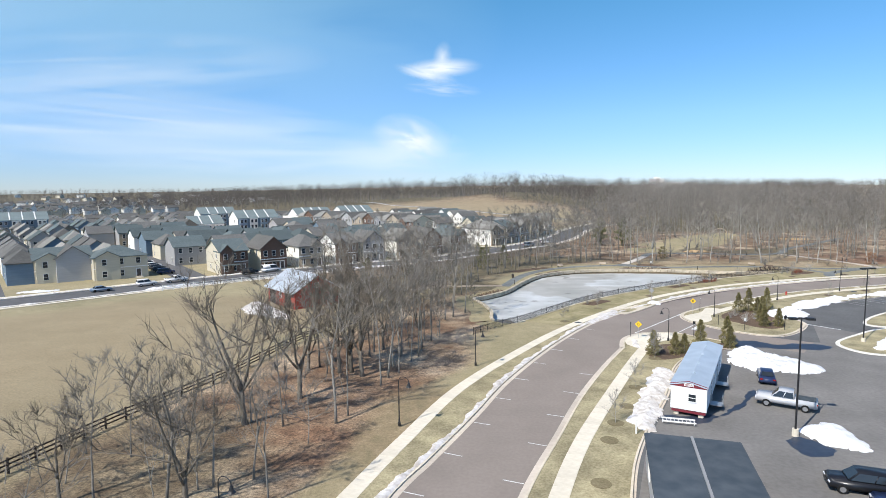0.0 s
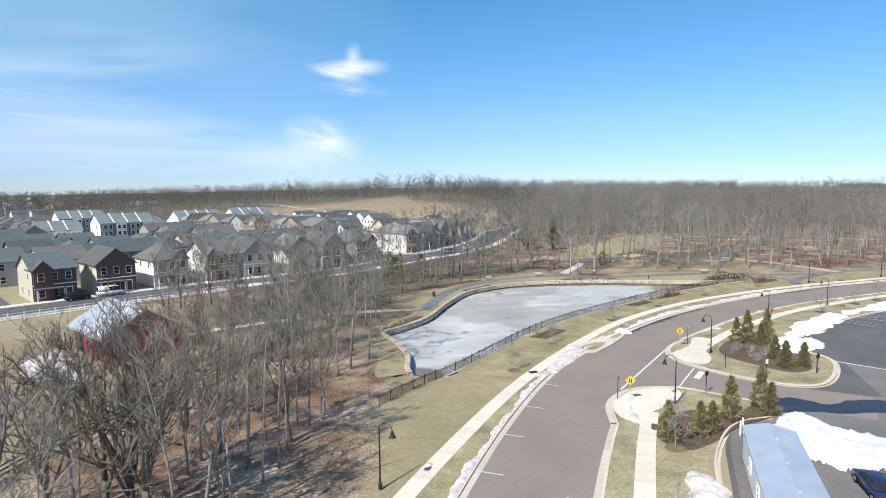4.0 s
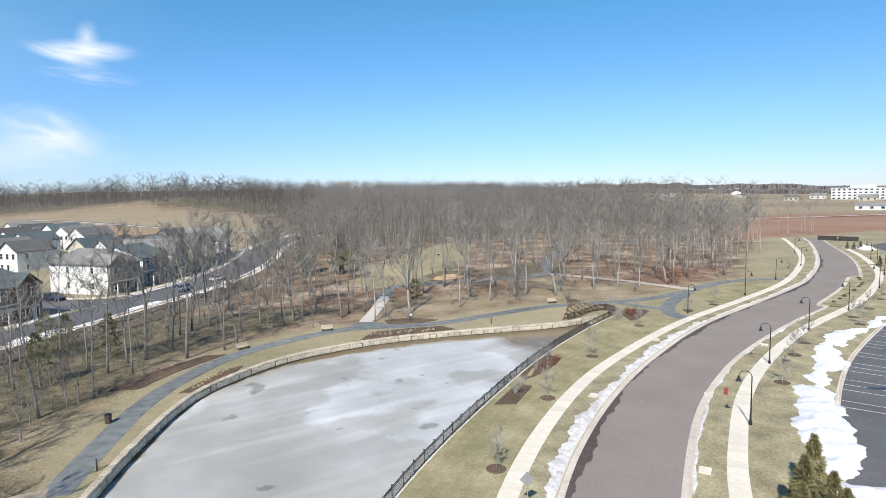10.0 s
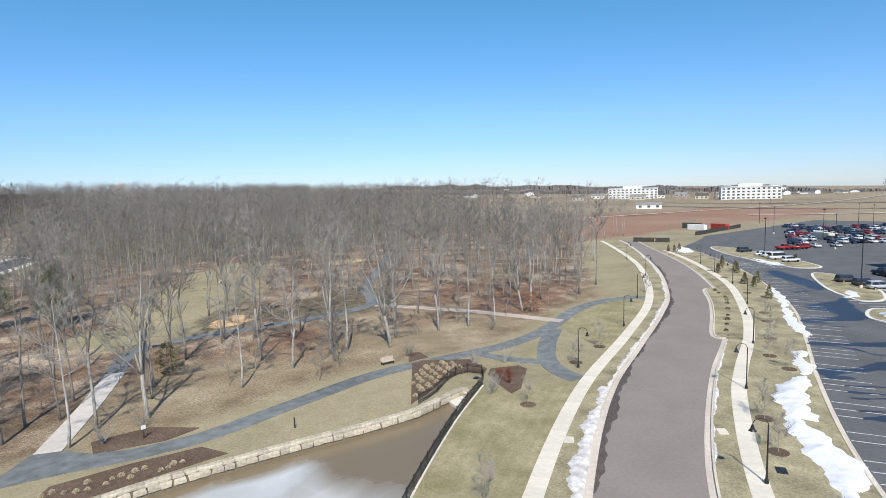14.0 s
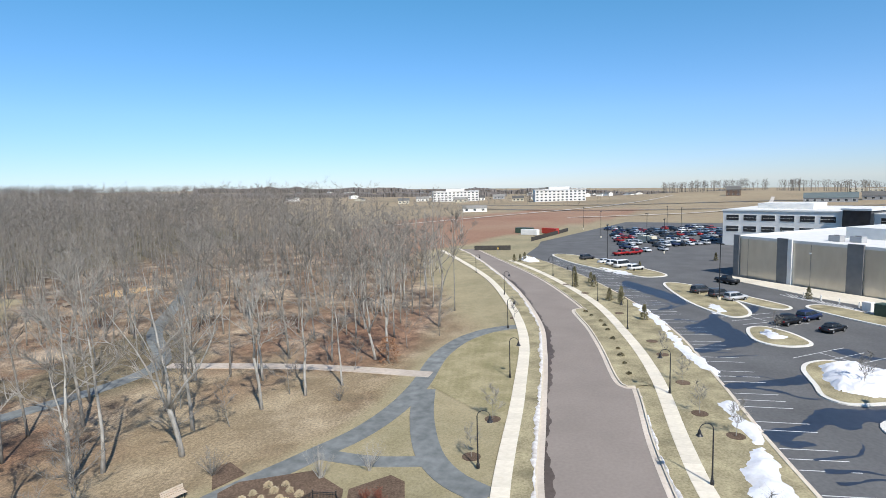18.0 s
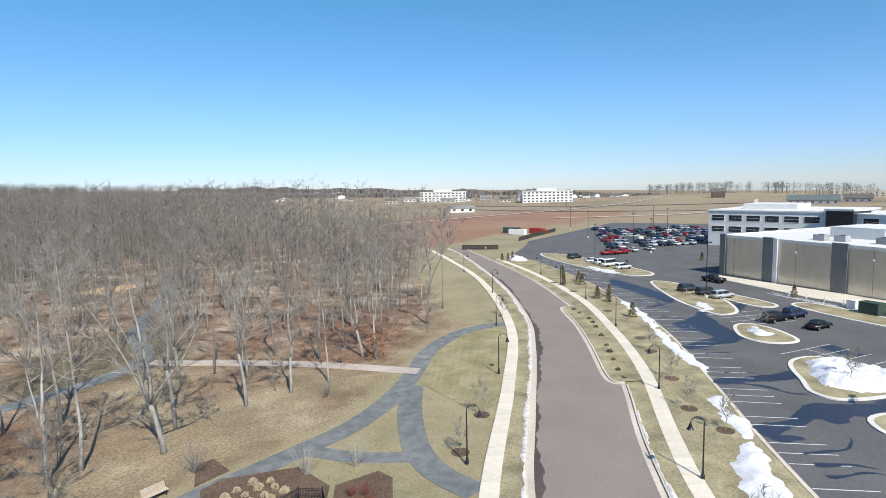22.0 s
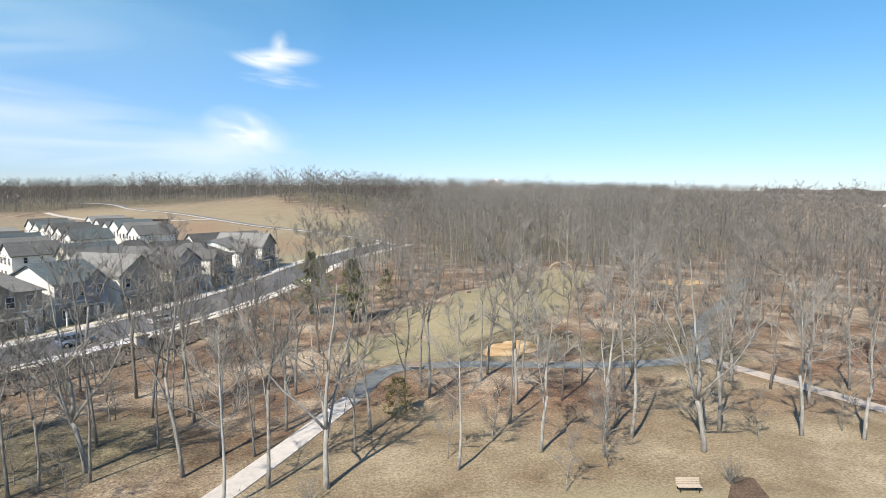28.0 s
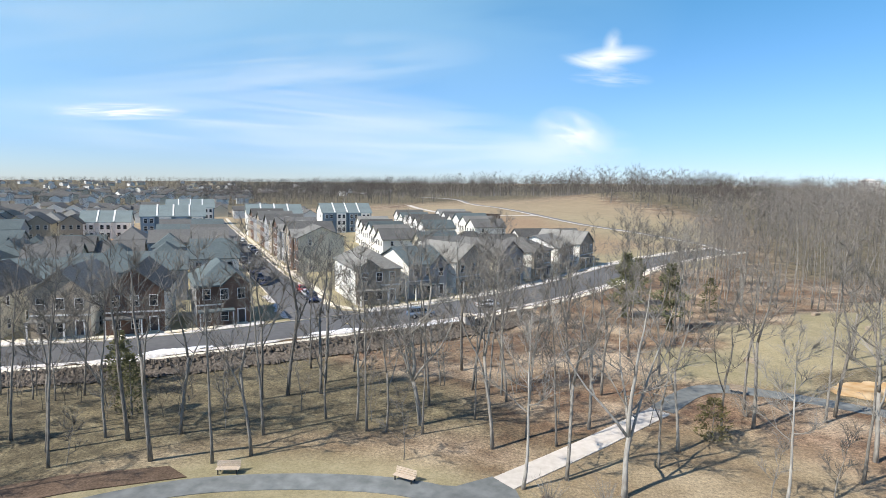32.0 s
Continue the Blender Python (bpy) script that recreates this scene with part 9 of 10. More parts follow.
for x, y in [(74.8, 126.6), (98.5, 134.2), (59.5, 116.4), (33.4, 111.6), (64.4, 133.2), (88.6, 144.6)]:
    tagged(put("drain_inlet", bevel_box("drain_inlet", -0.6, -0.45, 0, 0.6, 0.45, 0.2, CONCRETE, 0.04), m=pose(x, y, 0.02, 0, 0, 30)), "concrete drain inlet set in the kerb", "drain inlet", "drain inlets")
# meter posts beside the trailer lot
for x, y in [(36.6, 79.4), (37.2, 79.9), (18.6, 53.4)]:
    p = thing("bollard", "white marker post beside the kerb", "bollard", "marker posts", m=pose(x, y, 0.1))
    put("shaft", bevel_box("shaft", -0.07, -0.07, 0, 0.07, 0.07, 1.5, TRIM, 0.02), p)

# ---- service yard of the hall ----
GREENBOX = mat("green_box", (0.03, 0.06, 0.045), (0.045, 0.08, 0.06), 2.0, 0.5)
for x, y, w, d, hgt, m, lab, cat in [(181.4, 104.8, 3.2, 2.2, 2.2, GREENBOX, "dark green transformer cabinet beside the hall", "utility cabinet"), (176.4, 98.6, 9, 0.4, 2.6, PANEL_D, "dark screen wall of the service yard", "wall"),
                                     (170.6, 92.4, 9, 0.4, 2.6, PANEL, "grey screen wall of the service yard", "wall"), (186, 106.4, 1.6, 1.2, 1.6, TRIM, "white utility box beside the hall", "utility cabinet")]:
    tagged(put(cat.replace(" ", "_"), bevel_box(cat.replace(" ", "_"), -w / 2, -d / 2, 0, w / 2, d / 2, hgt, m, 0.05), m=pose(x, y, 0.03, 0, 0, 44)), lab, cat)
for k in range(7):
    x, y = 196.6 - 2.6 * k, 114.6 - 2.5 * k
    b = thing("bollard", "pale bollard before the hall", "bollard", "bollards of the hall", m=pose(x, y, 0.03))
    put("shaft", mesh_of("shaft", *tube_vf([(0, 0, 0), (0, 0, 1.0), (0, 0, 1.08)], [0.12, 0.12, 0.05], 10), PARAPET), b)
for k in range(12):
    stroke((199 - 1.6 * k, 118.4 - 1.5 * k), (195.6 - 1.6 * k, 116.6 - 1.5 * k), 0.2, parent=stalls, name="stall_line")
flat("hall_walk", [(223, 127.5), (219, 129), (196, 112), (180, 97), (140, 60), (142, 58), (172, 74)], 0.13, CONCRETE, "concrete apron in front of the hall", "sidewalk", thick=0.1)
# screened yard and containers beyond the road's end
SCREEN = mat("screen_fabric", (0.05, 0.046, 0.042), (0.075, 0.07, 0.062), 1.0, 0.8)
for k, (a, b) in enumerate([((264.7, 209), (268, 196)), ((300, 196), (352, 190))]):
    ln = math.hypot(b[0] - a[0], b[1] - a[1])
    fx = thing("screen_fence", "dark screened construction fence", "fence", "construction fences", m=pose(a[0], a[1], 0, 0, 0, math.degrees(math.atan2(b[1] - a[1], b[0] - a[0]))))
    put("screen", mesh_of("screen", *box_vf(0, -0.02, 0.1, ln, 0.02, 1.8), SCREEN), fx)
    for j in range(int(ln / 3) + 1):
        put("post", mesh_of("post", *tube_vf([(0, 0, 0), (0, 0, 1.9)], [0.04, 0.04], 5), BLACK), fx, m=pose(3 * j, 0, 0))
for x, y, a, m, lab in [(340.7, 209.5, 80, GREENBOX, "green shipping container in the yard"), (338, 196, 60, HRED, "red shipping container in the yard"), (330, 204, 70, TRIM, "white box trailer in the yard"), (302, 150, 40, CREAM, "tan utility shed in the car park")]:
    c = thing("container", lab, "container", "yard containers", m=pose(x, y, h0(x, y), 0, 0, a))
    put("box", bevel_box("box", -4.5, -1.2, 0.15, 4.5, 1.2, 2.75, m, 0.05), c)
    for k in range(8):
        put("rib", mesh_of("rib", *box_vf(-0.08, -1.25, 0.2, 0.08, 1.25, 2.7), m), c, m=pose(-4 + 1.14 * k, 0, 0))
# park things
PALE_WOOD = mat("pale_timber", (0.47, 0.385, 0.30), (0.57, 0.475, 0.375), 4.0, 0.8)


def bench(x, y, turn, label="pale slatted park bench with dark legs", timber=PALE_WOOD):
    b = thing("bench", label, "bench", "park benches", m=pose(x, y, h0(x, y) + 0.02, 0, 0, turn))
    for k in range(3):
        put("seat_slat", bevel_box("seat_slat", -0.95, -0.28 + 0.19 * k, 0.42, 0.95, -0.105 + 0.19 * k, 0.47, timber, 0.01), b)
    for k in range(3):
        put("back_slat", bevel_box("back_slat", -0.95, 0.29 + 0.05 * k, 0.47 + 0.16 * k, 0.95, 0.33 + 0.05 * k, 0.625 + 0.16 * k, timber, 0.01), b)
    for s in (-0.75, 0.75):
        put("leg", mesh_of("leg", *join(box_vf(-0.04, -0.22, 0, 0.04, -0.14, 0.42), box_vf(-0.04, 0.34, 0, 0.04, 0.42, 0.6), box_vf(-0.04, 0.43, 0.5, 0.04, 0.48, 0.92), box_vf(-0.04, -0.22, 0.36, 0.04, 0.42, 0.42)), BLACK), b, m=pose(s, 0, 0))


for x, y, a in [(36.3, 175.6, 20), (50.4, 179.0, -10), (95.2, 174.7, -15), (80.6, 210.2, -10), (98.6, 207.8, 10), (103.6, 223.6, 20), (146.5, 262.6, 10), (151.2, 212, -20)]:
    bench(x, y, a, *(("brown slatted timber bench in the playground", WOOD) if y > 200 else ()))
for x, y, lab in [(64.9, 177.1, "small white sign on a dark post"), (75.2, 167.4, "thin wooden post on the lawn"), (18.1, 143.5, "thin wooden post on the lawn")]:
    p = thing("marker_post", lab, "post", "trail posts", m=pose(x, y, 0))
    put("shaft", bevel_box("shaft", -0.06, -0.06, 0, 0.06, 0.06, 1.1, DARKWOOD, 0.015), p)
    if "white" in lab:
        put("plate", bevel_box("plate", -0.22, -0.1, 1.0, 0.22, -0.05, 1.4, TRIM, 0.01), p)
bn = thing("litter_bin", "dark litter bin beside the trail", "litter bin", m=pose(19, 154.7, 0))
put("body", mesh_of("body", *tube_vf([(0, 0, 0.05), (0, 0, 0.9)], [0.3, 0.34], 12), DARKWOOD), bn)
put("lid", mesh_of("lid", *tube_vf([(0, 0, 0.9), (0, 0, 1.0), (0, 0, 1.1)], [0.36, 0.33, 0.12], 12), BLACK), bn)


plant_bed = []
DULL = mat("worn_turf", (0.15, 0.125, 0.072), (0.225, 0.19, 0.115), 5.0, 1.0, big=0.2, bump=0.03)


def bed(pts, label, material=None, z=0.09, soft=False):
    flat("planting_bed", spline(pts, 1.0, closed=True)[:-1] if soft else pts, z, material or MULCH, label, "planting bed", thick=0.08)


bed([(52.1, 105.2), (56, 109), (60, 110.6), (63.8, 111.4), (62.6, 106), (60, 98.8), (57.6, 95.2), (54.4, 94.8), (52.2, 98.6), (51.2, 101.8)], "dark mulch bed with evergreens", z=0.15, soft=True)
bed([(29.4, 81.6), (31.6, 84.6), (36, 85.8), (39.6, 84.4), (43.4, 86.2), (43.6, 83.4), (38, 81.4), (34.3, 79), (30, 77.6)], "dark mulch bed with evergreens", z=0.15, soft=True)
bed([(62.6, 144.0), (70.6, 148.0), (71.4, 145.8), (66, 142.6), (61.6, 141.6)], "mulch bed beside the pond fence")
bed([(28.6, 117.2), (34, 121.8), (36, 120.4), (31, 115.8)], "mulch bed beside the pond fence")
bed([(54, 137.2), (60, 141.0), (61, 139.4), (56, 136)], "mulch bed beside the pond fence")
bed([(86.6, 162.4), (97.2, 172.2), (99.2, 171.8), (103.0, 167.0), (101.2, 162.8), (99.6, 162.0), (98.6, 164.4), (94.6, 164.6), (90, 163)], "wide mulch bed with grass clumps above the spillway")
bed([(99.4, 161.4), (101.4, 162.4), (104.6, 160.2), (104.0, 158.6), (97.6, 155.4), (95.6, 155.4), (97.4, 158.6)], "mulch bed with red shrubs beside the spillway")
bed([(52.6, 170.2), (56.2, 173.8), (62, 172.6), (67.4, 170.8), (68.2, 167.6), (60, 168.9)], "mulch bed beside the pond wall")
bed([(60.6, 177.4), (61.4, 180.4), (66.4, 179.4), (69.4, 175.2), (66, 175.0)], "mulch bed beside the trail")
bed([(26, 160.2), (32, 166.4), (34.6, 167), (32.6, 163.6), (28.4, 159.2)], "mulch bed beside the pond wall")
bed([(6.9, 126.6), (10.6, 129.6), (14.6, 135.0), (13.2, 136.0), (9.6, 132.4)], "mulch bed with grass tufts at the pond corner")
for k in range(9):
    plant_bed.append((7.8 + 0.68 * k, 127.9 + 0.82 * k))
bed([(19, 166), (24, 171), (31, 175), (33.6, 174), (27, 169.4), (22, 164.6)], "dark mulch bed beside the trail")
flat("planting_bed", [(97.5, 173.1), (99.7, 175.2), (101, 175.6), (101.8, 175.1), (100.6, 172.3)], 0.06, MULCH, "mulch patch round a shrub beside the trail", "planting bed", thick=0.05)
for k, (x, y) in enumerate([(75.2, 144.1), (93.9, 152.2), (118.7, 155.6), (110.1, 154.9), (122.1, 132.6), (126.8, 135.6), (136.1, 137.2), (147.3, 139.8), (163.3, 165.6), (60, 135.6), (46, 125.8), (31, 113), (22, 101.8), (29.6, 78.2), (23, 66.5), (104, 131.8), (97, 129.4), (85, 124.4), (17.4, 56),
                            (15.6, 52), (12.6, 44), (20, 60.5), (10.6, 38), (154, 141.5), (172, 148), (190, 157), (200, 163)]):
    ring = [(x + 0.85 * math.cos(a), y + 0.85 * math.sin(a)) for a in [math.pi * q / 7 for q in range(14)]]
    flat("mulch_ring", ring, 0.16 if h0(x, y) < 0.01 and k not in (0, 1, 2, 3, 8, 9, 10, 11, 12) else 0.05, MULCH if x > 34 else DULL, "round mulch ring under a young tree", "planting bed", thick=0.05)
# clumps of cut ornamental grass
evergreen("g0", 20, 0.40, 0.34, 420, "round clump of cut pale ornamental grass", mat("straw", (0.50, 0.42, 0.28), (0.64, 0.55, 0.39), 3.0, 0.95), lambda t: math.sqrt(max(0.0, 1 - t * t)), 0.04, 0.1)
KINDS["g0"][0].name = "ornamental_grass"
KINDS["g0"][0]["category"], KINDS["g0"][0]["group"] = "grass clump", "grass clumps"
rg = random.Random(8)
for i in range(8):
    for j in range(8):
        x, y = 88.6 + 1.2 * i + 0.5 * j, 163.4 + 1.05 * j - 0.3 * i
        if inside([(88.4, 163.4), (91, 163.4), (95, 165), (99.6, 165), (101.6, 167), (98, 171.2), (93, 168)], x, y):
            plant("g0", x + rg.uniform(-0.15, 0.15), y + rg.uniform(-0.15, 0.15), rg.uniform(0.8, 1.1), rg.uniform(0, 360), -0.08)
for k in range(16):
    plant("g0", 55.4 + 0.62 * k + rg.uniform(-0.2, 0.2), 172.2 - 0.22 * k + rg.uniform(-0.8, 0.8), rg.uniform(0.55, 0.8), rg.uniform(0, 360), -0.08)
for k in range(10):
    plant("g0", 27.8 + 0.5 * k, 161 + 0.5 * k + rg.uniform(-0.4, 0.4), rg.uniform(0.5, 0.7), rg.uniform(0, 360), -0.08)
for x, y in plant_bed:
    plant("g0", x + rg.uniform(-0.3, 0.3), y + rg.uniform(-0.3, 0.3), rg.uniform(0.6, 0.85), rg.uniform(0, 360), -0.08)
for k in range(8):
    plant("g0", 62.9 + 0.25 * k, 142.3 + 0.2 * k, 0.6, rg.uniform(0, 360), -0.08)
# hatched walkway and delivery pad before the hall
for k in range(13):
    t = k / 12
    x, y = 199.5 - 11.4 * t, 117.2 - 8.6 * t
    tagged(put("hatch_line", mesh_of("hatch_line", *box_vf(-2.3, -0.08, 0.03, 2.3, 0.08, 0.042), PAINT), m=pose(x - 1.4, y - 0.4, 0, 0, 0, 8)), "white hatching line on the asphalt", "road marking", "hatching before the hall")
flat("delivery_pad", [(174.5, 106.1), (169.8, 100.3), (172.8, 98.6), (177.9, 102.4)], 0.036, CONCRETE, "pale concrete pad before the enclosure", "concrete pad")
# playground
SAND = mat("orange_sand", (0.46, 0.27, 0.11), (0.62, 0.47, 0.29), 0.5, 1.0, big=0.2)
bed(blob([(91.5, 215.8), (93.2, 213.3), (96.6, 213.4), (100, 214.6), (101.4, 218.9), (97.9, 220.8), (94, 218.6)], 0.8, 0.25, 5), "patch of orange sand in the playground", SAND, 0.12)
bed([(158.6, 262), (157.8, 268.6), (164, 271), (171, 268.6), (170, 262)], "patch of orange sand under the swings", SAND, 0.1)
arch = thing("log_arch", "pale arched climbing bar on a grass mound", "climbing arch", m=pose(137.3, 282.4, h0(137.3, 282.4), 0, 0, -13))
put("bar", mesh_of("bar", *tube_vf([(-3.2 * math.cos(a), 0, 2.2 * math.sin(a) - 0.1) for a in [math.pi * k / 10 for k in range(11)]], [0.22] * 11, 8), WOOD), arch)
tun = thing("play_tunnel", "dark pipe tunnel through the grass mound", "play tunnel", m=pose(114.5, 252.5, h0(114.5, 252.5) - 0.6, 0, 0, -30))
put("pipe", mesh_of("pipe", *tube_vf([(0, -1.0, 0.5), (0, -0.2, 0.5)], [0.75, 0.75], 14), KERB), tun)
# black disc on the solid pipe end, painted in for the dark inside
put("mouth", mesh_of("mouth", *tube_vf([(0, -1.03, 0.5), (0, -1.0, 0.5)], [0.58, 0.58], 14), BLACK), tun)
for x, y, a in [(79.3, 226.1, 20), (84.5, 223.5, -15), (102.1, 256.6, 40), (107, 246, 10)]:
    s = tagged(put("sitting_stone", bevel_box("sitting_stone", -0.8, -0.4, -0.2, 0.8, 0.4, 0.55, WOOD, 0.08), m=pose(x, y, h0(x, y), 6, 0, a)), "pale squared stone block on the grass mound", "stone", "stone blocks")
sw = thing("swing_frame", "pale timber swing frame on orange sand", "swing", m=pose(164, 267, h0(164, 267), 0, 0, -13))
put("top_bar", mesh_of("top_bar", *tube_vf([(-4, 0, 2.6), (4, 0, 2.6)], [0.09, 0.09], 8), WOOD), sw)
for x in (-3.8, 0, 3.8):
    for s in (-1, 1):
        put("leg", mesh_of("leg", *tube_vf([(x, s * 1.1, 0), (x, 0, 2.6)], [0.08, 0.08], 6), WOOD), sw)
ptab = thing("picnic_table", "brown timber picnic table in the playground", "picnic table", m=pose(108.4, 221.4, h0(108.4, 221.4), 0, 0, 30))
put("tabletop", bevel_box("tabletop", -0.95, -0.4, 0.72, 0.95, 0.4, 0.78, WOOD, 0.02), ptab)
for s in (-1, 1):
    put("seat", bevel_box("seat", -0.95, s * 0.75 - 0.13, 0.42, 0.95, s * 0.75 + 0.13, 0.47, WOOD, 0.01), ptab)
    put("leg", mesh_of("leg", *join(box_vf(-0.05, -0.8, 0.36, 0.05, 0.8, 0.44), box_vf(-0.05, -0.5, 0, 0.05, -0.4, 0.72), box_vf(-0.05, 0.4, 0, 0.05, 0.5, 0.72)), WOOD), ptab, m=pose(s * 0.7, 0, 0))
# footbridge and path west of the pond
ribbon("path", shift(spline([(14.8, 141.3), (8, 141.6), (2.0, 141.2)], 2), 0.9), shift(spline([(14.8, 141.3), (8, 141.6), (2.0, 141.2)], 2), -0.9), 0.07, WOOD, label="tan boardwalk path leading to the footbridge", category="path", thick=0.08)
ribbon("path", shift(spline([(-6.6, 138.4), (-22, 131), (-34, 122)], 2), 0.9), shift(spline([(-6.6, 138.4), (-22, 131), (-34, 122)], 2), -0.9), 0.07, PATHC, label="pale path beyond the footbridge", category="path", thick=0.08)
br = thing("footbridge", "weathered timber footbridge with rails", "footbridge", m=pose(-2.3, 139.8, 0.1, 0, 0, 18))
pl_me = bevel_box("plank", -0.09, -1.0, 0.1, 0.09, 1.0, 0.16, WOOD, 0.01)
for k in range(45):
    put("plank", pl_me, br, m=pose(-4.4 + 0.2 * k, 0, 0))
for s in (-1, 1):
    put("beam", bevel_box("beam", -4.5, -0.1, -0.2, 4.5, 0.1, 0.1, WOOD, 0.02), br, m=pose(0, s * 0.9, 0))
    for k in range(6):
        put("rail_post", bevel_box("rail_post", -0.06, -0.06, 0, 0.06, 0.06, 1.15, WOOD, 0.01), br, m=pose(-4.3 + 1.72 * k, s * 0.98, 0.1))
    for z in (0.45, 0.75, 1.1):
        put("rail", bevel_box("rail", -4.4, -0.03, -0.05, 4.4, 0.03, 0.05, WOOD, 0.01), br, m=pose(0, s * 0.98, z + 0.1))
# rock slope under the residential street
ROCK = mat("dark_riprap", (0.075, 0.062, 0.05), (0.20, 0.17, 0.14), 2.2, 1.0, big=0.15, bump=0.2)
SL = part_of(NROAD_S, (-30, 178), (46, 246))
ribbon("rock_slope", shift(SL, -2.7), shift(SL, -6.7), 0.22, ROCK, label="dark rock-faced slope below the street", category="slope")
rs = np.random.RandomState(3)
stone_v, stone_f = [], []
for k in range(2300):
    i = rs.randint(len(SL) - 1)
    t, o = rs.rand(), rs.uniform(-7.0, -2.8)
    nx_, ny_ = normals(SL)[i]
    x, y = SL[i][0] + (SL[i + 1][0] - SL[i][0]) * t + nx_ * o, SL[i][1] + (SL[i + 1][1] - SL[i][1]) * t + ny_ * o
    s = rs.uniform(0.16, 0.42)
    q = [(x + s * rs.uniform(0.6, 1.2) * a, y + s * rs.uniform(0.6, 1.2) * b, h0(x, y) + 0.16 + s * c) for a, b, c in ((-1, -1, 0), (1, -1, 0), (1, 1, 0), (-1, 1, 0), (0.1, 0, 0.9))]
    kk = len(stone_v)
    stone_v += q
    stone_f += [(kk, kk + 1, kk + 4), (kk + 1, kk + 2, kk + 4), (kk + 2, kk + 3, kk + 4), (kk + 3, kk, kk + 4)]
tagged(put("slope_stones", mesh_of("slope_stones", stone_v, stone_f, ROCK)), "dark loose stones on the slope", "stones", kind="stuff")
pier = thing("stone_pier", "pale stone pier at the street corner", "pier", m=pose(43.2, 228.2, h0(40, 234) - 1.2, 0, 0, 40))
put("shaft", bevel_box("shaft", -0.9, -0.9, 0, 0.9, 0.9, 2.4, mat("pale_pier_stone", (0.46, 0.43, 0.39), (0.62, 0.59, 0.54), 2.4, 0.9, big=0.1, bump=0.03), 0.08), pier)
put("cap", bevel_box("cap", -1.05, -1.05, 2.4, 1.05, 1.05, 2.6, KERB, 0.05), pier)


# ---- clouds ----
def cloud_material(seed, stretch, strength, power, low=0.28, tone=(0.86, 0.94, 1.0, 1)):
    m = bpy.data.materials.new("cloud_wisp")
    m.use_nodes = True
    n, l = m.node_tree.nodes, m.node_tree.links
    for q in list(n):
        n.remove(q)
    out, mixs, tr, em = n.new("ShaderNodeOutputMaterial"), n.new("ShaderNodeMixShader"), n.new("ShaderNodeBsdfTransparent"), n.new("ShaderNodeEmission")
    # emission stands in for sunlight scattered by the cloud
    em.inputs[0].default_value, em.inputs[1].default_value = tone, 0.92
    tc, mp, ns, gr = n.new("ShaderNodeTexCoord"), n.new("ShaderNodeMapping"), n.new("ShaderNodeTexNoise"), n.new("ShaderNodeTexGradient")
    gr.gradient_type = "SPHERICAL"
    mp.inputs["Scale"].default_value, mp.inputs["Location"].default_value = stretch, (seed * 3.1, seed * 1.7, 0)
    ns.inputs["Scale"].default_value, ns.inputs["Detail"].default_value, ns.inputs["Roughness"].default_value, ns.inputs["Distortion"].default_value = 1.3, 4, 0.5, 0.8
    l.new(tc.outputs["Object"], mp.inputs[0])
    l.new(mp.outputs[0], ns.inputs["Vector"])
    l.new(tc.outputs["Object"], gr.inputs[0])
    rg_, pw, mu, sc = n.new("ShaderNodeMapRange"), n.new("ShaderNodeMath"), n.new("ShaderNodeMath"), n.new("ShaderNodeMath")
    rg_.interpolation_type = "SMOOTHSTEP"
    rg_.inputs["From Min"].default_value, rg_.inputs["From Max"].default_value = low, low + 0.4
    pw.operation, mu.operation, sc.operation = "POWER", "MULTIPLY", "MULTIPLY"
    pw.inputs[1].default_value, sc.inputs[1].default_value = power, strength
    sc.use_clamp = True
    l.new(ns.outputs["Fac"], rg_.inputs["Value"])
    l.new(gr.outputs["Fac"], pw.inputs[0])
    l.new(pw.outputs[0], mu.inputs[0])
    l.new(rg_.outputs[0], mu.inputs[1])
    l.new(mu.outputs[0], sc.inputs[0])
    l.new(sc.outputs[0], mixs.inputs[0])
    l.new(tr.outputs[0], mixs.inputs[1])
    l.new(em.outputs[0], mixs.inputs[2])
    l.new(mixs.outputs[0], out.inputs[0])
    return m


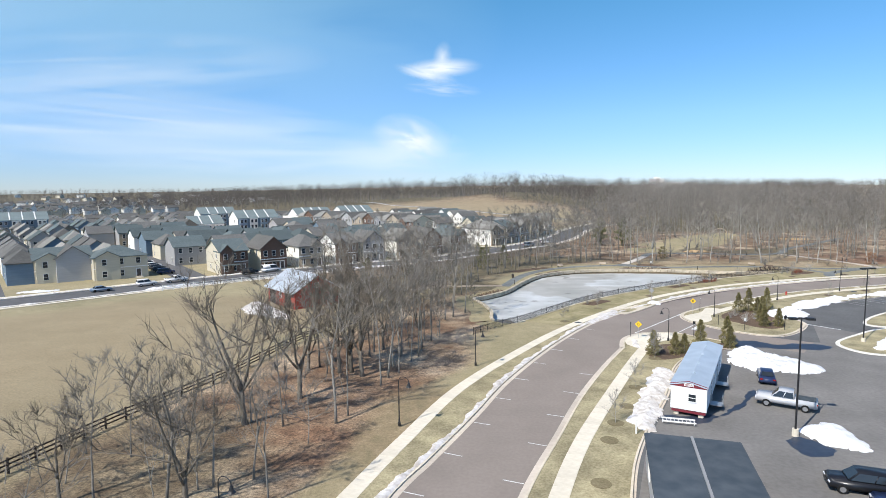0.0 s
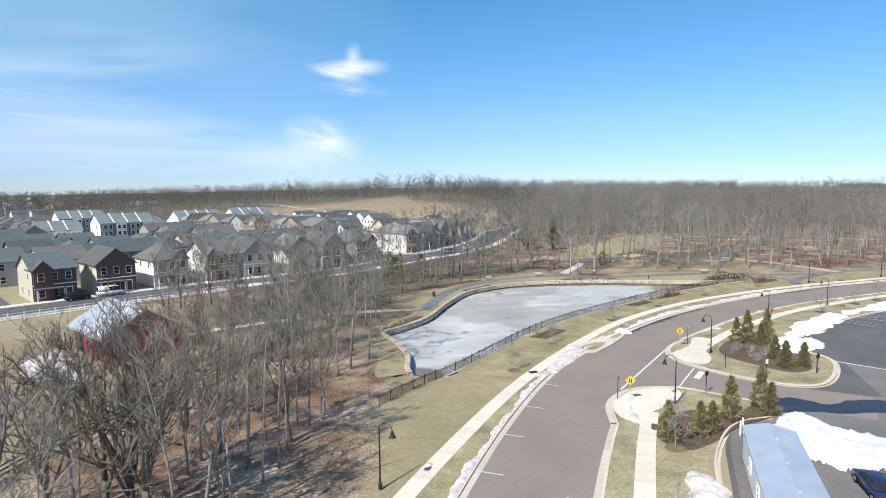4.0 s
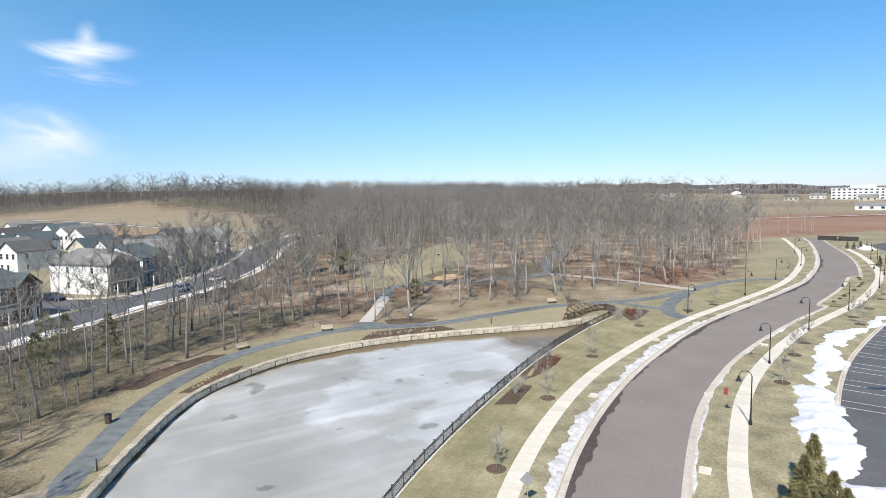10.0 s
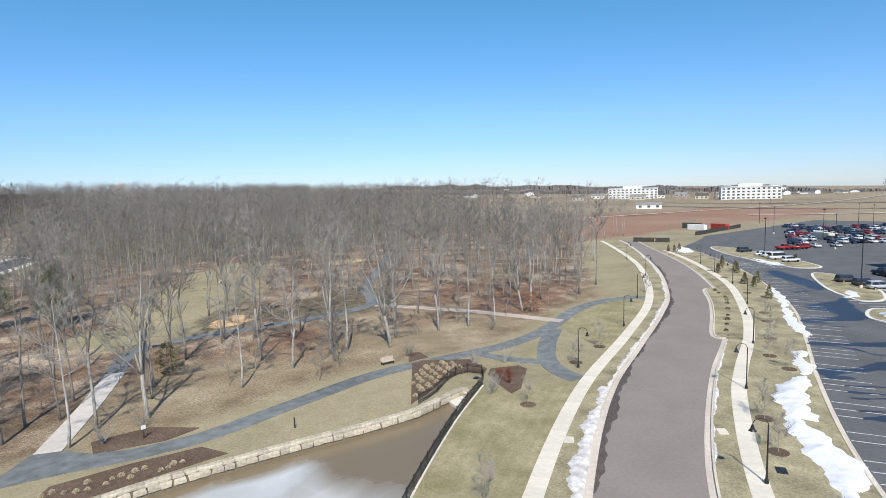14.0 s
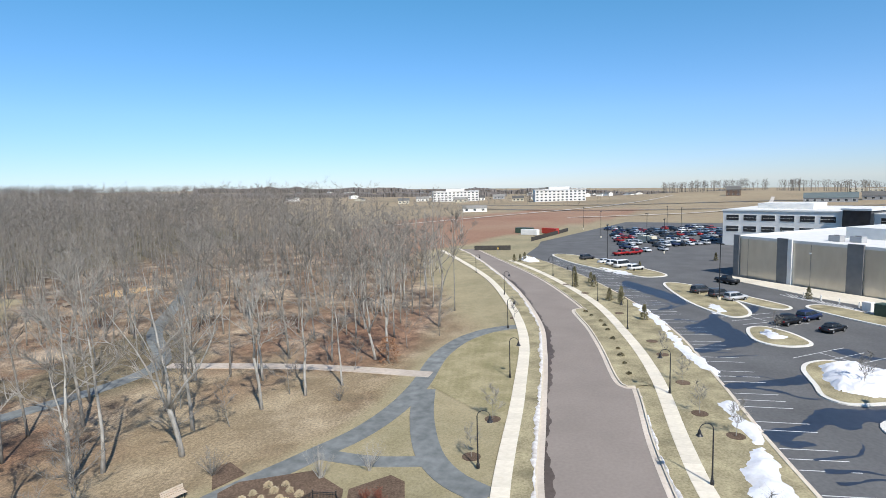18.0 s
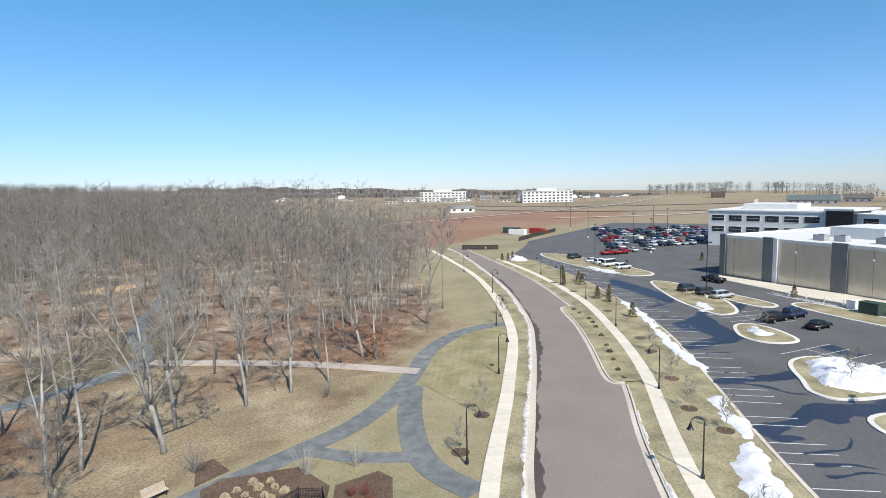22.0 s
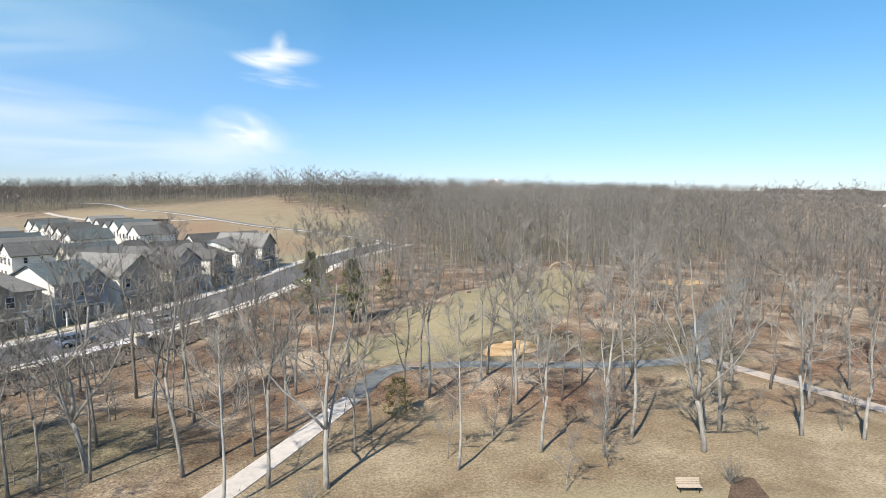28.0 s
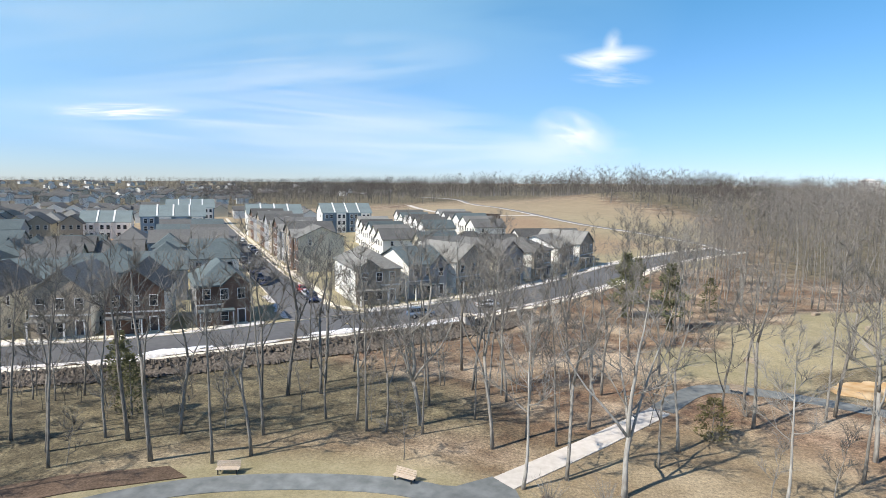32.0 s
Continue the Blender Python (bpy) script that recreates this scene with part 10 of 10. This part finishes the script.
def cloud(yaw, elev, wide, tall, tilt, stretch, strength, power, seed, label, low=0.28, tone=(0.86, 0.94, 1.0, 1)):
    """A thin wisp of cloud 3.9 km off, sized in degrees."""
    far = 3900
    y, e = radians(yaw), radians(elev)
    at = Vector((60 - math.sin(y) * math.cos(e) * far, 130 + math.cos(y) * math.cos(e) * far, 24 + math.sin(e) * far))
    me = mesh_of("cloud", [(-1, -1, 0), (1, -1, 0), (1, 1, 0), (-1, 1, 0)], [(0, 1, 2, 3)], cloud_material(seed, stretch, strength, power, low, tone))
    ob = put("cloud", me, m=look(at, (60, 130, 24)) @ pose(0, 0, 0, 0, 180, tilt) @ Matrix.Diagonal((far * math.tan(radians(wide / 2)), far * math.tan(radians(tall / 2)), 1, 1)))
    ob.visible_shadow = False
    return tagged(ob, label, "cloud", kind="structure")


WISP = "thin white wisp of high cloud"
cloud(0.9, 12.2, 8.5, 2.1, -3, (0.7, 1.0, 1), 1.5, 1.5, 21, WISP, 0.1)
cloud(2.4, 11.6, 7, 1.5, 14, (0.7, 0.8, 1), 1.1, 1.5, 22, WISP, 0.15)
cloud(0.8, 13.2, 2.0, 3.2, 10, (0.6, 0.5, 1), 0.7, 1.3, 23, WISP, 0.15)
cloud(0.8, 10.2, 8, 1.6, 4, (1.0, 2.0, 1), 0.5, 1.0, 4, WISP)
cloud(4.0, 5.4, 8.5, 4.8, 14, (0.6, 0.8, 1), 1.2, 1.0, 5, WISP)
cloud(5.4, 3.8, 16, 6.0, 0, (0.6, 1.2, 1), 0.5, 1.0, 6, "faint self-lit veil of high cloud and sky tint")
cloud(26, 7.0, 34, 5.0, 3, (0.8, 1.6, 1), 0.5, 0.9, 7, "faint streak of high cloud")
cloud(32, 10.5, 40, 6.5, -9, (0.8, 1.6, 1), 0.42, 0.9, 8, "faint streak of high cloud")
cloud(38, 5.0, 40, 6.0, 2, (0.7, 1.6, 1), 0.5, 0.8, 9, "faint self-lit veil of high cloud and sky tint")
cloud(45.5, 5.9, 11, 1.6, -4, (1.0, 2.2, 1), 1.6, 1.0, 10, WISP)
cloud(48, 17, 44, 14, -14, (0.6, 1.4, 1), 0.32, 0.8, 11, "faint self-lit veil of high cloud and sky tint")
cloud(18, 4.0, 40, 7.0, 0, (0.6, 1.6, 1), 0.45, 0.8, 12, "faint self-lit veil of high cloud and sky tint")
# added glowing sheets that brighten the western sky and tint it blue
for yaw_, elev_, seed_ in ((16, 15, 31), (38, 14, 32), (56, 9, 33), (30, 22, 34), (54, 22, 35)):
    cloud(yaw_, elev_, 42, 22, -6, (0.5, 1.3, 1), 0.26, 1.0, seed_, "faint self-lit veil of high cloud and sky tint", 0.1, (0.55, 0.84, 1.0, 1))
